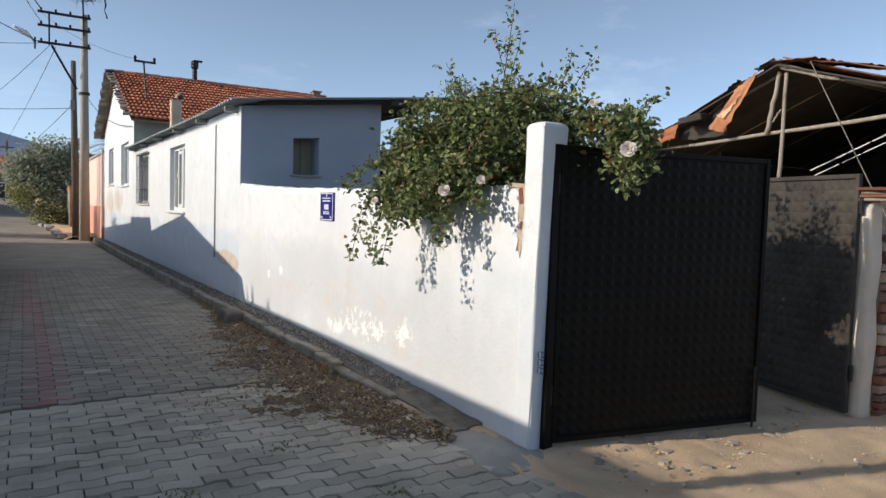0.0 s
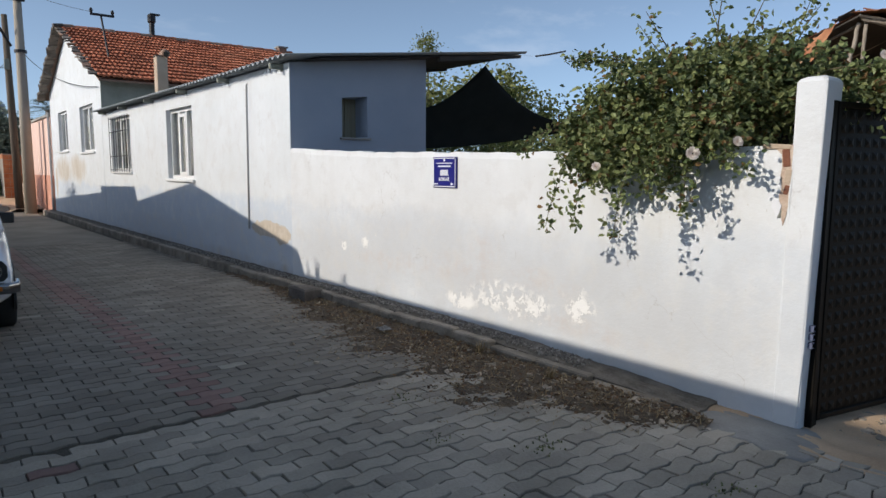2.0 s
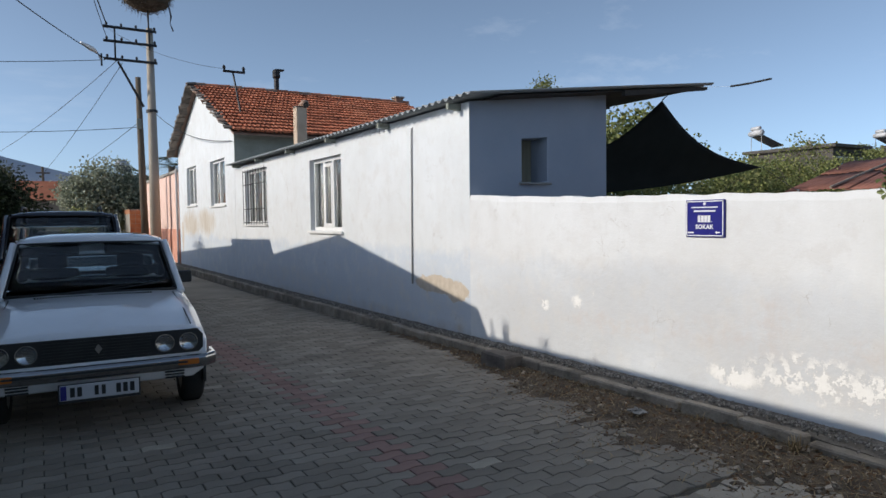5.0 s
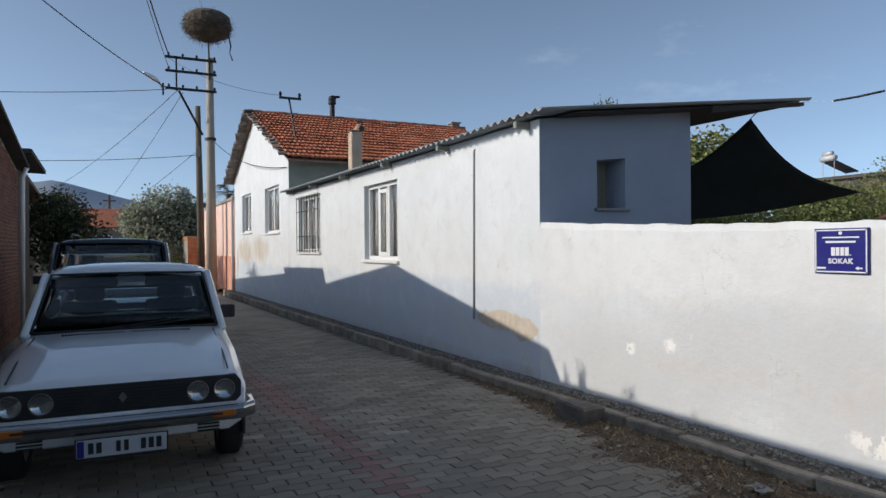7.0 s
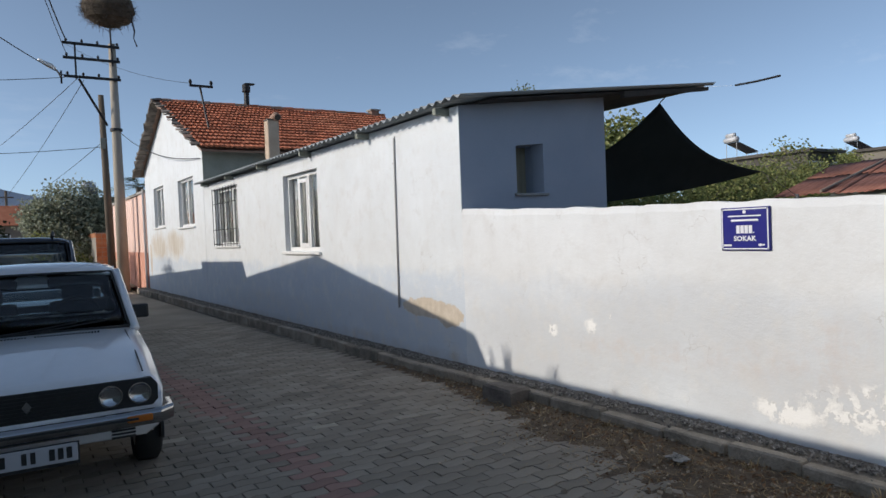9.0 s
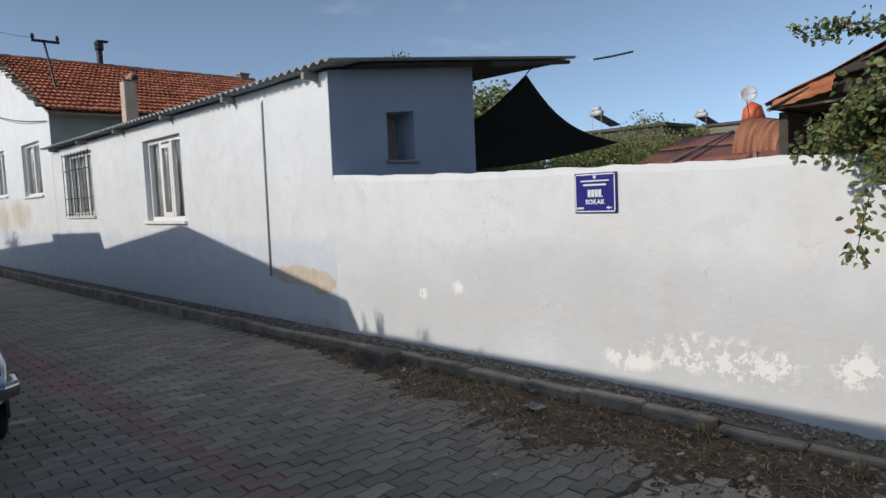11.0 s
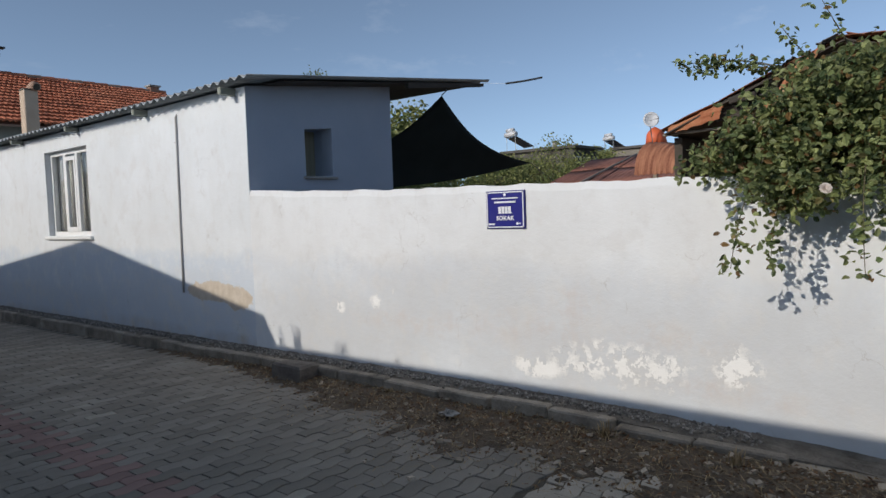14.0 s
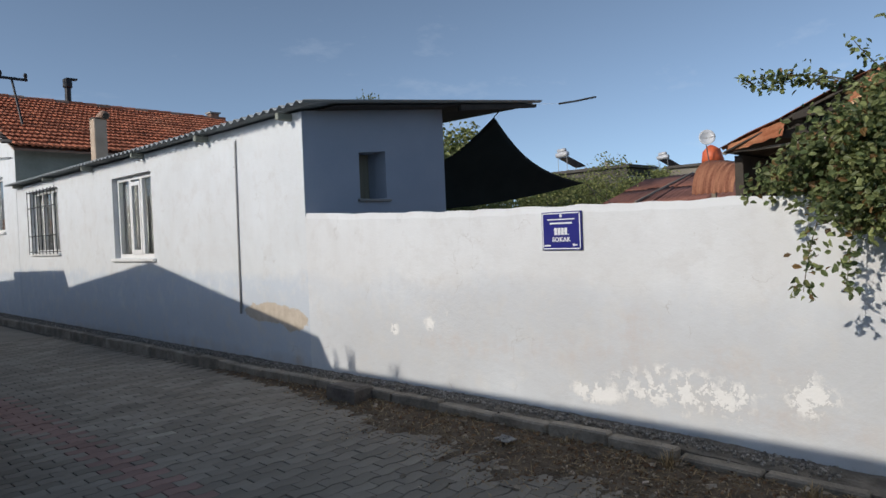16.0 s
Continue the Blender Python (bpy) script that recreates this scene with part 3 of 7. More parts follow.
for i in range(20):
    x = -0.2 + i * 0.385
    a = Mesh().grid(lambda u, v: (lerp(x, x + 0.42, u), RIDGE_Y + 0.13 * math.cos(math.pi * v), RIDGE_Z + 0.02 + 0.10 * math.sin(math.pi * v) + 0.018 * u + wob(x, 2, 3, 0.012)), 1, 6, (0, 0, -0.02))
    part("ridge_tile", a, "old_tile" if i % 3 == 0 else "tile", roof)
for i in range(15):
    t = i / 15
    c = Vector((-0.21, lerp(RIDGE_Y, 17.35, t), lerp(RIDGE_Z + 0.04, EAVE_Z + 0.03, t)))
    part("verge_tile", Mesh().box((-0.10, -0.19, -0.02), (0.14, 0.19, 0.022), Matrix.Translation(c) @ pose(0, 0, 0, roof_tilt - 6 + rng.uniform(-7, 7), rng.uniform(-14, 6), rng.uniform(-12, 12))), "verge_stone" if i % 3 else "old_tile", roof, bevel=0.008)
for i in range(16):
    t = i / 16
    c = Vector((-0.24, lerp(RIDGE_Y, 26.45, t), lerp(RIDGE_Z + 0.02, 3.92, t)))
    part("verge_tile", Mesh().box((-0.12, -0.2, -0.05), (0.15, 0.2, 0.02), Matrix.Translation(c) @ pose(0, 0, 0, -23 + rng.uniform(-14, 14), rng.uniform(-14, 10), rng.uniform(-12, 12))), "verge_stone", roof, bevel=0.008)

# ---- on the roofs: chimneys, vent, service bracket ----
chimney = thing("chimney", "slim grey plastered chimney on the corrugated roof", "chimney", (0.4, 13.85, roof_z(0.4, 13.85)))
m = Mesh()
for z0, z1, a in ((roof_z(0.4, 13.85) - 0.04, 3.93, 0.115),):
    m.box((0.4 - a, 13.85 - a, z0), (0.4 + a, 13.85 + a, z1))
part("shaft", m, "beige_plaster", chimney, bevel=0.012)
part("flue_elbow", Mesh().tube([(0.44, 13.86, 3.88), (0.44, 13.84, 3.98), (0.46, 13.76, 4.02), (0.47, 13.66, 3.98)], [0.075, 0.075, 0.075, 0.08], 10), "old_tile", chimney, "brown clay flue elbow", smooth=True)
# dark disc painted as the shaded hole on the elbow's closed end
part("flue_mouth", Mesh().tube([(0.47, 13.664, 3.978), (0.47, 13.655, 3.974)], 0.06, 10), "timber_and_shade", chimney)
part("cap", Mesh().box((0.28, 13.73, 3.925), (0.40, 13.97, 3.955)), "verge_stone", chimney, bevel=0.006)
vent = thing("stove_vent", "dark metal stove vent with a cowl on the ridge", "vent", (2.55, 22.25, 5.86))
part("pipe", Mesh().tube([(2.55, 22.25, 5.8), (2.55, 22.25, 6.35)], 0.085, 10), "iron", vent)
part("cowl", Mesh().tube([(2.55, 22.25, 6.30), (2.55, 22.25, 6.34), (2.55, 22.25, 6.54), (2.55, 22.25, 6.58)], [0.10, 0.13, 0.13, 0.09], 12), "iron", vent)
part("cowl_arm", Mesh().box((2.50, 22.15, 6.56), (2.80, 22.35, 6.60)), "iron", vent)
ridge_chimney = thing("ridge_chimney", "small dark brick chimney stub at the end of the ridge", "chimney", (7.1, 22.25, 5.85))
part("shaft", Mesh().box((6.98, 22.1, 5.7), (7.28, 22.4, 6.0)), "old_tile", ridge_chimney, bevel=0.01)
part("cap", Mesh().box((6.94, 22.06, 6.0), (7.32, 22.44, 6.05)), "concrete", ridge_chimney)
bracket = thing("service_mast", "rusty steel mast with a crossbar and two insulators on the tiles", "mast", (0.5, 18.95, 4.4))
part("mast", Mesh().tube([(0.50, 18.95, 4.40), (0.52, 19.5, 5.2), (0.55, 20.0, 5.88)], 0.028, 6), "iron", bracket)
part("crossbar", Mesh().box((0.27, 19.97, 5.86), (0.90, 20.03, 5.92)), "iron", bracket)
for x in (0.30, 0.86):
    part("insulator", Mesh().tube([(x, 20, 5.9), (x, 20, 5.98), (x, 20, 6.0), (x, 20, 6.06)], [0.025, 0.045, 0.05, 0.025], 8), "iron", bracket)

# ---- windows ----
M["glass"] = glass("clear_window_glass")


def window(name, y0, y1, z0, z1, mullions, label, grille=False, sash=None):
    w = thing(name, label, "window", (0, (y0 + y1) / 2, z0), kind="structure")
    x = 0.085
    fr = Mesh()
    t = 0.065
    for a, b in (((x, y0, z0), (x + 0.06, y0 + t, z1)), ((x, y1 - t, z0), (x + 0.06, y1, z1)), ((x, y0 + t, z0), (x + 0.06, y1 - t, z0 + t)), ((x, y0 + t, z1 - t), (x + 0.06, y1 - t, z1))):
        fr.box(a, b)
    f = part("window_frame", fr, "white_frame", w)
    ys = [y0 + t] + [lerp(y0, y1, k) for k in mullions] + [y1 - t]
    for k in mullions:
        y = lerp(y0, y1, k)
        part("mullion", Mesh().box((x - 0.012, y - 0.04, z0 + t), (x + 0.05, y + 0.04, z1 - t)), "white_frame", f, bevel=0.006)
    for a, b in zip(ys, ys[1:]):
        p = part("pane", Mesh().box((x + 0.028, a + 0.012, z0 + t), (x + 0.034, b - 0.012, z1 - t)), "glass", w)
        p.visible_shadow = False
    if sash is not None:
        a, b = ys[sash] + 0.03, ys[sash + 1] - 0.03
        sm = Mesh()
        for lo, hi in (((x - 0.02, a, z0 + t), (x + 0.02, a + 0.055, z1 - t - 0.04)), ((x - 0.02, b - 0.055, z0 + t), (x + 0.02, b, z1 - t - 0.04)), ((x - 0.02, a + 0.055, z0 + t), (x + 0.02, b - 0.055, z0 + t + 0.07)), ((x - 0.02, a + 0.055, z1 - t - 0.10), (x + 0.02, b - 0.055, z1 - t - 0.04))):
            sm.box(lo, hi)
        part("sash", sm, "white_frame", f)
    part("curtain", Mesh().grid(lambda u, v: (x + 0.10 + 0.018 * math.sin(u * 70) * (1 - 0.4 * v), lerp(y0, y1, u), lerp(z0, z1, v)), 90, 3, (0.004, 0, 0)), "curtain", w, "grey gathered net curtain", smooth=True)
    part("window_sill", Mesh().box((-0.05, y0 - 0.07, z0 - 0.055), (0.14, y1 + 0.07, z0 - 0.004)), "white_frame", w, bevel=0.008)
    # dark panel standing in for the unlit room
    part("dark_room_panel", Mesh().box((0.7, y0 - 0.3, z0 - 0.3), (0.72, y1 + 0.3, z1 + 0.3)), "timber_and_shade", w)
    if grille:
        g = part("grille", Mesh().box((-0.065, y0 - 0.04, z1 - 0.02), (-0.053, y1 + 0.04, z1 + 0.0)).box((-0.065, y0 - 0.04, z0 + 0.02), (-0.053, y1 + 0.04, z0 + 0.04))
                 .box((-0.065, y0 - 0.04, z0 + 0.35), (-0.053, y1 + 0.04, z0 + 0.37)).box((-0.065, y0 - 0.04, z1 - 0.35), (-0.053, y1 + 0.04, z1 - 0.33)), "iron", w, "black iron window grille")
        for k in range(9):
            y = lerp(y0 - 0.03, y1 + 0.03, k / 8)
            part("bar", Mesh().tube([(-0.059, y, z0 - 0.02), (-0.059, y, z1 + 0.03)], 0.008, 6), "iron", g)
        for y in (y0 - 0.03, y1 + 0.03):
            for z in (z0 + 0.03, z1 - 0.01):
                part("bracket", Mesh().box((-0.065, y - 0.008, z - 0.008), (0.05, y + 0.008, z + 0.008)), "iron", g)
    return w



window("window_1", *W1, (0.36, 0.64), "white plastic three-light window with net curtains", sash=1)
window("window_2", *W2, (0.33, 0.66), "white window with curtains behind a black iron grille", grille=True)
window("window_3", *W3, (0.5,), "white plastic two-light window with net curtains")
window("window_4", *W4, (0.5,), "white plastic two-light window with net curtains")
niche = thing("window_5", "small deep window with a beige board behind and a thin sill", "window", (1.0, 6.8, 1.98), kind="structure")
M["beige_board"] = mat("beige_plywood_board", (0.27, 0.235, 0.16), (0.36, 0.32, 0.23), 3, 40, 0.8, relief=0.1, stretch=(8, 8, 0.5))
part("board", Mesh().box((0.72, 7.03, 1.9), (1.02, 7.05, 2.65)), "beige_board", niche)
part("reveal", Mesh().box((0.70, 6.9, 1.88), (HW[0], 7.03, 2.65)).box((HW[1], 6.9, 1.88), (1.30, 7.03, 2.65)).box((HW[0], 6.9, 1.88), (HW[1], 7.03, 1.97)).box((HW[0], 6.9, 2.55), (HW[1], 7.03, 2.65)), "blue_wall", niche)
part("board", Mesh().box((1.03, 7.03, 1.9), (1.28, 7.05, 2.65)), "beige_board", niche)
part("window_sill", Mesh().box((0.75, 6.65, 1.945), (1.25, 6.80, 1.975)), "concrete", niche, bevel=0.006)

# ---- rafters, conduit, drain on the street front ----
for y in (6.9, 8.85, 10.93, 13.1, 15.3, 17.4):
    single("rafter_end", Mesh().box((EAVE_X + 0.05, y - 0.03, roof_z(0, y) - 0.12), (0.25, y + 0.03, roof_z(0, y) - 0.045)), "grey_plaster",
           "grey painted rafter end under the corrugated eave", "rafter", (0, y, 2.8), bevel=0.006, group="rafter ends along the eave")
conduit = thing("drain_pipe", "thin grey pipe running down the white house wall", "pipe", (-0.02, 8.13, 0.65))
part("pipe", Mesh().tube([(0.004, 8.115, 2.79), (-0.018, 8.118, 2.76), (-0.018, 8.13, 2.3), (-0.018, 8.14, 1.7), (-0.018, 8.155, 0.62)], 0.012, 10), "pipe", conduit, smooth=True)
for z in (2.45, 1.0):
    part("clip", Mesh().box((-0.028, 8.125, z), (0.0, 8.16, z + 0.012)), "pipe", conduit)

# ---- street sign ----
M["sign_blue"] = paint("blue_enamel", (0.012, 0.014, 0.19), 0.3)
M["sign_white"] = paint("white_enamel", (0.78, 0.79, 0.82), 0.35)
SY, SZ, SW, SH = 3.352, 1.502, 0.355, 0.292
sign = thing("street_sign", "blue enamel street name plate with a white border on the wall", "sign", (0, SY, SZ - SH / 2))
plate = part("plate", Mesh().box((-0.016, SY - SW / 2, SZ - SH / 2), (0.004, SY + SW / 2, SZ + SH / 2)), "sign_blue", sign, bevel=0.003)
m = Mesh()
for a, b in (((-SW / 2 + 0.008, -SH / 2 + 0.008), (SW / 2 - 0.008, -SH / 2 + 0.016)), ((-SW / 2 + 0.008, SH / 2 - 0.016), (SW / 2 - 0.008, SH / 2 - 0.008)),
             ((-SW / 2 + 0.008, -SH / 2 + 0.016), (-SW / 2 + 0.016, SH / 2 - 0.016)), ((SW / 2 - 0.016, -SH / 2 + 0.016), (SW / 2 - 0.008, SH / 2 - 0.016))):
    m.box((-0.0195, SY + a[0], SZ + a[1]), (-0.015, SY + b[0], SZ + b[1]))
part("border", m, "sign_white", plate)
m = Mesh()
for y0, y1, z0, z1 in ((-0.12, 0.12, 0.083, 0.092), (-0.098, 0.098, 0.052, 0.065), (0.036, 0.060, -0.030, 0.024), (0.006, 0.030, -0.030, 0.024), (-0.024, 0.0, -0.030, 0.024), (-0.054, -0.030, -0.030, 0.024), (-0.068, -0.060, -0.030, -0.022), (0.098, 0.156, -0.117, -0.104)):
    part("bar", Mesh().box((-0.0195, SY + y0, SZ + z0), (-0.015, SY + y1, SZ + z1)), "sign_white", plate)
part("emblem", Mesh().tube([(-0.0195, SY, SZ + 0.115), (-0.015, SY, SZ + 0.115)], 0.012, 12), "sign_white", plate)
part("arrow", Mesh().slab([(-0.0195, SY - 0.095, SZ - 0.108), (-0.0195, SY - 0.115, SZ - 0.095), (-0.0195, SY - 0.115, SZ - 0.103), (-0.0195, SY - 0.14, SZ - 0.103), (-0.0195, SY - 0.14, SZ - 0.113), (-0.0195, SY - 0.115, SZ - 0.113), (-0.0195, SY - 0.115, SZ - 0.121)], (0.004, 0, 0)), "sign_white", plate)
word = bpy.data.curves.new("word", "FONT")
word.body, word.size, word.align_x, word.extrude, word.space_character = "SOKAK", 0.046, "CENTER", 0.001, 1.12
word.offset = 0.0016
tmp = bpy.data.objects.new("word", word)
scene.collection.objects.link(tmp)
word_mesh = bpy.data.meshes.new_from_object(tmp.evaluated_get(bpy.context.evaluated_depsgraph_get()))
bpy.data.objects.remove(tmp)
word_mesh.materials.clear()
word_mesh.materials.append(M["sign_white"])
word_ob = new("word", word_mesh)
word_ob.parent = plate
word_ob.matrix_local = Matrix(((0, 0, -1, -0.0185), (-1, 0, 0, 0.0), (0, 1, 0, SH / 2 - 0.080), (0, 0, 0, 1)))
for y in (-1, 1):
    for z in (-1, 1):
        part("screw", Mesh().tube([(-0.021, SY + y * 0.165, SZ + z * 0.134), (-0.014, SY + y * 0.165, SZ + z * 0.134)], 0.006, 8), "steel", plate)

# ---- gate ----
def gate_leaf(name, foot, angle, length, height, z0, material, label, step, bulge, quilted=False, side=1):
    """An embossed steel leaf standing on foot, running along angle."""
    t = Matrix.Translation(foot) @ pose(0, 0, 0, 0, 0, angle)
    g = thing(name, label, "gate", foot, group="gate leaves")
    sh = Mesh()
    nx, nz = int((length - 0.06) / step), int((height - 0.06) / step)
    for i in range(nx):
        for j in range(nz):
            x0, zz = 0.03 + i * (length - 0.06) / nx, z0 + 0.03 + j * (height - 0.06) / nz
            x1, z1 = 0.03 + (i + 1) * (length - 0.06) / nx, z0 + 0.03 + (j + 1) * (height - 0.06) / nz
            s = 0.0 if quilted else 0.28
            cx, cz = (x0 + x1) / 2, (zz + z1) / 2
            ix0, ix1, iz0, iz1 = lerp(x0, cx, s), lerp(x1, cx, s), lerp(zz, cz, s), lerp(z1, cz, s)
            v = [(x0, 0, zz), (x1, 0, zz), (x1, 0, z1), (x0, 0, z1), (ix0, 0, iz0), (ix1, 0, iz0), (ix1, 0, iz1), (ix0, 0, iz1), (cx, -bulge * side, cz)]
            fs = [(4, 5, 8), (5, 6, 8), (6, 7, 8), (7, 4, 8)] + ([] if quilted else [(0, 1, 5, 4), (1, 2, 6, 5), (2, 3, 7, 6), (3, 0, 4, 7)])
            if quilted:
                v = v[:4] + v[:4] + [v[8]]
            sh.add([t @ Vector(p) for p in v], fs)
    panel = part("panel", sh, material, g)
    part("back_sheet", Mesh().box((0.02, 0.006 * side - 0.002, z0 + 0.02), (length - 0.02, 0.006 * side + 0.002, z0 + height - 0.02), t), "black_gate", g)
    for a, b in (((0, -0.016, z0), (0.035, 0.024, z0 + height)), ((length - 0.035, -0.016, z0), (length, 0.024, z0 + height))):
        part("stile", Mesh().box(a, b, t), material if quilted else "black_gate", g, bevel=0.004)
    for a, b in (((0.035, -0.014, z0), (length - 0.035, 0.022, z0 + 0.035)), ((0.035, -0.014, z0 + height - 0.035), (length - 0.035, 0.022, z0 + height))):
        part("rail", Mesh().box(a, b, t), material if quilted else "black_gate", g, bevel=0.004)
    for z in (0.25, height - 0.3):
        part("hinge", Mesh().tube([t @ Vector((-0.012, 0.0, z0 + z)), t @ Vector((-0.012, 0.0, z0 + z + 0.12))], 0.016, 8), "iron", g)
    return g, t


leaf_a, ta = gate_leaf("gate_leaf", (0.145, -0.035, 0), math.degrees(math.atan2(-0.335, 1.63)), 1.68, 1.88, 0.045, "black_gate", "black embossed steel gate leaf standing ajar", 0.078, 0.008)
part("drop_bolt", Mesh().tube([ta @ Vector((1.62, -0.03, 0.0)), ta @ Vector((1.62, -0.03, 0.45))], 0.01, 6), "iron", leaf_a)
part("hinge_post", Mesh().box((0.085, -0.045, 0.0), (0.16, 0.012, 1.93)), "black_gate", leaf_a, bevel=0.004)
leaf_b, tb = gate_leaf("gate_leaf", (2.63, -0.585, 0), math.degrees(math.atan2(0.72, 0.17)), 1.6, 1.82, 0.045, "worn_gate", "worn grey quilted steel gate leaf swung inward", 0.085, 0.012, True, -1)

# ---- gate post on the far side, broken brick wall ----
far_post = thing("gate_post", "crumbling whitewashed brick gate post with bare patches", "pillar", (2.8, -0.62, 0))
rings(m := Mesh(), [pillar_ring(z, 2.67 + 0.02 * math.sin(z * 7), 2.83, -0.67 + 0.012 * math.sin(z * 9), -0.53 - 0.015 * math.sin(z * 5), 0.03) for z in (-0.1, 0.1, 0.3, 0.6, 0.9, 1.2, 1.5, 1.6)] + [pillar_ring(1.66, 2.69, 2.82, -0.65, -0.55, 0.03)])
M["post_plaster"] = whitewash("worn_post_plaster", (0.66, 0.59, 0.50), (0.42, 0.36, 0.28), bares=((-0.6, 0.25, 0.3, 0.3), (-0.55, 1.3, 0.10, 0.12)))
part("shaft", m, "post_plaster", far_post, smooth=True)
broken = thing("wall_broken", "rough wall of stacked broken bricks and stones beside the gate post", "wall", (3.2, -0.7, 0), kind="structure")
part("core", Mesh().box((2.84, -0.65, -0.1), (5.5, -0.55, 1.45)), "mortar", broken)
rngb = random.Random(9)
z = 0.0
while z < 1.42:
    h = rngb.choice((0.06, 0.075, 0.09))
    x = 2.835 + rngb.uniform(0, 0.03)
    while x < 4.4:
        w = rngb.uniform(0.12, 0.24)
        kind_of = rngb.random()
        part("brick", Mesh().box((x, -0.70 + rngb.uniform(-0.03, 0.02), z), (x + w - 0.012, -0.64, z + h - 0.012), None), "brick" if kind_of < 0.5 else "old_tile" if kind_of < 0.75 else "beige_plaster", broken, bevel=0.006)
        x += w
    z += h
tile_heap = thing("tile_stack", "broken red tiles and boards laid on the post", "rubble", (2.78, -0.63, 1.66))
for i in range(4):
    part("tile_piece", Mesh().box((-0.14, -0.11, 0), (0.14, 0.11, 0.022), Matrix.Translation((2.78 + rngb.uniform(-0.03, 0.03), -0.63, 1.662 + 0.026 * i)) @ pose(0, 0, 0, 0, 0, rngb.uniform(-25, 25))), "brick" if i % 2 else "log", tile_heap, bevel=0.004)

# exposed brick and chipped plaster where the wall meets the pillar
M["bare_plaster"] = mat("pinkish_bare_plaster", (0.45, 0.32, 0.24), (0.62, 0.50, 0.40), 9.0, 50, 0.95, relief=0.8, depth=0.01)
chip = thing("broken_plaster", "chipped plaster with bare bricks at the pillar's joint", "brick", (0, 0.34, 1.45))
for i, (y, z0, hh, ll, c) in enumerate(((0.215, 1.655, 0.032, 0.17, "beige_plaster"), (0.150, 1.55, 0.11, 0.05, "brick"), (0.146, 1.455, 0.09, 0.045, "beige_plaster"), (0.152, 1.39, 0.06, 0.035, "brick"), (0.185, 1.255, 0.05, 0.03, "grey_plaster"))):
    part("brick", Mesh().box((-0.010, y - ll / 2, z0), (0.05, y + ll / 2, z0 + hh), Matrix.Translation((0, y, z0)) @ pose(0, 0, 0, (4, -7, 6, 12, 9)[i]) @ Matrix.Translation((0, -y, -z0))), c, chip, bevel=0.007)

bare = [(0.235, 1.675), (0.21, 1.65), (0.185, 1.625), (0.178, 1.55), (0.186, 1.50), (0.174, 1.43), (0.188, 1.38), (0.172, 1.32), (0.165, 1.25), (0.155, 1.21), (0.14, 1.27), (0.126, 1.35), (0.122, 1.68)]
part("bare_patch", Mesh().slab([(-0.006, y, z) for y, z in bare], (0.012, 0, 0)), "bare_plaster", chip, "pinkish bare plaster")
flake = [(0.215, 1.37), (0.19, 1.36), (0.165, 1.33), (0.175, 1.29), (0.19, 1.25), (0.205, 1.29), (0.225, 1.32)]
part("paint_flake", Mesh().slab([(-0.012, y, z) for y, z in flake], (0.008, 0.004, 0)), "sign_white", chip, "lifted flake of white paint")

# ---- kerb and verge ----
KERB = ((0.2, 0.02), (1.2, 0.06), (2.5, 0.10), (7.0, 0.115), (14, 0.15), (27, 0.18))


def kerb_top(y):
    return ground_z(y) + along(KERB, y)


kerb = thing("kerb", "old broken concrete kerb along the white wall", "kerb", (-0.26, 12, 0), kind="structure")
part("verge", Mesh().grid(lambda u, v: (lerp(-0.23, 0.02, u), lerp(0.5, 27, v), kerb_top(lerp(0.5, 27, v)) - 0.014 + 0.025 * u + wob(u * 3, lerp(0.5, 27, v) * 3, 2.0, 0.02)), 6, 260, (0, 0, -0.2)), "verge_grit", kerb)
rngk = random.Random(12)
y = 0.75
while y < 26.5:
    L = rngk.uniform(0.48, 0.66)
    top = kerb_top(y) + rngk.uniform(-0.012, 0.008)
    x0 = -0.325 + rngk.uniform(-0.012, 0.012)
    t = pose(0, y + L / 2, 0, rngk.uniform(-0.8, 0.8), rngk.uniform(-2.0, 2.0), rngk.uniform(-0.8, 0.8))
    part("kerbstone", Mesh().box((x0, -L / 2 + 0.008, ground_z(y) - 0.08), (-0.225, L / 2 - 0.008, top), t), "kerb", kerb, bevel=0.012)
    y += L
gravel = Mesh()
for _ in range(4200):
    yy = rngk.uniform(1.5, 12) if rngk.random() < 0.85 else rngk.uniform(12, 24)
    s = rngk.uniform(0.003, 0.011)
    gravel.box((-s, -s * 0.8, -s * 0.5), (s, s * 0.8, s * 0.6), Matrix.Translation((min(-0.005, rngk.gauss(-0.10, 0.06)), yy, kerb_top(yy) + 0.006)) @ pose(0, 0, 0, rngk.uniform(0, 60), rngk.uniform(0, 60), rngk.uniform(0, 360)))
single("gravel", gravel, "gravel", "loose dark gravel and mortar crumbs along the wall foot", "gravel", kind="stuff")
stone = thing("stone_block", "dark rough stone block lying against the kerb", "stone", (-0.40, 5.5, 0))
m = Mesh()
corners = [(-1, -1), (-0.9, -0.3), (-1, 0.4), (-0.95, 1), (0.2, 1.02), (1, 0.95), (0.97, 0.1), (1, -1), (0.3, -0.96)]
rings(m, [[Vector((-0.42 + 0.115 * a * f, 5.5 + 0.21 * b * f, zz + wob(a * 2, b * 2 + zz * 9, 3, 0.012))) for a, b in corners] for zz, f in ((-0.03, 1.0), (0.05, 1.03), (0.115, 1.0), (0.135, 0.86))])
part("block", m, "verge_stone", stone)
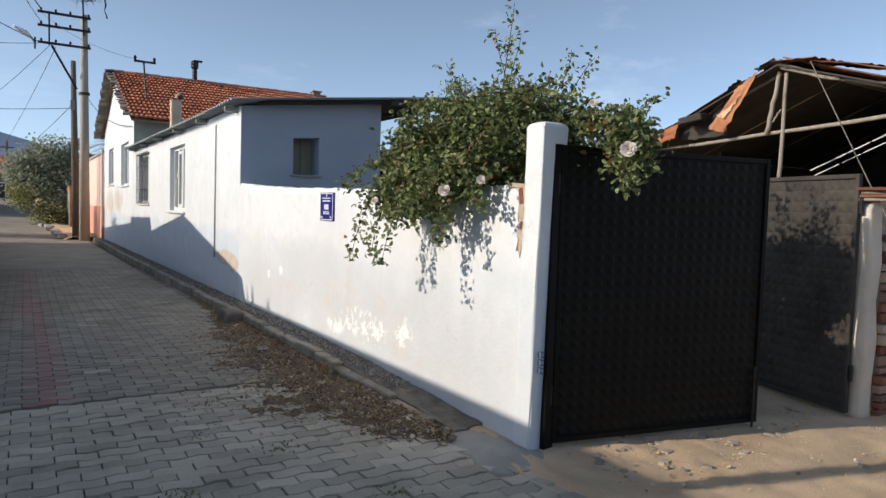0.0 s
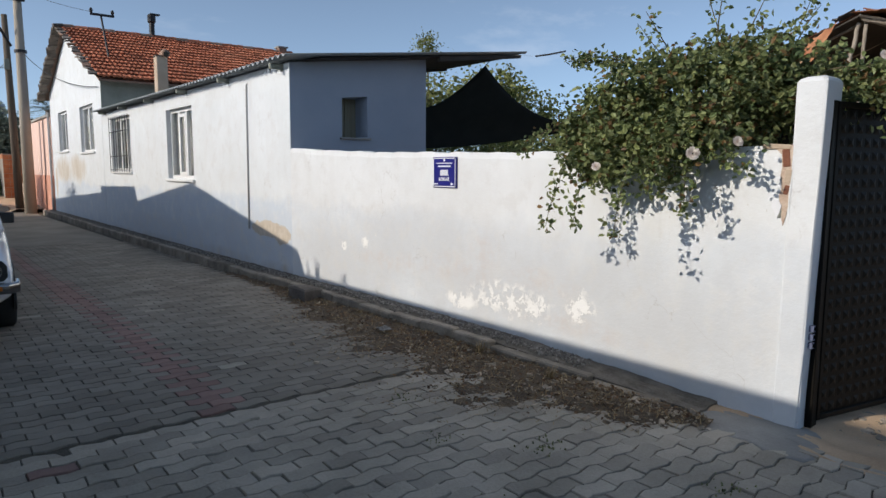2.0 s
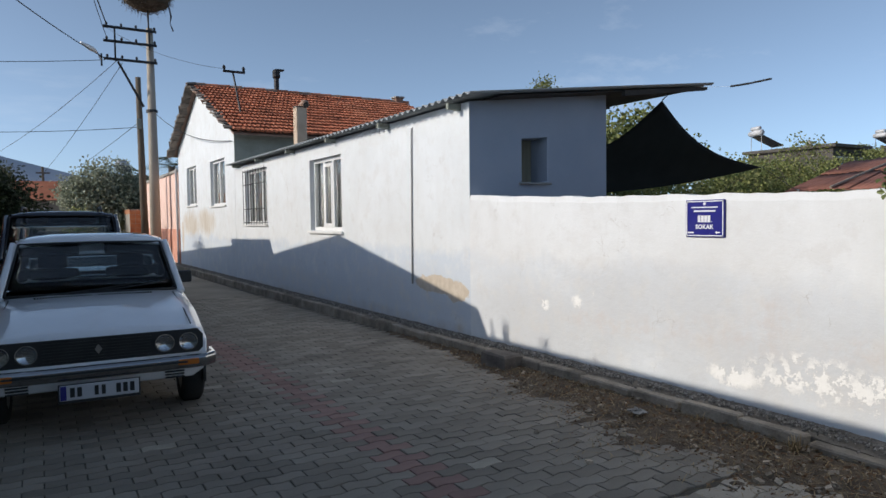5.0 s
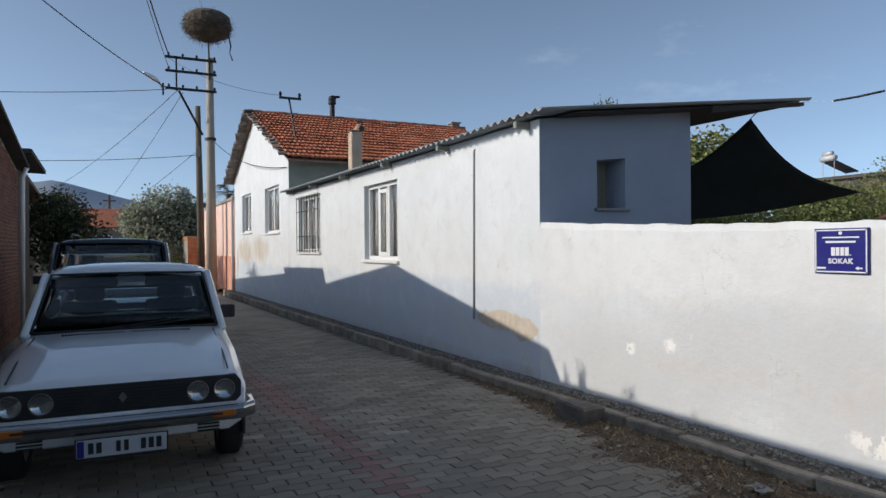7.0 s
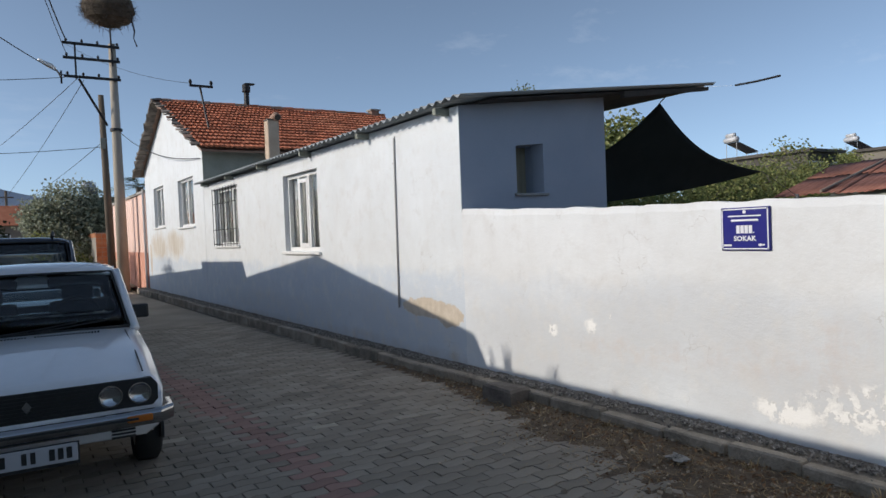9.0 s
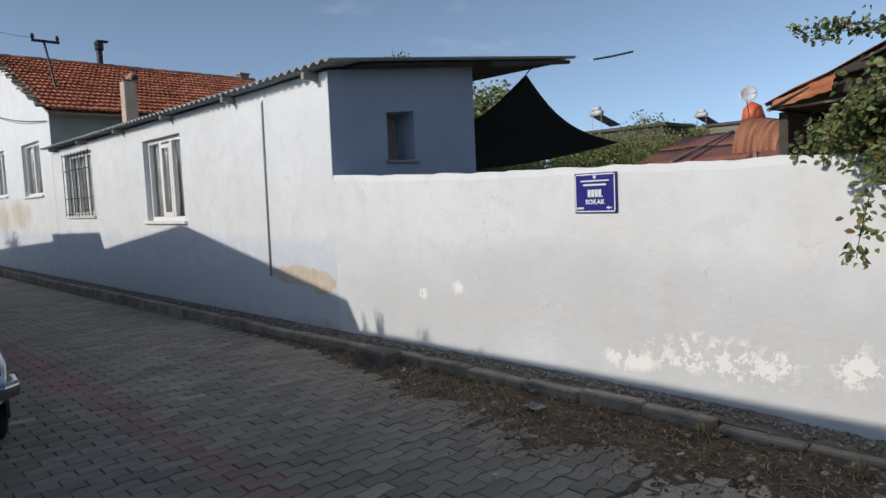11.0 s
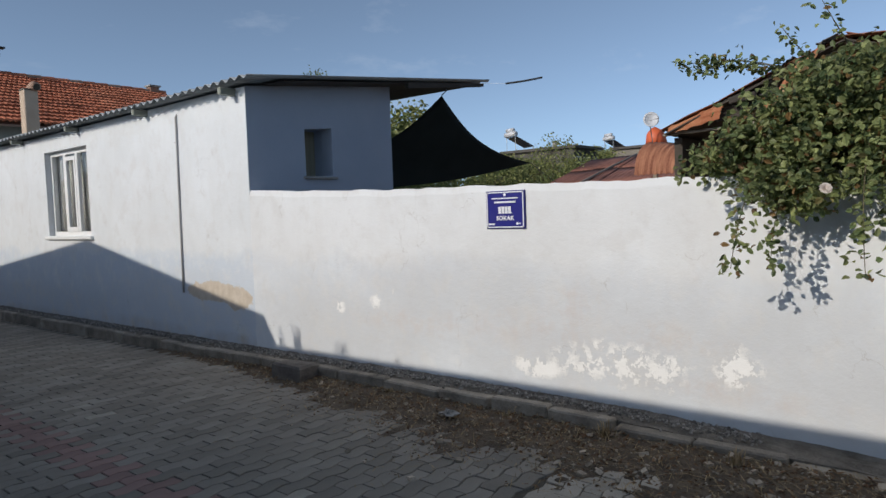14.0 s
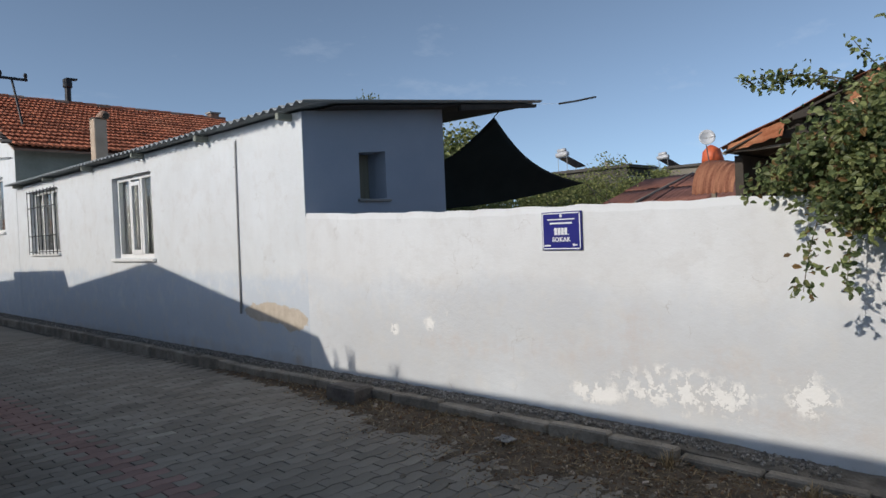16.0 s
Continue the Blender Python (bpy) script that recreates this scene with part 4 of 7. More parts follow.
apron = single("apron", Mesh().grid(lambda u, v: (lerp(-0.40, 0.16, u) + wob(v, u, 4, 0.08), lerp(-0.22, 0.62, v) + wob(u * 2, v, 3, 0.05), ground_z(0) - 0.006 + 0.03 * math.sin(math.pi * min(1, max(0, u))) * math.sin(math.pi * v) + wob(u * 3, v * 4, 3, 0.008)), 16, 20, (0, 0, -0.05)),
               "concrete", "patch of worn dirty cement at the gate pillar's foot", "cement patch", kind="structure", smooth=True)

# ---- dusty ground before and behind the gate ----
single("yard", Mesh().grid(lambda u, v: (lerp(-0.25, 14, u ** 1.6) + (wob(v * 40, 3, 1.0, 0.10) if u < 0.1 else 0.0), lerp(-9, 9, v), 0.010 - 0.03 * max(0.0, 1 - u / 0.07) + 0.25 * wob(u * 14, v * 18, 0.5, 0.06) + wob(u * 40, v * 50, 1.0, 0.022) + wob(u * 110, v * 140, 1.0, 0.014)), 150, 320), "pale_dirt",
       "pale trodden earth and dust at the open gate", "ground", kind="structure", smooth=True)
M["gravel_pale"] = mat("pale_stone_crumbs", (0.30, 0.24, 0.17), (0.55, 0.46, 0.36), 20, 90, 0.95, relief=0.5, vary=0.4)
crumbs = Mesh()
for k in range(520):
    s = rngk.uniform(0.002, 0.006) if k % 14 else rngk.uniform(0.007, 0.013)
    crumbs.box((-s, -s, -s * 0.4), (s, s * 0.7, s * 0.6), Matrix.Translation((rngk.uniform(0.1, 2.8), rngk.gauss(-0.40, 0.35) - 0.1, 0.012)) @ pose(0, 0, 0, rngk.uniform(0, 40), rngk.uniform(0, 40), rngk.uniform(0, 360)))
single("rubble", crumbs, "gravel_pale", "small stones and crumbs scattered before the gate", "rubble", kind="stuff")

M["rubble_grey"] = mat("broken_grey_cement", (0.30, 0.25, 0.195), (0.48, 0.41, 0.33), 9.0, 70, 0.95, relief=0.6, vary=0.3)
broken_bits = Mesh()
for k in range(70):
    s = rngk.uniform(0.012, 0.045)
    c0 = Matrix.Translation((rngk.uniform(0.15, 2.55), -0.16 - rngk.betavariate(1.2, 3) * 0.8, 0.012)) @ pose(0, 0, 0, rngk.uniform(-6, 6), rngk.uniform(-6, 6), rngk.uniform(0, 360))
    ring0 = [(s * rngk.uniform(0.7, 1.1) * math.cos(a), s * rngk.uniform(0.5, 0.9) * math.sin(a)) for a in (2 * math.pi * i / 6 for i in range(6))]
    broken_bits.slab([c0 @ Vector((x, y, 0.004)) for x, y in ring0], (0, 0, -0.03))
single("rubble", broken_bits, "rubble_grey", "flat broken pieces of cement and paving at the gate", "rubble", kind="stuff")

# ---- dirt and straw along the kerb ----
DIRT = ((0.35, 0.1), (0.8, 0.5), (1.5, 0.85), (3.0, 0.9), (4.2, 0.7), (5.2, 0.42), (6.5, 0.26), (8.5, 0.05))


def dirt_point(u, v):
    y = lerp(0.35, 8.6, v)
    wide = along(DIRT, y) * (1 + wob(y, 1, 2.2, 0.45)) + wob(y, 9, 7, 0.10) + wob(y, 4, 21, 0.07)
    x = -0.30 - u * max(0.02, wide)
    return (x, y, ground_z(y) + 0.030 * max(0.0, 1 - u) ** 0.8 - 0.014 * u + 0.002 + wob(x, y, 9.0, 0.014) + wob(x, y, 24.0, 0.008))


single("dirt_strip", Mesh().grid(dirt_point, 30, 330), "dirt", "strip of brown dirt and litter drifted against the kerb", "dirt", kind="stuff", smooth=True)
straw = Mesh()
for _ in range(3000):
    v = rngk.betavariate(1.5, 3.0)
    u = abs(rngk.gauss(0.45, 0.5))
    p = Vector(dirt_point(min(u, 1.7), v)) + Vector((0, 0, rngk.uniform(0.006, 0.022)))
    L, w, a = (rngk.uniform(0.02, 0.09) if rngk.random() < 0.93 else rngk.uniform(0.12, 0.26)), rngk.uniform(0.001, 0.0035), rngk.uniform(0, math.pi)
    d, e = Vector((math.cos(a), math.sin(a), rngk.uniform(-0.15, 0.35))) * L / 2, Vector((-math.sin(a), math.cos(a), 0)) * w
    k = Vector((0, 0, rngk.uniform(0, 0.012)))
    straw.add([p - d - e, p - d + e, p + k + e * 0.8, p + k - e * 0.8, p + d], [(0, 1, 2, 3), (3, 2, 4)])
single("dry_grass", straw, "straw", "scattered dry straw and grass stalks on the dirt", "dry grass", kind="stuff")
pebbles = Mesh()
for k in range(900):
    v, u = rngk.betavariate(1.2, 3.2), abs(rngk.gauss(0.3, 0.55))
    p = Vector(dirt_point(min(u, 1.8), v))
    p.z = max(p.z, ground_z(p.y)) + 0.004
    s = rngk.uniform(0.003, 0.010) if k % 12 else rngk.uniform(0.012, 0.026)
    pebbles.box((-s, -s * 0.8, -s * 0.5), (s, s * 0.7, s * 0.5), Matrix.Translation(p) @ pose(0, 0, 0, rngk.uniform(-30, 30), rngk.uniform(-30, 30), rngk.uniform(0, 360)))
single("pebbles", pebbles, "gravel_pale", "pale pebbles and crumbs strewn over the dirt", "pebbles", kind="stuff")
M["dead_leaf"] = mat("brown_dead_leaf", (0.12, 0.06, 0.03), (0.24, 0.14, 0.07), 6, 50, 0.9, relief=0, vary=0.5)
litter = Mesh()
for _ in range(2600):
    v, u = rngk.betavariate(1.4, 2.6), abs(rngk.gauss(0.3, 0.45))
    p = Vector(dirt_point(min(u, 1.4), v)) + Vector((0, 0, 0.01))
    s = rngk.uniform(0.008, 0.022)
    t = Matrix.Translation(p) @ pose(0, 0, 0, rngk.uniform(-35, 35), rngk.uniform(-35, 35), rngk.uniform(0, 360))
    litter.add([t @ Vector(q) for q in ((-s, 0, 0), (0, -s * 0.5, 0.004), (s, 0, 0), (0, s * 0.5, 0.004))], [(0, 1, 2), (0, 2, 3)])
single("dead_leaves", litter, "dead_leaf", "brown dead leaves littering the verge", "leaves", kind="stuff")
M["weed"] = mat("dull_green_weed", (0.15, 0.165, 0.07), (0.25, 0.25, 0.11), 6, 50, 0.8, relief=0, vary=0.4)


def tuft(x, y, n, h, material, seed, label, spread=0.05):
    r = random.Random(seed)
    a = Mesh()
    for _ in range(n):
        an, L = r.uniform(0, 6.28), h * r.uniform(0.5, 1.1)
        o, out = Vector((x + r.gauss(0, spread * 0.4), y + r.gauss(0, spread * 0.4), ground_z(y))), Vector((math.cos(an), math.sin(an), 0)) * L * r.uniform(0.2, 0.8)
        w = Vector((-math.sin(an), math.cos(an), 0)) * 0.005
        a.add([o - w, o + w, o + out * 0.5 + Vector((0, 0, L * 0.7)) + w * 0.7, o + out * 0.5 + Vector((0, 0, L * 0.7)) - w * 0.7, o + out + Vector((0, 0, L * 0.85))], [(0, 1, 2, 3), (3, 2, 4)])
    single("weed_tuft", a, material, label, "weed", (x, y, ground_z(y)), kind="stuff")


for i, (x, y, n, h) in enumerate(((-0.42, 2.35, 40, 0.14), (-0.4, 3.1, 30, 0.10), (-0.45, 1.55, 34, 0.12), (-0.38, 4.3, 22, 0.08))):
    tuft(x, y, n, h, "straw", 30 + i, "dry yellow grass tuft against the kerb")
for i, (x, y, n, h) in enumerate(((-2.0, 0.35, 60, 0.018), (-1.35, 0.75, 44, 0.022), (-1.5, 1.9, 40, 0.016), (-2.7, -0.1, 50, 0.016), (-1.0, -0.15, 40, 0.016), (-2.35, 0.15, 50, 0.014), (-1.75, 1.2, 40, 0.014))):
    tuft(x, y, n, h, "weed", 50 + i, "low green weed growing in a paving joint", 0.16)
# weeds on top of the wall across the street, and an unseen pole that throws its thin shadow to the gate
for i, (y, n, h) in enumerate(((7.05, 9, 0.26), (7.7, 13, 0.40), (7.98, 8, 0.30), (6.3, 6, 0.16))):
    r = random.Random(70 + i)
    a = Mesh()
    for _ in range(n):
        an, L = r.uniform(0, 6.28), h * r.uniform(0.5, 1.0)
        o, out = Vector((-5.85 + r.gauss(0, 0.04), y + r.gauss(0, 0.05), 2.71)), Vector((math.cos(an), math.sin(an), 0)) * L * r.uniform(0.1, 0.45)
        w = Vector((0.3, 1, 0)) * 0.006
        a.add([o - w, o + w, o + out * 0.5 + Vector((0, 0, L * 0.7)) + w, o + out * 0.5 + Vector((0, 0, L * 0.7)) - w, o + out + Vector((0, 0, L))], [(0, 1, 2, 3), (3, 2, 4)])
    single("weed_tuft", a, "straw", "dry weed growing on top of the boundary wall", "weed", (-5.85, y, 2.71), kind="stuff")
lane_pole = thing("wooden_pole", "plain wooden pole beside the boundary wall", "utility pole", (-5.5, 0.92, 0))
part("shaft", Mesh().tube([(-5.5, 0.92, -0.2), (-5.5, 0.92, 6.5)], [0.08, 0.06], 10), "old_wood", lane_pole, smooth=True)
bag = thing("paper_scrap", "crumpled grey paper scrap lying in the dirt", "litter", (-0.62, 3.45, 0.03))
part("scrap", Mesh().grid(lambda u, v: (lerp(-0.68, -0.58, u) + wob(v, u, 9, 0.03), lerp(3.41, 3.53, v) + wob(u, v, 7, 0.03), 0.035 + 0.03 * abs(noise.noise(Vector((u * 5, v * 5, 1)))) + 0.01), 8, 8, (0, 0, -0.003)), "concrete", bag)

# ---- paving blocks ----
PL, PW, GAP = 0.225, 0.1125, 0.0035


def zig(x):
    s = (x / PL) % 1.0
    return 0.014 * (4 * s if s < 0.25 else 2 - 4 * s if s < 0.75 else 4 * s - 4)


def block_mesh(half, gap=GAP, wear=0.0):
    """A zigzag paving block; half: it lies half a length along, so that its wave is turned over."""
    xs = [-PL / 2 + gap, -PL / 4, 0.0, PL / 4, PL / 2 - gap]
    f = [zig(x + (PL / 2 if half else 0.0)) for x in xs]
    low = [(x, -PW / 2 + gap + k) for x, k in zip(xs, f)]
    high = [(x, PW / 2 - gap + k) for x, k in zip(xs, f)][::-1]
    out = low + high
    n = len(out)
    inn = [(x * 0.975, (y - zig(x + (PL / 2 if half else 0))) * 0.945 + zig(x + (PL / 2 if half else 0))) for x, y in out]
    a = Mesh()
    a.add([(x, y, 0.0) for x, y in inn] + [(x, y, -0.004) for x, y in out] + [(x, y, -0.022) for x, y in out],
          [(0, 1, 8, 9), (1, 2, 7, 8), (2, 3, 6, 7), (3, 4, 5, 6)] + [(i, n + i, n + (i + 1) % n, (i + 1) % n) for i in range(n)] + [(n + i, 2 * n + i, 2 * n + (i + 1) % n, n + (i + 1) % n) for i in range(n)])
    return a


blocks = [block_mesh(False), block_mesh(True)]
block_data = {(h, c): blocks[h].data("paver", c) for h in (0, 1) for c in ("paver", "paver_red", "paver_old")}
loose = {"paver": Mesh(), "paver_red": Mesh(), "paver_old": Mesh()}
rngp = random.Random(21)
made = 0
for j in range(int(16.6 / PW) + 62):
    y = -8.875 + (j + 0.5) * PW
    near = y < 2.42
    h = j % 2
    for i in range(-1, 25):
        x = -5.85 + (i + 0.5 + 0.5 * h) * PL
        if x > (-0.42 if y > 0.5 else -0.15 if y > -0.3 else 0.1) or (y < 9.5 and y > 5.5 and x < -4.9):
            continue
        red = not near and abs(x - (-2.52 - 0.012 * (y - 2.4))) < 0.125
        red = red or (near and rngp.random() < 0.003)
        k = 2.2 if near else 1.0
        sink = 0.004 * k * noise.noise(Vector((x * 1.7, y * 1.7, 0))) + rngp.uniform(-0.0022, 0.0022) * k
        if near and y > 2.42 - PW * 1.5:
            sink -= 0.006
        t = pose(x + (0.05 if near else 0), y - (0.03 if near else 0.0), ground_z(y) + sink, rngp.gauss(0, 0.7) * k, rngp.gauss(0, 0.5) * k, rngp.gauss(0, 0.6) * k)
        c = "paver_red" if red else "paver_old" if near or rngp.random() < 0.006 else "paver"
        if made < 300 and 2.6 < y < 5.6 and -2.75 < x < -1.2:
            made += 1
            o = new("paver", block_data[(h, c)])
            o.parent, o.matrix_local = road, t
        else:
            loose[c].add([t @ Vector(p) for p in blocks[h].v], blocks[h].f)
part("grey_paving", loose["paver"], "paver", road, kind="stuff")
part("worn_paving", loose["paver_old"], "paver_old", road, "older paler worn paving blocks", kind="stuff")
part("red_paving_line", loose["paver_red"], "paver_red", road, "faded red line of paving blocks", kind="stuff")
far_paving = Mesh().grid(lambda u, v: (lerp(-5.85, -0.42, u), lerp(14.68, 60, v), ground_z(lerp(14.68, 60, v)) - 0.002), 4, 60)
part("distant_paving", far_paving, "paver", road, kind="stuff")

# ---- foliage ----
def leaf_mat(name, c1, c2, glow=0.35, vary=0.35, bronze=0.0):
    m, n, l, b = nodes_of(name, 0.55)
    g, o = n.new("ShaderNodeNewGeometry"), n.new("ShaderNodeObjectInfo")
    r = maths(n, l, "FRACT", maths(n, l, "ADD", g.outputs["Random Per Island"], o.outputs["Random"]))
    col = mixc(n, l, r, c1, c2)
    if bronze:
        col = mixc(n, l, ramp(n, l, maths(n, l, "FRACT", maths(n, l, "MULTIPLY", r, 13.7)), 1 - bronze, 1 - bronze + 0.02), col, (0.20, 0.12, 0.045))
    h = n.new("ShaderNodeHueSaturation")
    l.new(maths(n, l, "ADD", maths(n, l, "MULTIPLY", maths(n, l, "FRACT", maths(n, l, "MULTIPLY", r, 7.3)), 2 * vary), 1 - vary), h.inputs["Value"])
    l.new(col, h.inputs["Color"])
    l.new(h.outputs["Color"], b.inputs["Base Color"])
    t = n.new("ShaderNodeBsdfTranslucent")
    l.new(h.outputs["Color"], t.inputs["Color"])
    x = n.new("ShaderNodeMixShader")
    x.inputs["Fac"].default_value = glow
    l.new(b.outputs["BSDF"], x.inputs[1])
    l.new(t.outputs["BSDF"], x.inputs[2])
    l.new(x.outputs["Shader"], n["Material Output"].inputs["Surface"])
    return m


M["rose_leaf"] = leaf_mat("rose_leaf", (0.075, 0.115, 0.045), (0.28, 0.31, 0.12), vary=0.42, bronze=0.10)
M["dark_leaf"] = leaf_mat("dark_tree_leaf", (0.022, 0.036, 0.014), (0.05, 0.065, 0.022), 0.2)
M["olive_leaf"] = leaf_mat("olive_leaf", (0.22, 0.25, 0.18), (0.42, 0.44, 0.33), 0.35)
M["garden_leaf"] = leaf_mat("garden_leaf", (0.10, 0.145, 0.04), (0.36, 0.36, 0.13), 0.4, 0.45)
M["stem"] = mat("brown_green_stem", (0.07, 0.06, 0.03), (0.13, 0.11, 0.06), 8, 60, 0.85, relief=0.2)
M["bark"] = mat("grey_bark", (0.09, 0.075, 0.06), (0.17, 0.145, 0.115), 5, 40, 0.95, relief=0.8, stretch=(4, 4, 0.7))
M["petal"] = leaf_mat("pale_rose_petal", (0.72, 0.62, 0.56), (0.80, 0.74, 0.68), 0.3, 0.08)


def put_leaf(mesh, p, r, size, up=0.4):
    """One leaf: a pointed blade folded along its rib."""
    d = Vector((r.gauss(0, 1), r.gauss(0, 1), r.gauss(-0.15, 0.7))).normalized()
    nrm = Vector((r.gauss(0, 0.6) - 0.7, r.gauss(0, 0.6), r.gauss(up, 0.5)))
    s = d.cross(nrm).normalized()
    if s.length < 0.1:
        return
    n = s.cross(d)
    L, w = size * r.uniform(0.75, 1.25), size * r.uniform(0.28, 0.40)
    fold = n * w * 0.35
    mesh.add([p, p + d * L * 0.35 + s * w + fold, p + d * L * 0.75 + s * w * 0.75 + fold * 0.8, p + d * L - n * L * 0.12, p + d * L * 0.75 - s * w * 0.75 + fold * 0.8, p + d * L * 0.35 - s * w + fold],
             [(0, 1, 2, 3), (0, 3, 4, 5)])


def ball_leaves(mesh, r, centre, radii, n, size, hollow=0.45, clump=0.09, per=7, holes=0.0):
    """Clumps of leaves through the outer part of an uneven ellipsoid."""
    c = Vector(centre)
    for _ in range(n // per):
        while True:
            v = Vector((r.uniform(-1, 1), r.uniform(-1, 1), r.uniform(-1, 1)))
            if hollow < v.length < 1:
                break
        v *= 1 + 0.28 * noise.noise(v * 2.3 + c)
        q = c + Vector((v.x * radii[0], v.y * radii[1], v.z * radii[2]))
        if holes and noise.noise(q * 1.6) < -0.5 + holes:
            continue
        for _ in range(per):
            put_leaf(mesh, q + Vector((r.gauss(0, clump), r.gauss(0, clump), r.gauss(0, clump * 0.8))), r, size)


def cane(pts, steps=14):
    """A smooth way through four points."""
    a, b, c, d = [Vector(p) for p in pts]
    return [a * (1 - t) ** 3 + 3 * b * t * (1 - t) ** 2 + 3 * c * t * t * (1 - t) + d * t ** 3 for t in (i / steps for i in range(steps + 1))]


rose = thing("rose_bush", "overgrown climbing rose spilling over the white wall with pale blooms", "rose bush", (0.55, 0.9, 0.0))
rr = random.Random(77)
leaves, stems = Mesh(), Mesh()
for c, rad, n in (((0.30, 0.82, 1.98), (0.48, 0.74, 0.38), 3300), ((0.35, 0.62, 2.18), (0.44, 0.56, 0.24), 1200), ((-0.12, 1.12, 1.76), (0.26, 0.56, 0.22), 1100),
                  ((0.15, 1.30, 1.88), (0.34, 0.38, 0.24), 800), ((0.55, 0.05, 2.00), (0.34, 0.36, 0.18), 900), ((0.36, -0.38, 1.90), (0.10, 0.12, 0.20), 240), ((-0.30, 1.30, 1.56), (0.18, 0.24, 0.14), 300), ((-0.16, 0.62, 1.70), (0.14, 0.26, 0.11), 220), ((-0.10, 1.36, 1.94), (0.20, 0.38, 0.18), 700), ((0.02, 1.66, 1.76), (0.16, 0.22, 0.14), 380), ((-0.10, 1.06, 2.16), (0.26, 0.30, 0.15), 420)):
    ball_leaves(leaves, rr, c, rad, int(n * 1.75), 0.044, 0.5, 0.05, 13)
SPRAYS = []
for i in range(13):
    y = rr.uniform(0.5, 1.5)
    out, drop = rr.uniform(0.2, 0.45), rr.uniform(0.10, 0.34)
    SPRAYS.append(((0.1, y * 0.7 + 0.3, 1.85), (-0.12, y, 2.0), (-out * 0.85, y + rr.uniform(-0.15, 0.2), 1.75 - drop * 0.2), (-out, y + rr.uniform(-0.25, 0.3), 1.72 - drop)))
SPRAYS += [((0.1, 1.2, 1.85), (-0.2, 1.4, 2.0), (-0.48, 1.5, 1.6), (-0.54, 1.54, 1.14)), ((0.1, 1.1, 1.85), (-0.2, 1.25, 2.0), (-0.42, 1.34, 1.6), (-0.46, 1.36, 1.17)), ((0.1, 0.9, 1.85), (-0.2, 0.95, 1.95), (-0.5, 0.95, 1.6), (-0.60, 0.91, 1.13)),
           ((0.1, 1.3, 1.85), (-0.2, 1.55, 1.95), (-0.42, 1.72, 1.85), (-0.48, 1.81, 1.66)), ((0.0, 0.8, 1.85), (-0.12, 0.7, 1.9), (-0.3, 0.62, 1.7), (-0.34, 0.6, 1.28)),
           ((0.3, 0.2, 2.1), (0.35, -0.1, 2.2), (0.32, -0.35, 2.1), (0.28, -0.47, 1.72)), ((0.4, 0.1, 2.1), (0.5, -0.25, 2.25), (0.42, -0.48, 2.05), (0.40, -0.52, 1.75)), ((0.35, 0.15, 2.1), (0.42, -0.2, 2.2), (0.30, -0.4, 2.0), (0.33, -0.42, 1.66))]
UP = [((0.3, 0.8, 2.2), (0.32, 0.85, 2.5), (0.36, 0.8, 2.75), (0.35, 0.76, 3.02)), ((0.35, 0.7, 2.2), (0.4, 0.85, 2.45), (0.3, 0.9, 2.7), (0.30, 0.92, 2.86)), ((0.5, 0.5, 2.1), (0.6, 0.45, 2.3), (0.7, 0.42, 2.5), (0.78, 0.36, 2.62)),
      ((0.4, 0.5, 2.1), (0.5, 0.4, 2.4), (0.55, 0.35, 2.5), (0.5, 0.30, 2.62)), ((0.5, 1.2, 2.2), (0.5, 1.35, 2.4), (0.45, 1.45, 2.5), (0.4, 1.5, 2.62)), ((0.25, 1.2, 2.2), (0.25, 1.55, 2.38), (0.25, 1.85, 2.46), (0.25, 2.07, 2.42)), ((0.3, 1.2, 2.2), (0.28, 1.5, 2.34), (0.26, 1.75, 2.40), (0.25, 1.95, 2.37)),
      ((0.2, 1.0, 2.2), (0.15, 1.1, 2.4), (0.1, 1.15, 2.5), (0.05, 1.2, 2.62)), ((0.7, 0.1, 2.0), (0.8, 0.0, 2.2), (0.85, -0.1, 2.25), (0.9, -0.15, 2.3)), ((0.2, 0.6, 2.2), (0.1, 0.5, 2.4), (0.12, 0.42, 2.5), (0.1, 0.35, 2.66))]
for k, pts in enumerate(SPRAYS + UP):
    way = cane(pts)
    stems.tube(way, [lerp(0.006, 0.0018, i / 14) for i in range(15)], 5)
    up = k >= len(SPRAYS)
    for i, p in enumerate(way[2 if up else 4:]):
        for _ in range(rr.randint(11, 17) if not up else (rr.randint(10, 14) if pts[3][1] > 1.9 else rr.randint(2, 5))):
            put_leaf(leaves, p + Vector((rr.gauss(0, 0.028), rr.gauss(0, 0.032), rr.gauss(0, 0.026))), rr, 0.042 if not up else 0.040)
for x, y in ((0.5, 0.8), (0.55, 0.95), (0.6, 0.7)):
    stems.tube(cane(((x, y, 0.0), (x + 0.05, y, 0.7), (x - 0.1, y + 0.1, 1.3), (x - 0.15, y, 2.0))), [lerp(0.022, 0.01, i / 14) for i in range(15)], 6)
part("foliage", leaves, "rose_leaf", rose, "small green rose leaves with bronze tints", kind="stuff")
part("cane_tangle", stems, "stem", rose, kind="stuff")


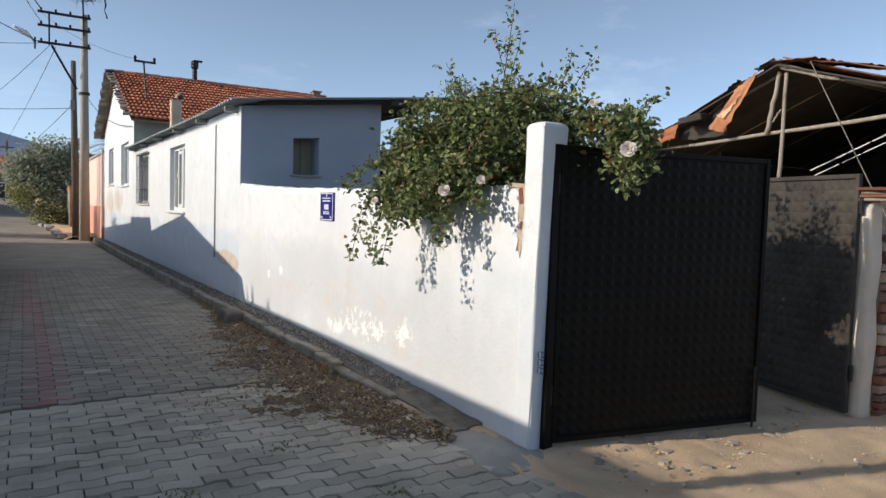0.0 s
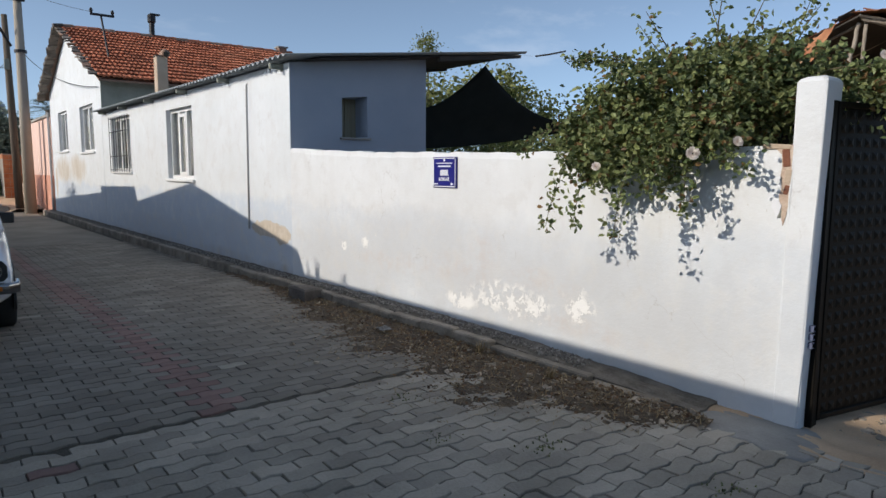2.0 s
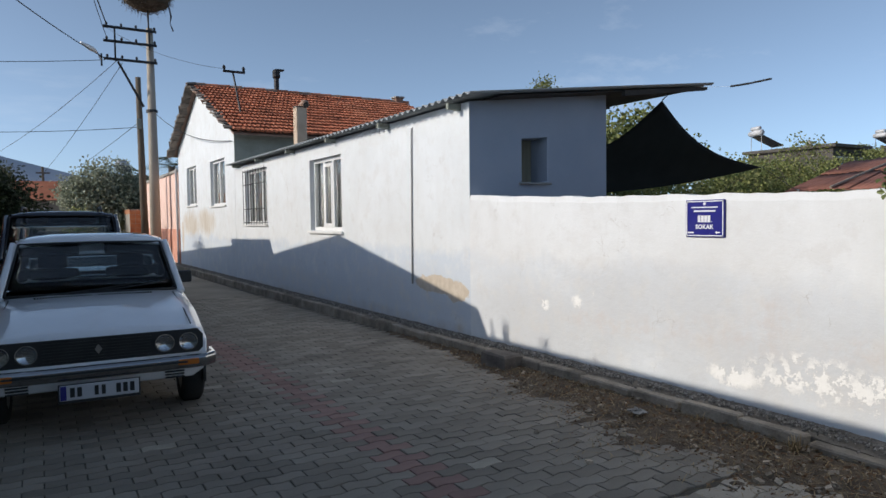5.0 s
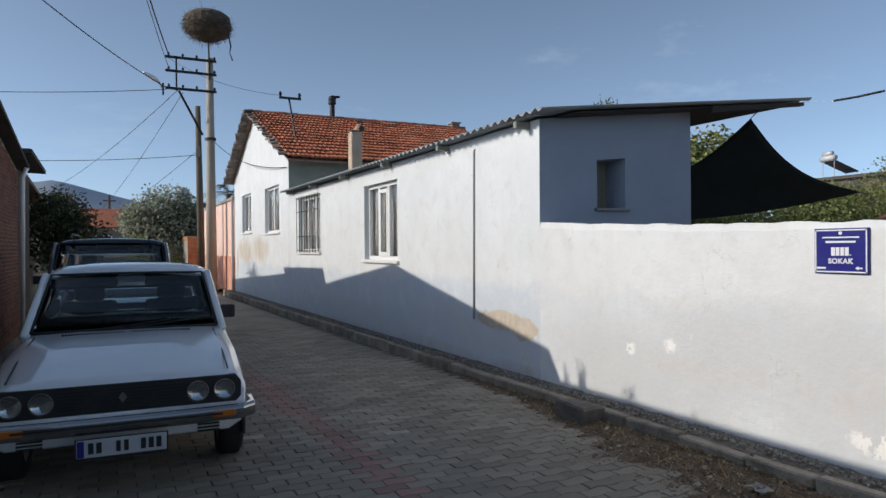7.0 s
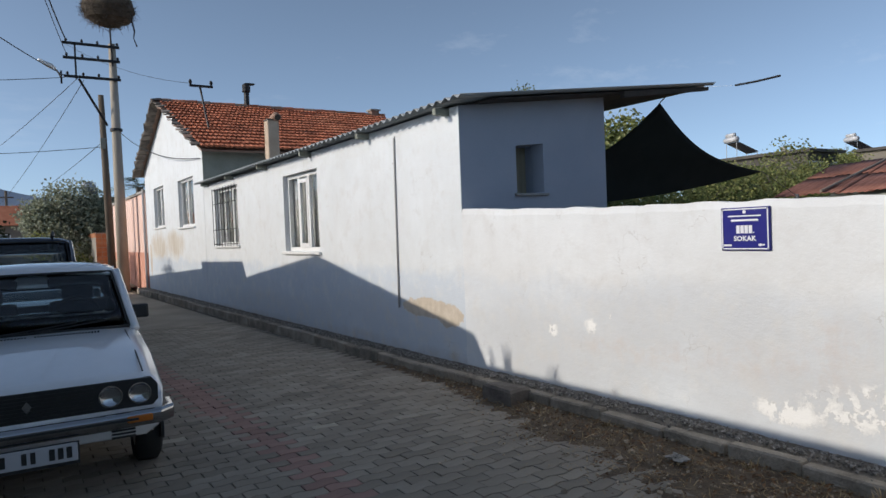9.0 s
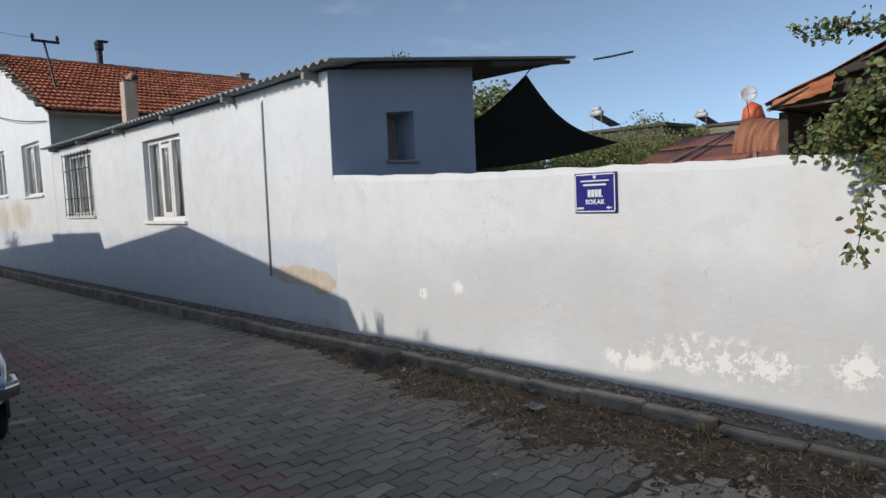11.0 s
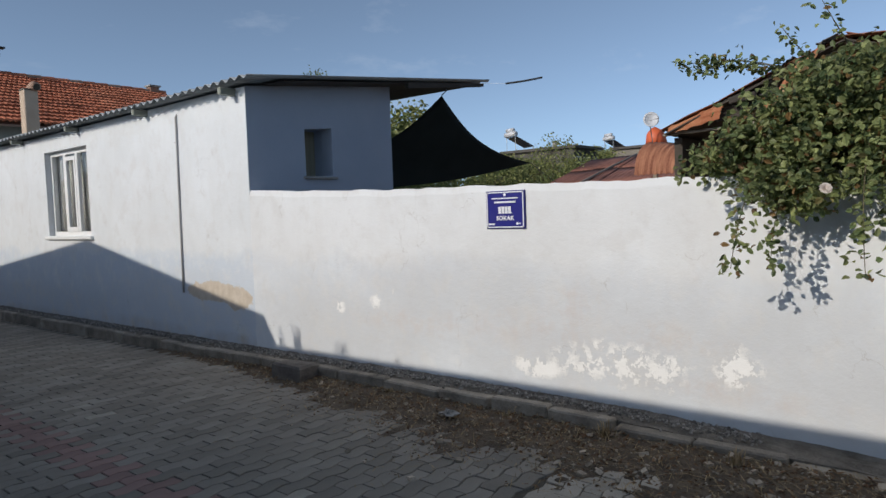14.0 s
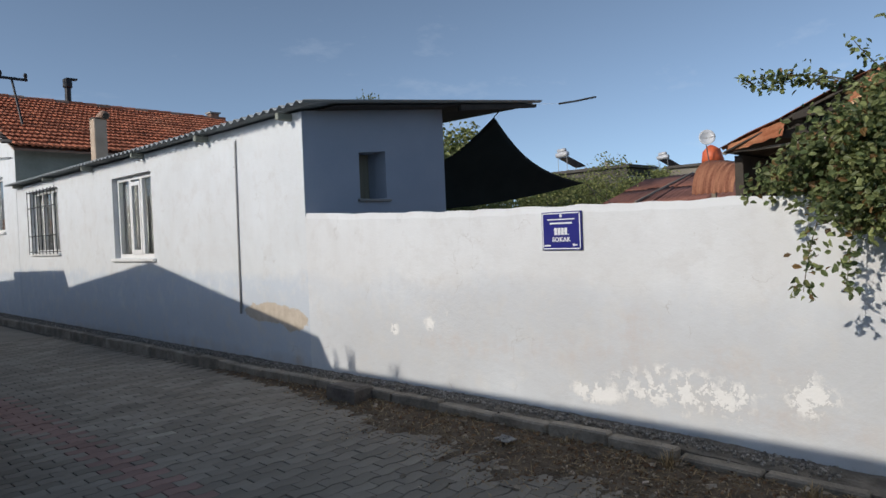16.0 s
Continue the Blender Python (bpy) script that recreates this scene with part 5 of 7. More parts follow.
def bloom(c, s, seed):
    """Three rings of cupped petals, turned to the street."""
    r = random.Random(seed)
    a = Mesh()
    face = look((0, 0, 0), (0.75 + r.uniform(-0.2, 0.2), 0.55 + r.uniform(-0.3, 0.3), -0.35)).to_3x3()
    for ring, cnt, tilt in ((1.0, 7, 0.35), (0.78, 6, 0.75), (0.5, 5, 1.1), (0.25, 4, 1.35)):
        for i in range(cnt):
            an = 2 * math.pi * (i + ring) / cnt + r.uniform(-0.2, 0.2)
            o, e = Vector((math.cos(an), math.sin(an), 0)), Vector((-math.sin(an), math.cos(an), 0))
            tip = o * s * ring * math.cos(tilt * 0.6) + Vector((0, 0, s * 0.7 * ring * math.sin(tilt) + 0.25 * s * (1 - ring)))
            base = o * s * 0.08
            a.add([Vector(c) + face @ q for q in (base, base.lerp(tip, 0.55) + e * s * 0.5 * ring, tip + e * s * 0.28 * ring, tip - e * s * 0.28 * ring, base.lerp(tip, 0.55) - e * s * 0.5 * ring)], [(0, 1, 2, 3, 4)])
    part("bloom", a, "petal", rose, "pale cream-pink rose bloom")


for i, (c, s) in enumerate((((-0.33, 0.56, 1.63), 0.042), ((-0.17, 0.37, 1.70), 0.032), ((0.12, -0.60, 1.86), 0.046), ((0.20, -0.24, 2.16), 0.028), ((-0.58, 1.08, 1.55), 0.03))):
    bloom(c, s, i)


def tree(name, label, base, height, crown, leaf, material, n, seed, trunk_r=0.12, hollow=0.4):
    """A tapered trunk with limbs and a crown in several uneven masses (offset and radii)."""
    r = random.Random(seed)
    b = Vector(base)
    t = thing(name, label, "tree" if name != "shrub" else "shrub", base)
    wood, lv = Mesh(), Mesh()
    fork = b + Vector((r.uniform(-0.1, 0.1), r.uniform(-0.1, 0.1), height * 0.38))
    wood.tube(cane((b - Vector((0, 0, 0.1)), b + Vector((0.04, 0, height * 0.12)), fork - Vector((0.05, 0, height * 0.1)), fork), 6), [lerp(trunk_r, trunk_r * 0.6, i / 6) for i in range(7)], 8)
    for off, rad in crown:
        c = b + Vector(off)
        wood.tube(cane((fork, fork.lerp(c, 0.4) + Vector((0, 0, 0.1)), fork.lerp(c, 0.7), c), 6), [lerp(trunk_r * 0.5, trunk_r * 0.1, i / 6) for i in range(7)], 6)
        for _ in range(4):
            e = c + Vector((r.uniform(-1, 1) * rad[0], r.uniform(-1, 1) * rad[1], r.uniform(-0.3, 1) * rad[2])) * 0.8
            wood.tube([c, c.lerp(e, 0.5) + Vector((0, 0, 0.05)), e], [trunk_r * 0.18, trunk_r * 0.1, trunk_r * 0.04], 5)
        ball_leaves(lv, r, c, rad, n, leaf, hollow, leaf * 1.6, 6)
    part("trunk", wood, "bark", t)
    part("crown", lv, material, t, kind="stuff")
    return t


tree("olive_tree", "grey-green rounded olive tree beside the street", (1.0, 38.5, -0.25), 4.6,
     (((-3.3, 0, 2.7), (0.9, 1.2, 0.9)), ((-2.3, 0.2, 3.9), (1.3, 1.3, 1.0)), ((-1.0, 0, 3.1), (1.0, 1.2, 1.2)), ((-1.7, -0.5, 2.2), (1.5, 1.2, 1.0)), ((-3.7, 0.5, 3.3), (0.7, 1.0, 0.7)), ((-0.7, 0.3, 1.6), (0.8, 1.0, 0.9))), 0.16, "olive_leaf", 2600, 5, 0.2)
tree("street_tree", "dark dense leafy tree overhanging the shaded street side", (-5.35, 24.3, -0.2), 3.9,
     (((-0.2, 0, 2.75), (0.7, 1.2, 0.75)), ((0.35, -0.3, 2.1), (0.65, 1.0, 0.8)), ((-0.4, -0.8, 2.1), (0.9, 1.0, 1.0)), ((0.25, 0.6, 1.2), (0.6, 1.2, 0.9))), 0.12, "dark_leaf", 1500, 8, 0.13)
tree("street_tree", "dark small tree further along the shaded street side", (-5.3, 31, -0.2), 4.0, (((-0.5, 0, 3.2), (0.7, 1.0, 0.85)), ((-1.1, 0.3, 2.7), (0.8, 1.0, 0.8)), ((-0.3, 0.2, 2.2), (0.7, 1.0, 0.9)), ((-0.4, 0.4, 1.3), (0.7, 1.0, 0.9))), 0.13, "dark_leaf", 1300, 9, 0.12)
tree("shrub", "bright green bush behind the parked van", (-0.9, 36.6, -0.25), 1.7, (((-1.9, 0, 1.8), (0.6, 0.6, 0.55)), ((-0.9, 0, 1.0), (0.7, 0.6, 0.6)), ((0.0, 0, 0.7), (0.6, 0.6, 0.5))), 0.12, "garden_leaf", 700, 19, 0.08)
tree("fruit_tree", "sparse light green fruit tree in the garden", (9.0, 12.6, 0), 4.2, (((-0.7, 0, 3.4), (0.5, 0.6, 0.75)), ((0.3, 0, 3.75), (0.6, 0.6, 0.6)), ((-0.2, -0.4, 2.6), (1.0, 0.8, 0.6)), ((1.0, 0.2, 2.6), (0.8, 0.7, 0.7))), 0.12, "garden_leaf", 900, 13, 0.09)
tree("fruit_tree", "light green fruit tree rising above the garden hedge", (16.8, 12.6, 0), 4.0, (((0.0, 0, 3.4), (0.8, 0.8, 0.65)), ((-0.9, 0, 2.7), (0.9, 0.8, 0.6)), ((0.9, 0, 2.6), (0.8, 0.8, 0.6))), 0.085, "garden_leaf", 600, 14, 0.1)
tree("fruit_tree", "distant treetop showing over the low roof", (12.25, 20, 0), 6.9, (((0.0, 0, 6.45), (0.35, 0.35, 0.35)), ((0.0, 0, 5.6), (0.9, 0.9, 0.7))), 0.09, "garden_leaf", 500, 15, 0.12)
tree("fruit_tree", "leafy young fruit tree beside the shade sail", (5.6, 10.6, 0), 3.5, (((-0.3, 0, 3.0), (0.45, 0.5, 0.5)), ((0.6, 0.2, 2.9), (0.5, 0.5, 0.45)), ((0.1, -0.2, 2.3), (0.8, 0.6, 0.5))), 0.11, "garden_leaf", 620, 17, 0.07, 0.3)
tree("fruit_tree", "sparse young fruit tree behind the shade sail", (11.0, 13.3, 0), 4.3, (((-0.6, 0, 3.7), (0.7, 0.6, 0.6)), ((0.7, 0.1, 3.4), (0.8, 0.6, 0.6)), ((-1.4, 0.1, 3.2), (0.7, 0.6, 0.6)), ((1.6, 0.1, 3.0), (0.7, 0.6, 0.5))), 0.12, "garden_leaf", 520, 18, 0.08, 0.25)
for i, (x, y, h) in enumerate(((3.6, 9.6, 2.1), (5.2, 9.8, 2.2), (7.0, 10.2, 2.35), (8.8, 10.6, 2.5), (10.4, 10.8, 2.65), (12.0, 11.2, 2.8), (13.6, 12.6, 3.05), (15.2, 13.2, 3.2), (6.1, 8.8, 2.0))):
    tree("shrub", "leafy green garden hedge shrub behind the wall", (x, y, 0), h, (((0, 0, h - 0.5), (0.95, 0.6, 0.42)), ((0.5, 0.2, h - 0.75), (0.8, 0.6, 0.45)), ((-0.5, -0.1, h - 0.8), (0.8, 0.6, 0.45))), 0.085, "garden_leaf", 560, 60 + i, 0.05, 0.6)

low_wall = thing("wall_low", "low tan rubble wall along the far street verge", "wall", (0.1, 45, -0.25), kind="structure")
part("masonry", Mesh().grid(lambda u, v: (-0.1 + wob(u * 29, v, 1.5, 0.05), lerp(32.5, 62, u), lerp(-0.4, ground_z(lerp(32.5, 62, u)) + 0.8 + wob(u * 29, 1, 0.8, 0.15), v)), 120, 4, (0.3, 0, 0)), "beige_plaster", low_wall)
far_verge = thing("verge", "earth verge with loose kerb slabs beyond the poles", "verge", (-1.0, 40, 0), kind="structure")
part("earth", Mesh().grid(lambda u, v: (lerp(-1.35 - 0.9 * min(1, v * 2), 0.1, u) + wob(v * 30, 2, 1.2, 0.25) * (1 - u), lerp(28.6, 62, v), ground_z(lerp(28.6, 62, v)) + 0.14 * min(1, u * 5) - 0.02 + wob(u * 4, v * 40, 1.2, 0.05)), 10, 110), "pale_dirt", far_verge, smooth=True)
rv = random.Random(15)
for k in range(30):
    y = 29.2 + 0.75 * k
    x = -1.35 - 0.9 * min(1, (y - 28.6) / 16.7) + rv.uniform(-0.12, 0.12)
    part("slab", Mesh().box((-0.15, -0.33, -0.06), (0.15, 0.33, 0.09), Matrix.Translation((x, y, ground_z(y) + 0.05)) @ pose(0, 0, 0, rv.uniform(-4, 4), rv.uniform(-9, 9), rv.uniform(-14, 14))), "concrete", far_verge, bevel=0.015)
# ---- shade sail, blue rod ----
P, R, L1, L2 = Vector((3.77, 7.03, 3.29)), Vector((6.55, 7.19, 2.36)), Vector((2.27, 7.75, 2.62)), Vector((2.27, 7.75, 1.86))
sail = thing("shade_sail", "dark green net shade sail tied to the roof's corner", "shade sail", (3.9, 7.3, 2.0))


def sail_point(u, v):
    top, low = P.lerp(L1, u), R.lerp(L2, u)
    q = top.lerp(low, v)
    q.z -= 0.34 * math.sin(math.pi * u) * (1 - v) ** 1.5 + 0.10 * math.sin(math.pi * u) * v - 0.05 * math.sin(math.pi * v)
    side = math.sin(math.pi * v) * (1 - u) ** 2
    return q + Vector((-0.26 * side, 0.1 * math.sin(math.pi * u), -0.24 * side))


part("net", Mesh().grid(sail_point, 24, 24, (0, 0.004, -0.002)), "sail", sail, smooth=True)
part("cord", Mesh().tube([P, Vector((3.80, 6.9, roof_z(3.8, 6.9) - 0.01))], 0.008, 5), "iron", sail)
part("cord", Mesh().tube([R, R + Vector((1.6, 0.3, -0.4))], 0.006, 5), "iron", sail)
sail_post = thing("sail_post", "slim steel post holding the shade sail", "post", (8.15, 7.49, 0))
part("post", Mesh().tube([(8.15, 7.49, 0), (8.15, 7.49, 2.0)], 0.03, 8), "steel", sail_post)
rod = thing("roof_rod", "thin blue steel rod jutting from the roof on a pale wire", "rod", (3.75, 5.8, 3.29))
part("rod", Mesh().tube([(3.735, 5.82, 3.29), (3.755, 5.55, 3.285), (3.778, 5.25, 3.295)], 0.014, 7), "iron", rod)
part("wire", Mesh().tube([(3.735, 5.82, 3.29), (3.72, 6.45, roof_z(3.72, 6.45) - 0.01)], 0.0014, 5), "steel", rod)

# ---- old shelter behind the gate ----
M["tin"] = mat("dull_tin_sheet", (0.13, 0.12, 0.11), (0.28, 0.26, 0.23), 3.0, 40, 0.7, 0.3, 0.3)
M["primer_patch"] = mat("pale_flaking_patch", (0.42, 0.20, 0.09), (0.74, 0.52, 0.32), 6.0, 30, 0.8, relief=0.3)
shelter = thing("old_shelter", "tumbledown open shelter of logs under a rusty tin roof", "shelter", (8, 2, 0))
AX, AY, AZ = 5.65, 1.9, 3.50
LY, LZ, RY, RZ = 4.2, 2.55, -1.6, 2.35
for j, (x0, x1, c) in enumerate(((5.55, 6.65, "rust"), (6.55, 8.0, "rust_bright"), (7.9, 9.6, "rust"), (9.5, 11.5, "rust"))):
    part("roof_sheet", Mesh().grid(lambda u, v: (lerp(x0, x1, u), lerp(AY, LY + 0.1, v), lerp(AZ, LZ, v) + 0.06 + 0.015 * math.sin(u * 40) + 0.02 * j + wob(x0 + u, v * 3, 2, 0.05)), 40, 6, (0, 0, -0.006)), c, shelter, smooth=True)
    part("roof_sheet", Mesh().grid(lambda u, v: (lerp(x0, x1, u), lerp(AY, RY, v), lerp(AZ, RZ, v) + 0.05 + 0.015 * math.sin(u * 40) + 0.02 * j + wob(x0 + u, v * 3 + 9, 2, 0.05)), 40, 6, (0, 0, -0.006)), c if j else "rust", shelter, smooth=True)


def sheet(a, b, c, d, colour, label="", sag=0.0, seed=0, ripple=0.0):
    """A torn tin sheet between four corners, uneven at its edges."""
    a, b, c, d = Vector(a), Vector(b), Vector(c), Vector(d)

    def at(u, v):
        e = 0.03 * noise.noise(Vector((u * 7, v * 7, seed))) if u in (0, 1) or v in (0, 1) else 0.0
        q = a.lerp(b, u).lerp(d.lerp(c, u), v)
        return q + Vector((0.015 * noise.noise(Vector((u * 3, v * 3, seed + 5))), e, e - sag * math.sin(math.pi * v) + ripple * math.sin(u * 30)))

    part("roof_sheet", Mesh().grid(at, 14, 14, (0.004, 0, -0.004)), colour, shelter, label)


sheet((5.42, 2.43, 3.25), (5.42, 2.13, 3.44), (5.40, 2.60, 2.67), (5.40, 2.84, 2.74), "rust_bright", "torn orange rusty sheet hanging at the gable", seed=3)
sheet((5.395, 2.46, 3.06), (5.395, 2.36, 3.16), (5.385, 2.58, 2.86), (5.385, 2.70, 2.90), "primer_patch", "sheet scrap with pale bare patches", seed=8)
sheet((5.55, 2.34, 3.40), (6.3, 2.34, 3.44), (6.3, 3.10, 2.98), (5.55, 3.06, 2.90), "tin", "loose grey tin sheet on the roof slope", seed=4)
sheet((5.50, 2.50, 3.38), (6.0, 2.50, 3.40), (6.0, 2.86, 3.16), (5.50, 2.80, 3.14), "timber_and_shade", seed=6)
sheet((5.40, 3.36, 2.87), (5.52, 4.17, 2.62), (5.52, 4.17, 2.53), (5.40, 3.40, 2.66), "rust_bright", "rusty sheet hanging at the low eave", seed=7)
sheet((5.50, 3.36, 2.87), (6.2, 3.36, 2.98), (6.2, 4.2, 2.72), (5.66, 4.18, 2.62), "rust", seed=17)
part("loose_board", Mesh().box((-0.28, -0.17, -0.045), (0.28, 0.17, 0.045), Matrix.Translation((5.56, 3.13, 2.93)) @ pose(0, 0, 0, -9, -8, 12)), "timber_and_shade", shelter, "dark loose board on the roof", bevel=0.012)
# dark sheet filling the space under the slope
sheet((5.60, 3.50, 2.90), (5.62, 2.70, 3.20), (5.62, 2.70, 2.66), (5.60, 3.50, 2.64), "timber_and_shade", seed=10)
sheet((5.45, 2.22, 3.46), (6.1, 2.2, 3.52), (6.1, 1.95, 3.60), (5.45, 1.98, 3.56), "tin", "crumpled grey ridge flashing", seed=11, ripple=0.02)
sheet((5.40, 1.98, 3.52), (6.4, 1.98, 3.60), (6.4, 1.45, 3.55), (5.40, 1.42, 3.48), "rust_bright", "torn rusty sheet over the ridge", seed=12, ripple=0.015)
sheet((5.44, 1.48, 3.45), (6.5, 1.48, 3.52), (6.5, 0.72, 3.35), (5.44, 0.80, 3.30), "rust", seed=13, ripple=0.012)
sheet((5.42, 1.05, 3.36), (6.5, 1.05, 3.42), (6.5, 0.2, 3.16), (5.42, 0.25, 3.10), "rust_bright", seed=14, ripple=0.012)
part("bent_sheet", Mesh().grid(lambda u, v: (8.62 + 0.85 * (1 - math.cos(math.pi * 0.5 * v)) + 0.012 * math.sin(u * 44), lerp(6.05, 5.25, u), 2.10 + 0.70 * math.sin(math.pi * 0.5 * v) * (1 - 0.25 * u * u) + 0.012 * math.sin(u * 44)), 60, 8, (0, 0, -0.006)), "rust_streaked", shelter, "curved rusty corrugated sheet leaning on the roof", smooth=True)
part("rack", Mesh().box((9.40, 5.35, 0), (9.48, 5.43, 2.62)).box((9.40, 5.90, 0), (9.48, 5.98, 2.78)).box((9.40, 5.43, 2.50), (9.48, 5.90, 2.58)), "log", shelter)


def log(pts, r0, r1, name="log"):
    a = cane(pts, 8)
    a = [p + Vector((wob(p.x, i, 2, 0.025), wob(p.y, i, 2, 0.025), wob(p.z, i, 2.2, 0.025))) for i, p in enumerate(a)]
    part(name, Mesh().tube(a, [lerp(r0, r1, i / 8) for i in range(9)], 8), "log", shelter, smooth=True)


def straight(a, b):
    a, b = Vector(a), Vector(b)
    return (a, a.lerp(b, 0.33), a.lerp(b, 0.66), b)


log(((AX, 3.2, 2.57), (AX, 2.4, 2.62), (AX, 1.5, 2.68), (AX, -1.7, 2.86)), 0.024, 0.028, "tie_beam")
log(straight((AX, 3.2, 2.57), (AX, LY + 0.1, LZ - 0.02)), 0.022, 0.02, "tie_beam")
log(straight((AX + 0.06, AY, AZ - 0.05), (AX + 0.06, LY + 0.1, LZ - 0.02)), 0.025, 0.03, "rafter")
log(straight((AX + 0.06, AY, AZ - 0.05), (AX + 0.06, RY, RZ)), 0.025, 0.03, "rafter")
log(straight((AX - 0.06, 1.95, 3.42), (AX - 0.05, 2.09, 2.62)), 0.026, 0.032, "strut")
log(straight((AX - 0.02, 1.88, 3.52), (AX, 1.96, 0.0)), 0.024, 0.032, "post")
log(straight((AX - 0.03, 2.06, 2.75), (AX - 0.03, 1.93, 2.92)), 0.012, 0.012, "brace")
log(straight((AX - 0.1, 1.90, 3.47), (AX - 0.12, 1.15, 3.19)), 0.042, 0.025, "purlin")
log(straight((AX - 0.1, 1.2, 3.20), (AX - 0.12, -0.3, 2.86)), 0.014, 0.012, "purlin")
log(straight((7.2, 3.95, 0.0), (7.2, 3.95, 2.6)), 0.04, 0.035, "post")
log(straight((AX + 0.1, -1.5, 0.0), (AX + 0.1, -1.5, 2.4)), 0.04, 0.035, "post")
log(straight((5.5, AY, AZ - 0.02), (11.4, AY, AZ - 0.02)), 0.03, 0.03, "ridge_pole")
for x in (7.0, 8.5, 10.0, 11.3):
    log(straight((x, AY, AZ), (x, LY, LZ)), 0.035, 0.04, "rafter")
    log(straight((x, AY, AZ), (x, RY, RZ)), 0.035, 0.04, "rafter")
part("guy_rod", Mesh().tube([(5.35, 1.42, 3.42), (5.3, 0.62, 1.9), (5.3, 0.3, 1.3)], 0.0065, 6), "tin", shelter)
# lining, walls and infill are dark in place of the shelter's inner shade
part("dark_lining", pitched(5.45, 11.4, ((RY, RZ), (AY, AZ), (LY, LZ)), -0.035, 0.02), "timber_and_shade", shelter)
part("back_wall", Mesh().box((11.3, RY, 0), (11.5, LY, 3.2)), "timber_and_shade", shelter)
part("side_wall", Mesh().box((5.9, LY - 0.1, 0), (11.4, LY + 0.02, 2.5)), "timber_and_shade", shelter)
part("side_wall", Mesh().box((5.9, RY - 0.02, 0), (11.4, RY + 0.1, 2.3)), "timber_and_shade", shelter)
part("dark_infill", Mesh().box((7.2, 0.2, 0), (11.0, 3.6, 2.0)), "timber_and_shade", shelter, bevel=0.1)
for k in range(2):
    for m0, m1 in (((0.0, 0.34), (0.38, 0.62), (0.66, 1.15)) if k else ((0.0, 0.5), (0.52, 0.80), (0.83, 1.2))):
        a, b = Vector((6.4, 1.93, 2.19)), Vector((6.4, 1.01, 2.60))
        d = (b - a).normalized()
        o = Vector((0, -0.06 * k, -0.07 * k))
        part("lath", Mesh().tube([a.lerp(b, m0) + o, a.lerp(b, m1) + o], 0.009 - 0.002 * k, 4), "white_frame", shelter)

# ---- low rusty shed in the gardens ----
rust_shed = thing("rusty_shed", "low garden shed with a patched rusty sheet roof", "shed", (17, 9, 0))
E0, E1, G0, G1 = Vector((13.6, 11.2, 2.15)), Vector((14.2, 4.9, 2.15)), Vector((19.3, 12.4, 3.26)), Vector((21.2, 6.0, 3.5))
for j in range(8):
    a, b = j / 8, (j + 1.12) / 8
    for v0, v1 in ((0.0, 0.55), (0.5, 1.0)):
        part("roof_sheet", Mesh().grid(lambda u, v: E0.lerp(E1, lerp(a, b, u)).lerp(G0.lerp(G1, lerp(a, b, u)), lerp(v0, v1, v)) + Vector((0, 0, 0.03 * (j % 2) + 0.03 * (v0 > 0) + 0.012 * math.sin(u * 36))), 36, 3, (0, 0, -0.008)), "rust_dull", rust_shed, smooth=True)
part("batten", Mesh().tube([E0.lerp(E1, 0.2) + Vector((0, 0, 0.08)), G0.lerp(G1, 0.25) + Vector((0, 0, 0.09))], 0.035, 6), "log", rust_shed)
part("wall", Mesh().slab([E0 + Vector((0.2, 0, -0.05)), E1 + Vector((0.2, 0, -0.05)), Vector((14.4, 4.9, 0)), Vector((13.8, 11.2, 0))], (0.15, 0, 0)), "grey_plaster", rust_shed)
part("rear_wall", Mesh().slab([G0 + Vector((-0.1, 0, -0.08)), G1 + Vector((-0.1, 0, -0.08)), Vector((21.1, 6.0, 0)), Vector((19.2, 12.4, 0))], (-0.15, 0, 0)), "grey_plaster", rust_shed)

# ---- vehicles ----
M["car_white"] = paint("white_car_paint", (0.83, 0.84, 0.86), 0.22, 0.0, 1.0)
M["car_dark"] = paint("dark_blue_car_paint", (0.030, 0.036, 0.055), 0.22, 0.0, 0.8)
M["chrome"] = paint("worn_chrome", (0.46, 0.46, 0.46), 0.1, 1.0)
M["rubber"] = mat("tyre_rubber", (0.012, 0.012, 0.012), (0.028, 0.027, 0.025), 5, 60, 0.85, relief=0.2)
M["black_plastic"] = paint("black_plastic", (0.012, 0.012, 0.012), 0.5)
M["amber"] = paint("amber_lens", (0.55, 0.16, 0.02), 0.2)
M["seat"] = mat("dark_car_seat", (0.02, 0.02, 0.022), (0.045, 0.043, 0.042), 5, 60, 0.9, relief=0.2)
M["lamp_glass"] = glass("headlamp_glass", (0.92, 0.93, 0.95), 0.05)
M["car_glass"] = glass("tinted_car_glass", (0.62, 0.68, 0.68), 0.01, 1.45)


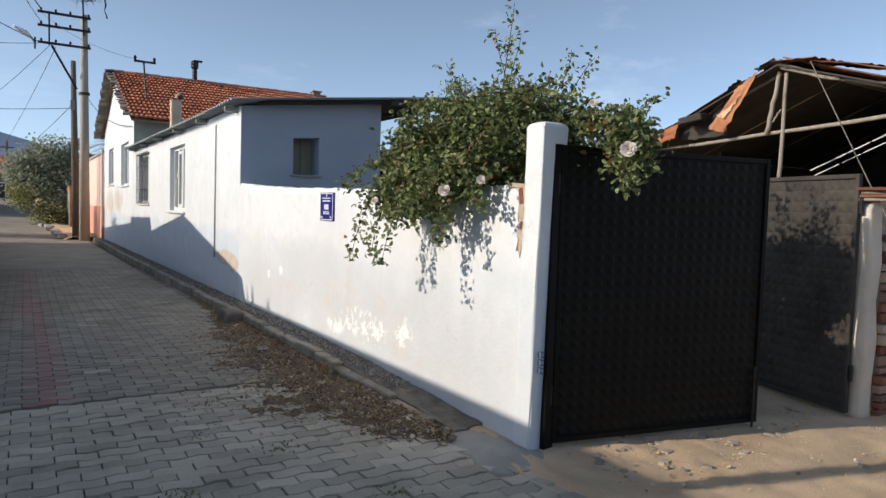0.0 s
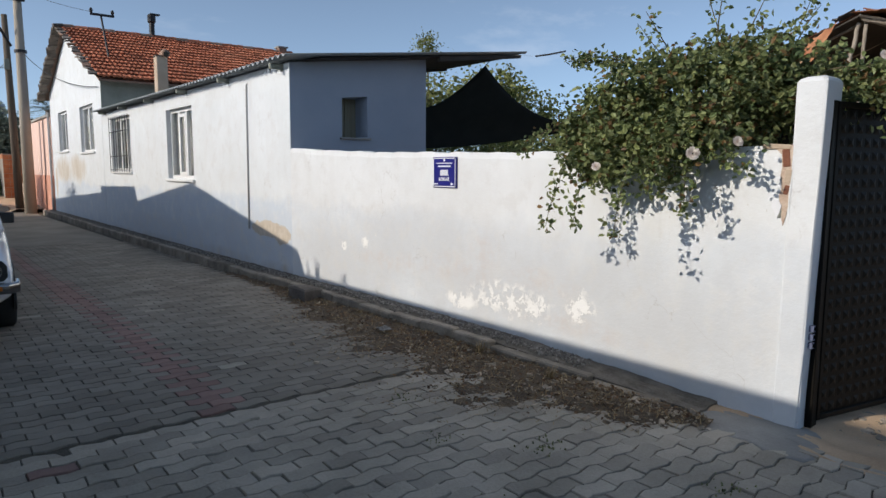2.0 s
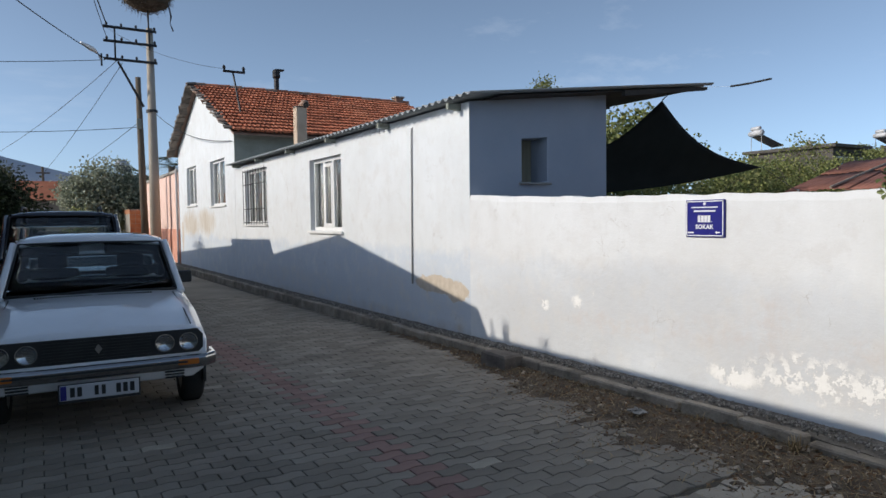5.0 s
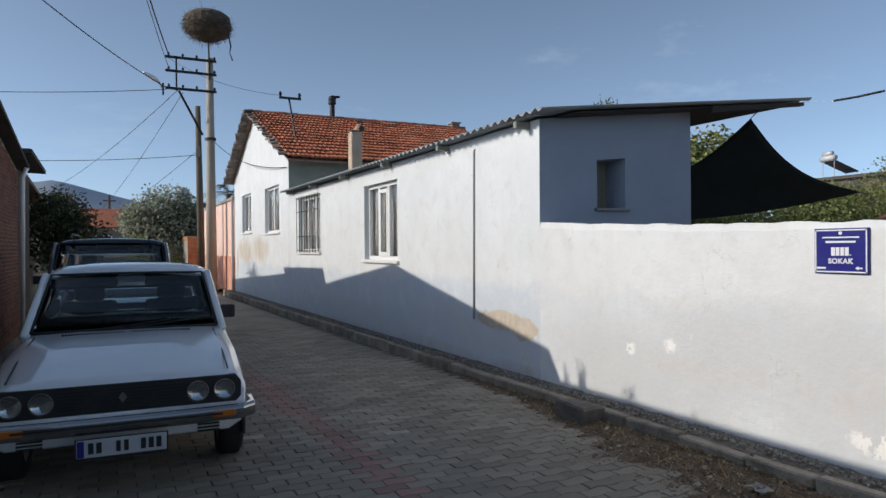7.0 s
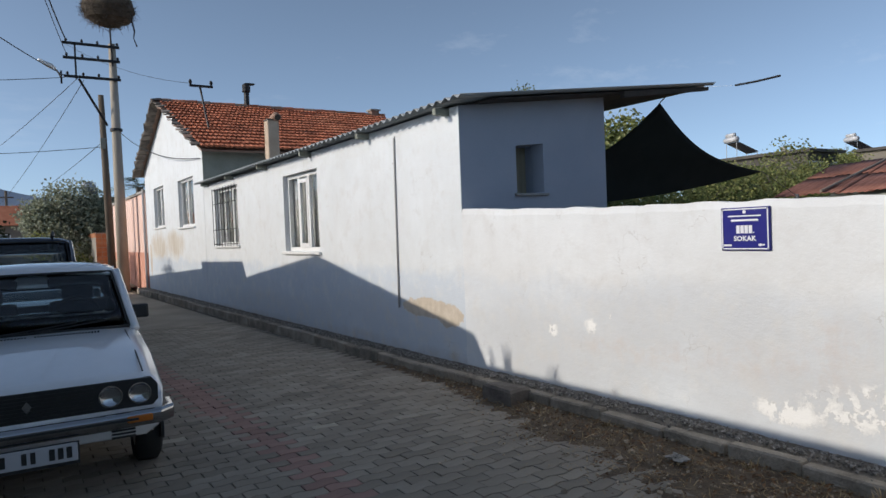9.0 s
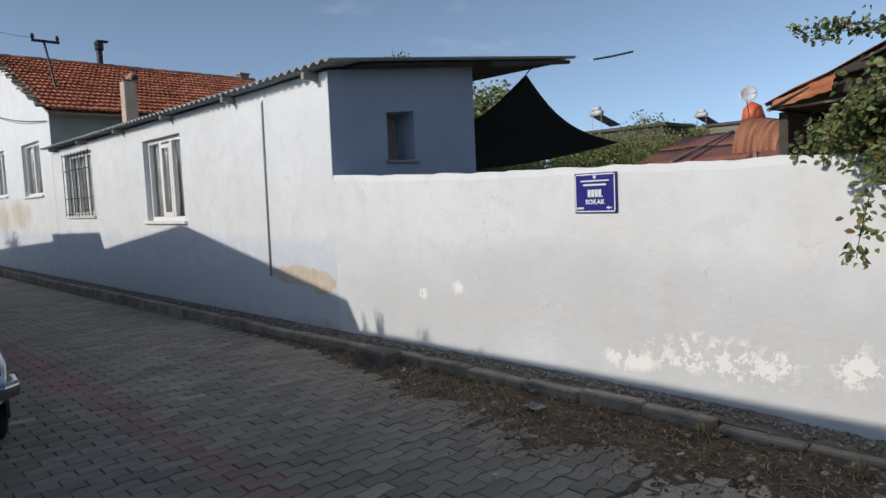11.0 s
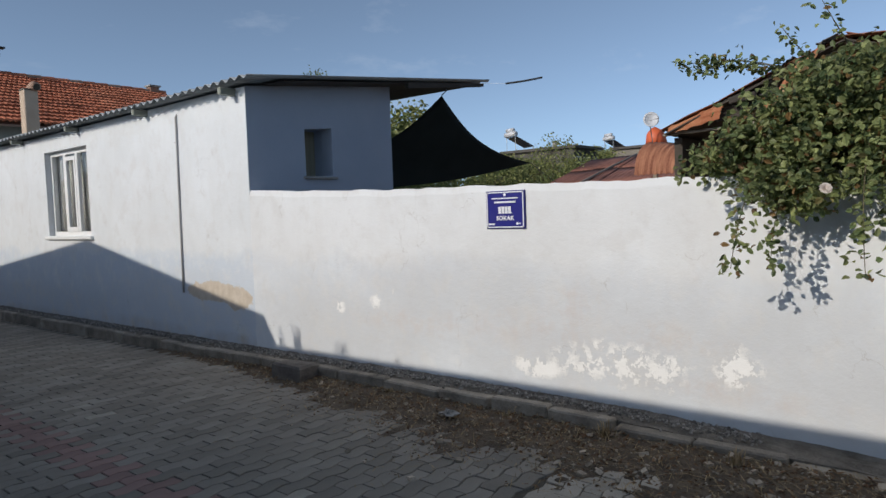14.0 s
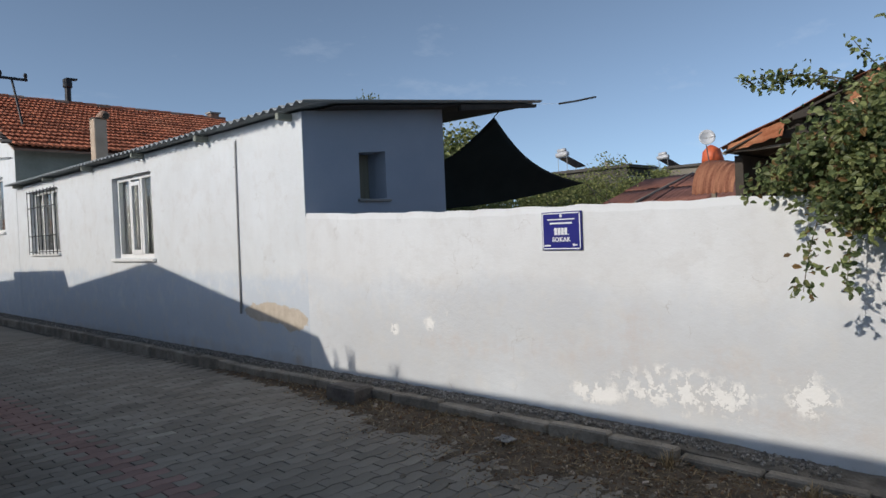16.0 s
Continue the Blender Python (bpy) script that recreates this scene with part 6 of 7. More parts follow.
def saloon(name, label, at, turn, paint_name, length, width, belt, roof_h, hood_z, nose, cowl, ws_top, roof_end, back, details):
    """A car with its nose at y = 0 and its tail along +y, turned about its nose and set on the road."""
    c = thing(name, label, "car", at)
    t = Matrix.Translation(at) @ pose(0, 0, 0, 0, 0, turn)
    hw = width / 2

    def ring(y, w, top, bot, crown):
        half = [(0.0, top + crown), (0.45 * w, top + crown * 0.85), (0.82 * w, top + crown * 0.25), (0.955 * w, top - 0.03), (w, top - 0.10), (w * 1.005, 0.62), (w, 0.45), (0.96 * w, bot + 0.05), (0.86 * w, bot)]
        return [t @ Vector((x, y, z)) for x, z in half] + [t @ Vector((-x, y, z)) for x, z in reversed(half[1:])]

    body = Mesh()
    rings(body, [ring(0.03, hw * 0.93, hood_z - 0.05, 0.37, 0.012), ring(0.06, hw * 0.955, hood_z - 0.015, 0.35, 0.016), ring(0.16, hw * 0.975, hood_z, 0.33, 0.022), ring(nose, hw * 0.99, lerp(hood_z, belt, 0.55), 0.25, 0.03),
                 ring(cowl, hw, belt - 0.02, 0.25, 0.025), ring(cowl + 0.15, hw, belt, 0.25, 0.0), ring(roof_end, hw, belt + 0.01, 0.25, 0.0), ring(length - 0.5, hw * 0.985, belt - 0.02 if back else belt, 0.26, 0.02), ring(length - 0.08, hw * 0.95, belt - 0.06, 0.30, 0.02), ring(length, hw * 0.92, belt - 0.14, 0.36, 0.01)])
    b = part("body", body, paint_name, c, smooth=True)
    tw = hw * (0.82 if back else 0.90)
    bw = hw * (0.925 if back else 0.96)
    rf = Mesh()

    def roof_ring(y, w, z):
        return [t @ Vector((x * w, y, z + dz)) for x, dz in ((0, 0.032), (0.5, 0.026), (0.80, 0.008), (0.96, -0.022), (1.06, -0.07), (1.05, -0.10), (0.96, -0.07), (0, -0.02), (-0.96, -0.07), (-1.05, -0.10), (-1.06, -0.07), (-0.96, -0.022), (-0.80, 0.008), (-0.5, 0.026))]

    rings(rf, [roof_ring(ws_top - 0.05, tw * 0.97, roof_h - 0.06), roof_ring(ws_top + 0.04, tw, roof_h - 0.03), roof_ring(lerp(ws_top, roof_end, 0.5), tw * 1.03, roof_h - 0.01), roof_ring(roof_end - 0.1, tw, roof_h - 0.04), roof_ring(roof_end, tw * 0.97, roof_h - 0.09)])
    part("roof", rf, paint_name, c, smooth=True)
    tail = min(length - 0.1, roof_end + 0.5)

    def pillar(a, bb, w):
        for s in (-1, 1):
            p, q = t @ Vector((a[0] * s, a[1], a[2])), t @ Vector((bb[0] * s, bb[1], bb[2]))
            part("roof_pillar", Mesh().tube([p, p.lerp(q, 0.5), q], [w, w * 0.9, w * 0.85], 6), paint_name, c, smooth=True)

    pillar((bw * 1.0, cowl - 0.02, belt - 0.03), (tw * 1.01, ws_top - 0.045, roof_h - 0.075), 0.040)
    pillar((bw * 1.04, lerp(ws_top, roof_end, 0.45), belt), (tw * 1.0, lerp(ws_top, roof_end, 0.45), roof_h - 0.05), 0.035)
    pillar((bw, tail, belt - 0.02), (tw * 0.95, roof_end - 0.06, roof_h - 0.08), 0.05)

    def pane(name_of, pts, bend=(0, 0, 0)):
        a, bb, cc, d = [Vector(p) for p in pts]
        m = Mesh().grid(lambda u, v: t @ (a.lerp(bb, u).lerp(d.lerp(cc, u), v) + Vector(bend) * math.sin(math.pi * u)), 8, 3, (t.to_3x3() @ Vector((0, 0.006, 0.002))))
        o = part(name_of, m, "car_glass", c, smooth=True)
        o.visible_shadow = False

    pane("windscreen", ((-bw * 0.98, cowl, belt), (bw * 0.98, cowl, belt), (tw * 0.98, ws_top - 0.02, roof_h - 0.075), (-tw * 0.98, ws_top - 0.02, roof_h - 0.075)), (0, -0.05, 0.01))
    pane("rear_window", ((-bw * 0.95, tail, belt), (bw * 0.95, tail, belt), (tw * 0.92, roof_end - 0.04, roof_h - 0.09), (-tw * 0.92, roof_end - 0.04, roof_h - 0.09)))
    for s in (-1, 1):
        pane("side_window", ((s * bw * 1.03, cowl + 0.12, belt + 0.01), (s * bw * 1.03, tail - 0.25, belt + 0.01), (s * tw, roof_end - 0.1, roof_h - 0.075), (s * tw, ws_top + 0.05, roof_h - 0.07)))
    seal = Mesh()
    loop = [(-bw * 0.945, cowl - 0.012, belt - 0.004), (bw * 0.945, cowl - 0.012, belt - 0.004), (tw * 0.945, ws_top - 0.035, roof_h - 0.075), (-tw * 0.945, ws_top - 0.035, roof_h - 0.075)]
    for k in range(4):
        p, q = Vector(loop[k]), Vector(loop[(k + 1) % 4])
        seal.tube([t @ (p.lerp(q, i / 6) + Vector((0, -0.05, 0.01)) * (math.sin(math.pi * i / 6) if k % 2 == 0 else 0)) for i in range(7)], 0.012, 6)
    part("windscreen_seal", seal, "black_plastic", c, smooth=True)
    part("dashboard", Mesh().box((-bw * 0.95, cowl + 0.05, belt - 0.12), (bw * 0.95, cowl + 0.42, belt + 0.03), t), "black_plastic", c, bevel=0.03, segments=2)
    wheel = Mesh()
    ctr = Vector((0.34, cowl + 0.62, belt + 0.05))
    wheel.tube([t @ (ctr + Vector((0.19 * math.cos(a), 0.08 * math.sin(a), 0.17 * math.sin(a)))) for a in (2 * math.pi * i / 20 for i in range(21))], 0.013, 6, False)
    part("steering_wheel", wheel, "black_plastic", c, smooth=True)
    for s in (-1, 1):
        seat = part("seat", Mesh().box((s * 0.36 - 0.24, cowl + 0.95, 0.35), (s * 0.36 + 0.24, cowl + 1.12, belt + 0.17), t), "seat", c, bevel=0.05, segments=2)
        part("headrest", Mesh().box((s * 0.36 - 0.13, cowl + 0.99, belt + 0.17), (s * 0.36 + 0.13, cowl + 1.09, belt + 0.33), t), "seat", seat, bevel=0.035, segments=2)
    part("rear_seat", Mesh().box((-bw * 0.9, roof_end - 0.15, 0.35), (bw * 0.9, roof_end + 0.05, belt + 0.08), t), "seat", c, bevel=0.05)
    part("rear_view_mirror", Mesh().box((-0.12, ws_top + 0.02, roof_h - 0.18), (0.12, ws_top + 0.045, roof_h - 0.11), t), "black_plastic", c, bevel=0.012)
    for s in (1,) if back else (-1, 1):
        part("door_mirror", Mesh().box((s * (bw - 0.01) - 0.0, cowl + 0.32, belt + 0.02), (s * (bw + 0.15), cowl + 0.40, belt + 0.14), t) if s > 0 else Mesh().box((-(bw + 0.21), cowl + 0.32, belt + 0.02), (-(bw + 0.04), cowl + 0.40, belt + 0.14), t), "black_plastic", c, bevel=0.02, segments=2)
    for s in (-1, 1):
        wiper = [t @ Vector((s * 0.10 - 0.12, cowl - 0.075, belt + 0.012)), t @ Vector((s * 0.10 + 0.18, cowl - 0.04, belt + 0.035)), t @ Vector((s * 0.10 + 0.42, cowl + 0.0, belt + 0.06))]
        part("wiper", Mesh().tube(wiper, 0.008, 5), "black_plastic", c)
    for y in (0.72, length - 0.95):
        for s in (-1, 1):
            # black half disc on the uncut body, in place of the shaded wheel well
            arch = [t @ Vector((s * (hw + 0.006), y + 0.335 * math.cos(a), 0.30 + 0.335 * math.sin(a))) for a in (math.pi * i / 12 for i in range(-1, 14))]
            part("dark_arch_disc", Mesh().slab(arch, t.to_3x3() @ Vector((-s * 0.02, 0, 0))), "black_plastic", c)
            x = s * (hw - 0.085)
            tyre = Mesh()
            prof = [(-0.085, 0.19), (-0.09, 0.26), (-0.065, 0.297), (0.065, 0.297), (0.09, 0.26), (0.085, 0.19)]
            tyre.add([t @ Vector((x + dx, y + r * math.cos(a), 0.297 + r * math.sin(a))) for a in (2 * math.pi * i / 24 for i in range(24)) for dx, r in prof],
                     [(i * 6 + j, i * 6 + j + 1, ((i + 1) % 24) * 6 + j + 1, ((i + 1) % 24) * 6 + j) for i in range(24) for j in range(5)])
            w = part("wheel", Mesh().tube([t @ Vector((x - 0.08, y, 0.297)), t @ Vector((x + 0.08, y, 0.297))], 0.19, 20), "steel", c)
            part("tyre", tyre, "rubber", w, smooth=True)
    details(c, t, hw, b)
    return c


def toros_front(c, t, hw, b):
    y = 0.025
    gr = [Vector((x, y, z)) for x, z in ((-0.70, 0.545), (0.70, 0.545), (0.735, 0.58), (0.735, 0.68), (0.70, 0.725), (-0.70, 0.725), (-0.735, 0.68), (-0.735, 0.58))]
    g = part("grille", Mesh().slab([t @ p for p in gr], t.to_3x3() @ Vector((0, 0.05, 0))), "black_plastic", c, "black plastic grille")
    for k in range(7):
        z = 0.562 + 0.022 * k
        part("slat", Mesh().box((-0.36, y - 0.008, z), (0.36, y + 0.004, z + 0.008), t), "black_plastic", g)
    part("emblem", Mesh().slab([t @ Vector((x, y - 0.012, z)) for x, z in ((0, 0.60), (0.026, 0.638), (0, 0.676), (-0.026, 0.638))], t.to_3x3() @ Vector((0, 0.008, 0))), "chrome", g, "plain chrome lozenge")
    for x in (-0.625, -0.455, 0.455, 0.625):
        lamp = part("headlamp", Mesh().tube([t @ Vector((x, y - 0.014, 0.635)), t @ Vector((x, y + 0.03, 0.635))], [0.070, 0.070], 24), "chrome", c, "round headlamp")
        part("lens", Mesh().tube([t @ Vector((x, y - 0.034, 0.635)), t @ Vector((x, y - 0.026, 0.635)), t @ Vector((x, y - 0.016, 0.635))], [0.03, 0.055, 0.064], 24), "lamp_glass", lamp, smooth=True)
    bump_pts = [(-0.80, 0.22), (-0.795, 0.02), (-0.74, -0.06), (-0.35, -0.085), (0.35, -0.085), (0.74, -0.06), (0.795, 0.02), (0.80, 0.22)]
    prof = [(-0.002, 0.440), (-0.012, 0.452), (-0.022, 0.474), (-0.032, 0.484), (-0.032, 0.520), (-0.012, 0.540), (0.02, 0.540), (0.02, 0.440)]
    bm = Mesh()
    n = len(prof)
    for x, yy in bump_pts:
        bm.v += [tuple(t @ Vector((x + (0.03 if x > 0.7 else -0.03 if x < -0.7 else 0) * (d < 0) * (yy > 0), yy + d, z))) for d, z in prof]
    bm.f += [(i * n + j, (i + 1) * n + j, (i + 1) * n + (j + 1) % n, i * n + (j + 1) % n) for i in range(len(bump_pts) - 1) for j in range(n)] + [tuple(range(n)), tuple(range((len(bump_pts) - 1) * n + n - 1, (len(bump_pts) - 1) * n - 1, -1))]
    bump_ob = part("bumper", bm, "chrome", c, "dented chrome front bumper", smooth=False, bevel=0.006)
    part("rub_strip", Mesh().box((-0.6, -0.122, 0.492), (0.6, -0.110, 0.506), t), "black_plastic", bump_ob)
    for s in (-1, 1):
        part("indicator", Mesh().box((s * 0.61 - 0.075, -0.112, 0.475), (s * 0.61 + 0.075, -0.07, 0.517), t), "amber", c, "amber indicator lens", bevel=0.006)
        for k in range(3):
            part("vent_slot", Mesh().box((s * 0.52 - 0.07, 0.012, 0.36 + 0.022 * k), (s * 0.52 + 0.07, 0.03, 0.37 + 0.022 * k), t), "black_plastic", c)
    pl = part("number_plate", Mesh().box((-0.255, -0.125, 0.310), (0.255, -0.112, 0.420), t), "plate_shaded", c, "white number plate with dark bars", bevel=0.004)
    part("plate_frame", Mesh().box((-0.265, -0.120, 0.290), (0.265, -0.108, 0.425), t), "black_plastic", pl)
    part("plate_band", Mesh().box((-0.25, -0.1285, 0.315), (-0.212, -0.124, 0.415), t), "sign_blue", pl)
    for x0, x1 in ((-0.190, -0.160), (-0.145, -0.115), (-0.035, -0.009), (0.010, 0.036), (0.105, 0.135), (0.150, 0.180), (0.195, 0.225)):
        part("bar", Mesh().box((x0, -0.1285, 0.333), (x1, -0.124, 0.400), t), "black_plastic", pl)
    for i in range(44):
        x = -0.46 + 0.0214 * i
        if abs(x) < 0.03:
            continue
        part("cowl_slot", Mesh().box((x - 0.006, 1.215, 0.893), (x + 0.006, 1.255, 0.926), t), "black_plastic", b)
    for s in (-1, 1):
        part("bonnet_gap", Mesh().tube([t @ Vector((s * 0.655, 0.10, 0.762)), t @ Vector((s * 0.66, 0.5, 0.822)), t @ Vector((s * 0.655, 1.26, 0.908))], 0.006, 5), "black_plastic", b)


saloon("white_saloon", "old white saloon car with a black grille and chrome bumper", (-4.13, 5.42, -0.035), -3.0, "car_white", 4.35, 1.60, 0.93, 1.44, 0.745, 0.65, 1.40, 2.02, 3.25, True, toros_front)


def van_front(c, t, hw, b):
    for s in (-1, 1):
        part("headlamp", Mesh().box((s * 0.62 - 0.14, -0.01, 0.72), (s * 0.62 + 0.14, 0.1, 0.86), t), "lamp_glass", c, bevel=0.02)
        part("roof_rail", Mesh().tube([t @ Vector((s * 0.55, 1.75, 1.80)), t @ Vector((s * 0.55, 1.95, 1.87)), t @ Vector((s * 0.55, 3.1, 1.87)), t @ Vector((s * 0.55, 3.3, 1.80))], 0.018, 6), "black_plastic", c)
    part("bumper", Mesh().box((-hw * 0.96, -0.06, 0.35), (hw * 0.96, 0.08, 0.6), t), "black_plastic", c, bevel=0.04, segments=2)
    part("grille", Mesh().box((-0.4, -0.02, 0.66), (0.4, 0.06, 0.8), t), "black_plastic", c, bevel=0.01)


saloon("dark_van", "dark blue estate van with roof rails parked behind the white saloon", (-4.2, 10.4, -0.08), -2.0, "car_dark", 4.2, 1.68, 1.12, 1.80, 0.95, 0.6, 1.15, 1.95, 3.9, False, van_front)

far_car = saloon("white_saloon", "small white car parked far up the street", (-3.95, 60, ground_z(60)), 2.0, "car_white", 4.1, 1.62, 0.92, 1.42, 0.75, 0.65, 1.30, 1.95, 3.2, True, lambda c, t, hw, b: part("grille", Mesh().box((-0.6, -0.01, 0.5), (0.6, 0.05, 0.68), t), "black_plastic", c, bevel=0.01))

# ---- brick courses on the house across the street ----
rngc = random.Random(31)
brick_one = Mesh().box((-0.012, -0.092, 0), (0.0, 0.092, 0.058))
brick_mesh = brick_one.data("brick", "brick")
rest, laid = Mesh(), 0
for j in range(52):
    z = -0.15 + 0.07 * j
    for i in range(40):
        y = 8.55 + 0.2 * i + (0.1 if j % 2 else 0.0)
        if y > 16.38 or z > along(AG, y) - 0.08:
            continue
        t = pose(2.712, y - 12.4 + rngc.uniform(-0.004, 0.004), z + 0.1)
        if y > 14.1 and laid < 300 and j > 8:
            laid += 1
            o = new("brick", brick_mesh)
            o.parent, o.matrix_local = brick_house, t
        else:
            t = Matrix.Translation((-8.5, 12.4, -0.1)) @ t
            rest.add([t @ Vector(p) for p in brick_one.v], brick_one.f)
part("brickwork", rest, "brick", brick_house, kind="stuff")
downpipe = thing("downpipe", "white plastic downpipe at the brick house's corner", "pipe", (-5.7, 16.35, 0))
part("pipe", Mesh().tube([(-5.62, 16.35, 3.2), (-5.70, 16.35, 3.0), (-5.72, 16.35, -0.12)], 0.045, 8), "white_frame", downpipe, smooth=True)

# ---- pole, stork nest, wires ----
PX, PY = -0.56, 28.0
pole = thing("utility_pole", "tall round concrete utility pole with three steel crossarms", "utility pole", (PX, PY, ground_z(28)))
part("shaft", Mesh().tube([(PX, PY, -0.4), (PX, PY, 4), (PX, PY, 8.95)], [0.21, 0.175, 0.12], 14), "pole_concrete", pole, smooth=True)
part("mast", Mesh().tube([(PX - 0.03, PY - 0.14, 8.1), (PX - 0.06, PY - 0.12, 9.75)], 0.032, 8), "iron", pole)
for z in (8.80, 8.28, 7.62):
    arm = part("crossarm", Mesh().box((PX - 1.62, PY - 0.20, z - 0.045), (PX + 0.22, PY - 0.13, z + 0.045)), "iron", pole)
    for x in (-1.5, -1.0, -0.5, 0.15):
        part("insulator", Mesh().tube([(PX + x, PY - 0.165, z + 0.04), (PX + x, PY - 0.165, z + 0.10), (PX + x, PY - 0.165, z + 0.16)], [0.02, 0.05, 0.03], 8), "iron", arm)
part("hanger", Mesh().box((PX - 1.26, PY - 0.19, 7.55), (PX - 1.20, PY - 0.14, 8.85)), "iron", pole)
part("brace", Mesh().tube([(PX - 1.15, PY - 0.16, 7.55), (PX - 0.25, PY + 0.3, 6.0)], 0.045, 7), "iron", pole)
lampm = part("street_lamp", Mesh().tube([(PX - 1.7, PY - 0.3, 7.5), (PX - 1.85, PY - 0.5, 7.72), (PX - 1.95, PY - 0.6, 7.75)], 0.03, 7), "steel", pole, "grey street lamp head on an arm")
part("lamp_head", Mesh().tube([(PX - 1.9, PY - 0.6, 7.73), (PX - 2.05, PY - 0.7, 7.80), (PX - 2.4, PY - 0.95, 7.92)], [0.06, 0.10, 0.05], 8), "white_frame", lampm, smooth=True)
part("lamp_plate", Mesh().box((PX - 1.74, PY - 0.35, 7.3), (PX - 1.68, PY - 0.3, 7.75)), "iron", lampm)
part("clamp", Mesh().tube([(PX, PY, 5.75), (PX, PY, 5.85)], 0.21, 14), "iron", pole)
old_pole = thing("wooden_pole", "older dark wooden pole leaning beside the concrete one", "utility pole", (-0.82, 29, -0.2))
part("shaft", Mesh().tube([(-0.80, 29, -0.4), (-0.86, 29, 4), (-0.90, 29, 7.25)], [0.15, 0.13, 0.10], 10), "old_wood", old_pole, smooth=True)
part("meter_box", Mesh().box((-1.02, 28.75, 5.2), (-0.85, 28.9, 5.6)), "grey_plaster", old_pole, bevel=0.01)
M["twig"] = mat("dry_twig", (0.07, 0.055, 0.042), (0.15, 0.12, 0.09), 5, 40, 0.95, relief=0, vary=0.4)
nest = thing("stork_nest", "large shaggy stork nest of dry twigs on the pole's top", "nest", (PX - 0.08, PY - 0.12, 9.6))
core, tw = Mesh(), Mesh()
NC = Vector((PX - 0.08, PY - 0.12, 10.15))
rings(core, [[NC + Vector((r * math.cos(a) * (1 + wob(a * 2, z, 2, 0.12)), r * math.sin(a), z)) for a in (2 * math.pi * k / 16 for k in range(16))] for z, r in ((-0.55, 0.35), (-0.35, 0.72), (0.0, 0.86), (0.35, 0.82), (0.5, 0.6), (0.45, 0.3))])
part("nest_core", core, "twig", nest)
rn = random.Random(5)
for _ in range(1500):
    a, z = rn.uniform(0, 6.283), rn.gauss(0.0, 0.3)
    r = 0.86 * math.sqrt(max(0.15, 1 - (z / 0.62) ** 2)) * rn.uniform(0.9, 1.05)
    p = NC + Vector((r * math.cos(a), r * math.sin(a), max(-0.62, min(0.55, z))))
    d = (Vector((-math.sin(a), math.cos(a), 0)) * rn.uniform(-1, 1) + Vector((math.cos(a), math.sin(a), 0)) * rn.uniform(-0.3, 0.55) + Vector((0, 0, rn.gauss(-0.1, 0.35)))).normalized() * rn.uniform(0.12, 0.4)
    s = d.cross(Vector((0.3, 0.2, 1))).normalized() * 0.009
    u = d.cross(s).normalized() * 0.009
    tw.add([p + s, p - s * 0.5 + u, p - s * 0.5 - u, p + d], [(0, 1, 3), (1, 2, 3), (2, 0, 3)])
part("twigs", tw, "twig", nest, kind="stuff")
part("hanging_rag", Mesh().tube([NC + Vector((0.75, -0.1, -0.2)), NC + Vector((0.84, -0.1, -0.7)), NC + Vector((0.80, -0.1, -0.95)), NC + Vector((0.9, -0.1, -1.25))], [0.02, 0.035, 0.015, 0.03], 5), "iron", nest)


def wire(a, b, sag, r=0.012, label="dark overhead cable sagging across the sky"):
    a, b = Vector(a), Vector(b)
    pts = [a.lerp(b, i / 20) - Vector((0, 0, sag * 4 * (i / 20) * (1 - i / 20))) for i in range(21)]
    single("cable", Mesh().tube(pts, r, 5), "iron", label, "cable", tuple(a), group="overhead cables")


wire((PX - 1.6, PY - 0.2, 7.62), (-9.5, 9.5, 8.6), 0.5, 0.016)
wire((PX - 1.5, PY - 0.17, 8.9), (-4.6, 12.0, 9.5), 0.35, 0.022)
wire((PX - 1.5, PY - 0.17, 8.4), (-4.7, 11.0, 9.3), 0.35, 0.012)
wire((PX - 1.6, PY - 0.2, 7.55), (-14.0, 27.0, 6.6), 0.25)
wire((PX - 1.2, PY - 0.2, 7.55), (-9.5, 60.0, 5.4), 0.6)
wire((-0.9, 29, 5.3), (-14, 33, 5.4), 0.35)
wire((PX - 1.0, PY - 0.2, 7.5), (-5.5, 75.0, 4.6), 0.5)
wire((-0.9, 29, 5.5), (-3.95, 70, 5.0), 0.3)
wire((PX, PY - 0.2, 5.8), (-0.03, 18.05, 3.65), 0.35, 0.012, "dark service cable running from the pole to the house")
wire((PX - 1.5, PY, 8.8), (0.3, 20.0, 5.95), 0.25, 0.006, "thin service wire to the roof mast")


# ---- pink house and brick wall further along ----
pink = thing("pink_house", "pink painted house with a salmon plinth beyond the gable", "house", (0, 26.1, 0))
part("wall", Mesh().box((-0.01, 26.1, 1.25), (4, 34.5, 3.35)), "pink_wall", pink)
part("plinth", Mesh().box((-0.035, 26.1, -0.4), (4, 34.5, 1.248)), "salmon", pink)
part("coping", Mesh().box((-0.07, 26.1, 3.35), (4, 34.6, 3.45)), "concrete", pink, bevel=0.01)
part("downpipe", Mesh().tube([(-0.06, 26.2, 3.5), (-0.06, 26.2, -0.1)], 0.04, 8), "pipe", pink)
orange = thing("wall_brick", "orange hollow brick wall at the olive tree", "wall", (-0.5, 34.5, -0.2), kind="structure")
part("core", Mesh().box((-0.75, 34.6, -0.4), (0.2, 38, 2.15)), "mortar", orange)
for j in range(11):
    for i in range(4):
        part("brick", Mesh().box((-0.76 + 0.245 * i, 34.585, -0.2 + 0.21 * j), (-0.53 + 0.245 * i, 34.6, -0.005 + 0.21 * j)), "rust_bright", orange)
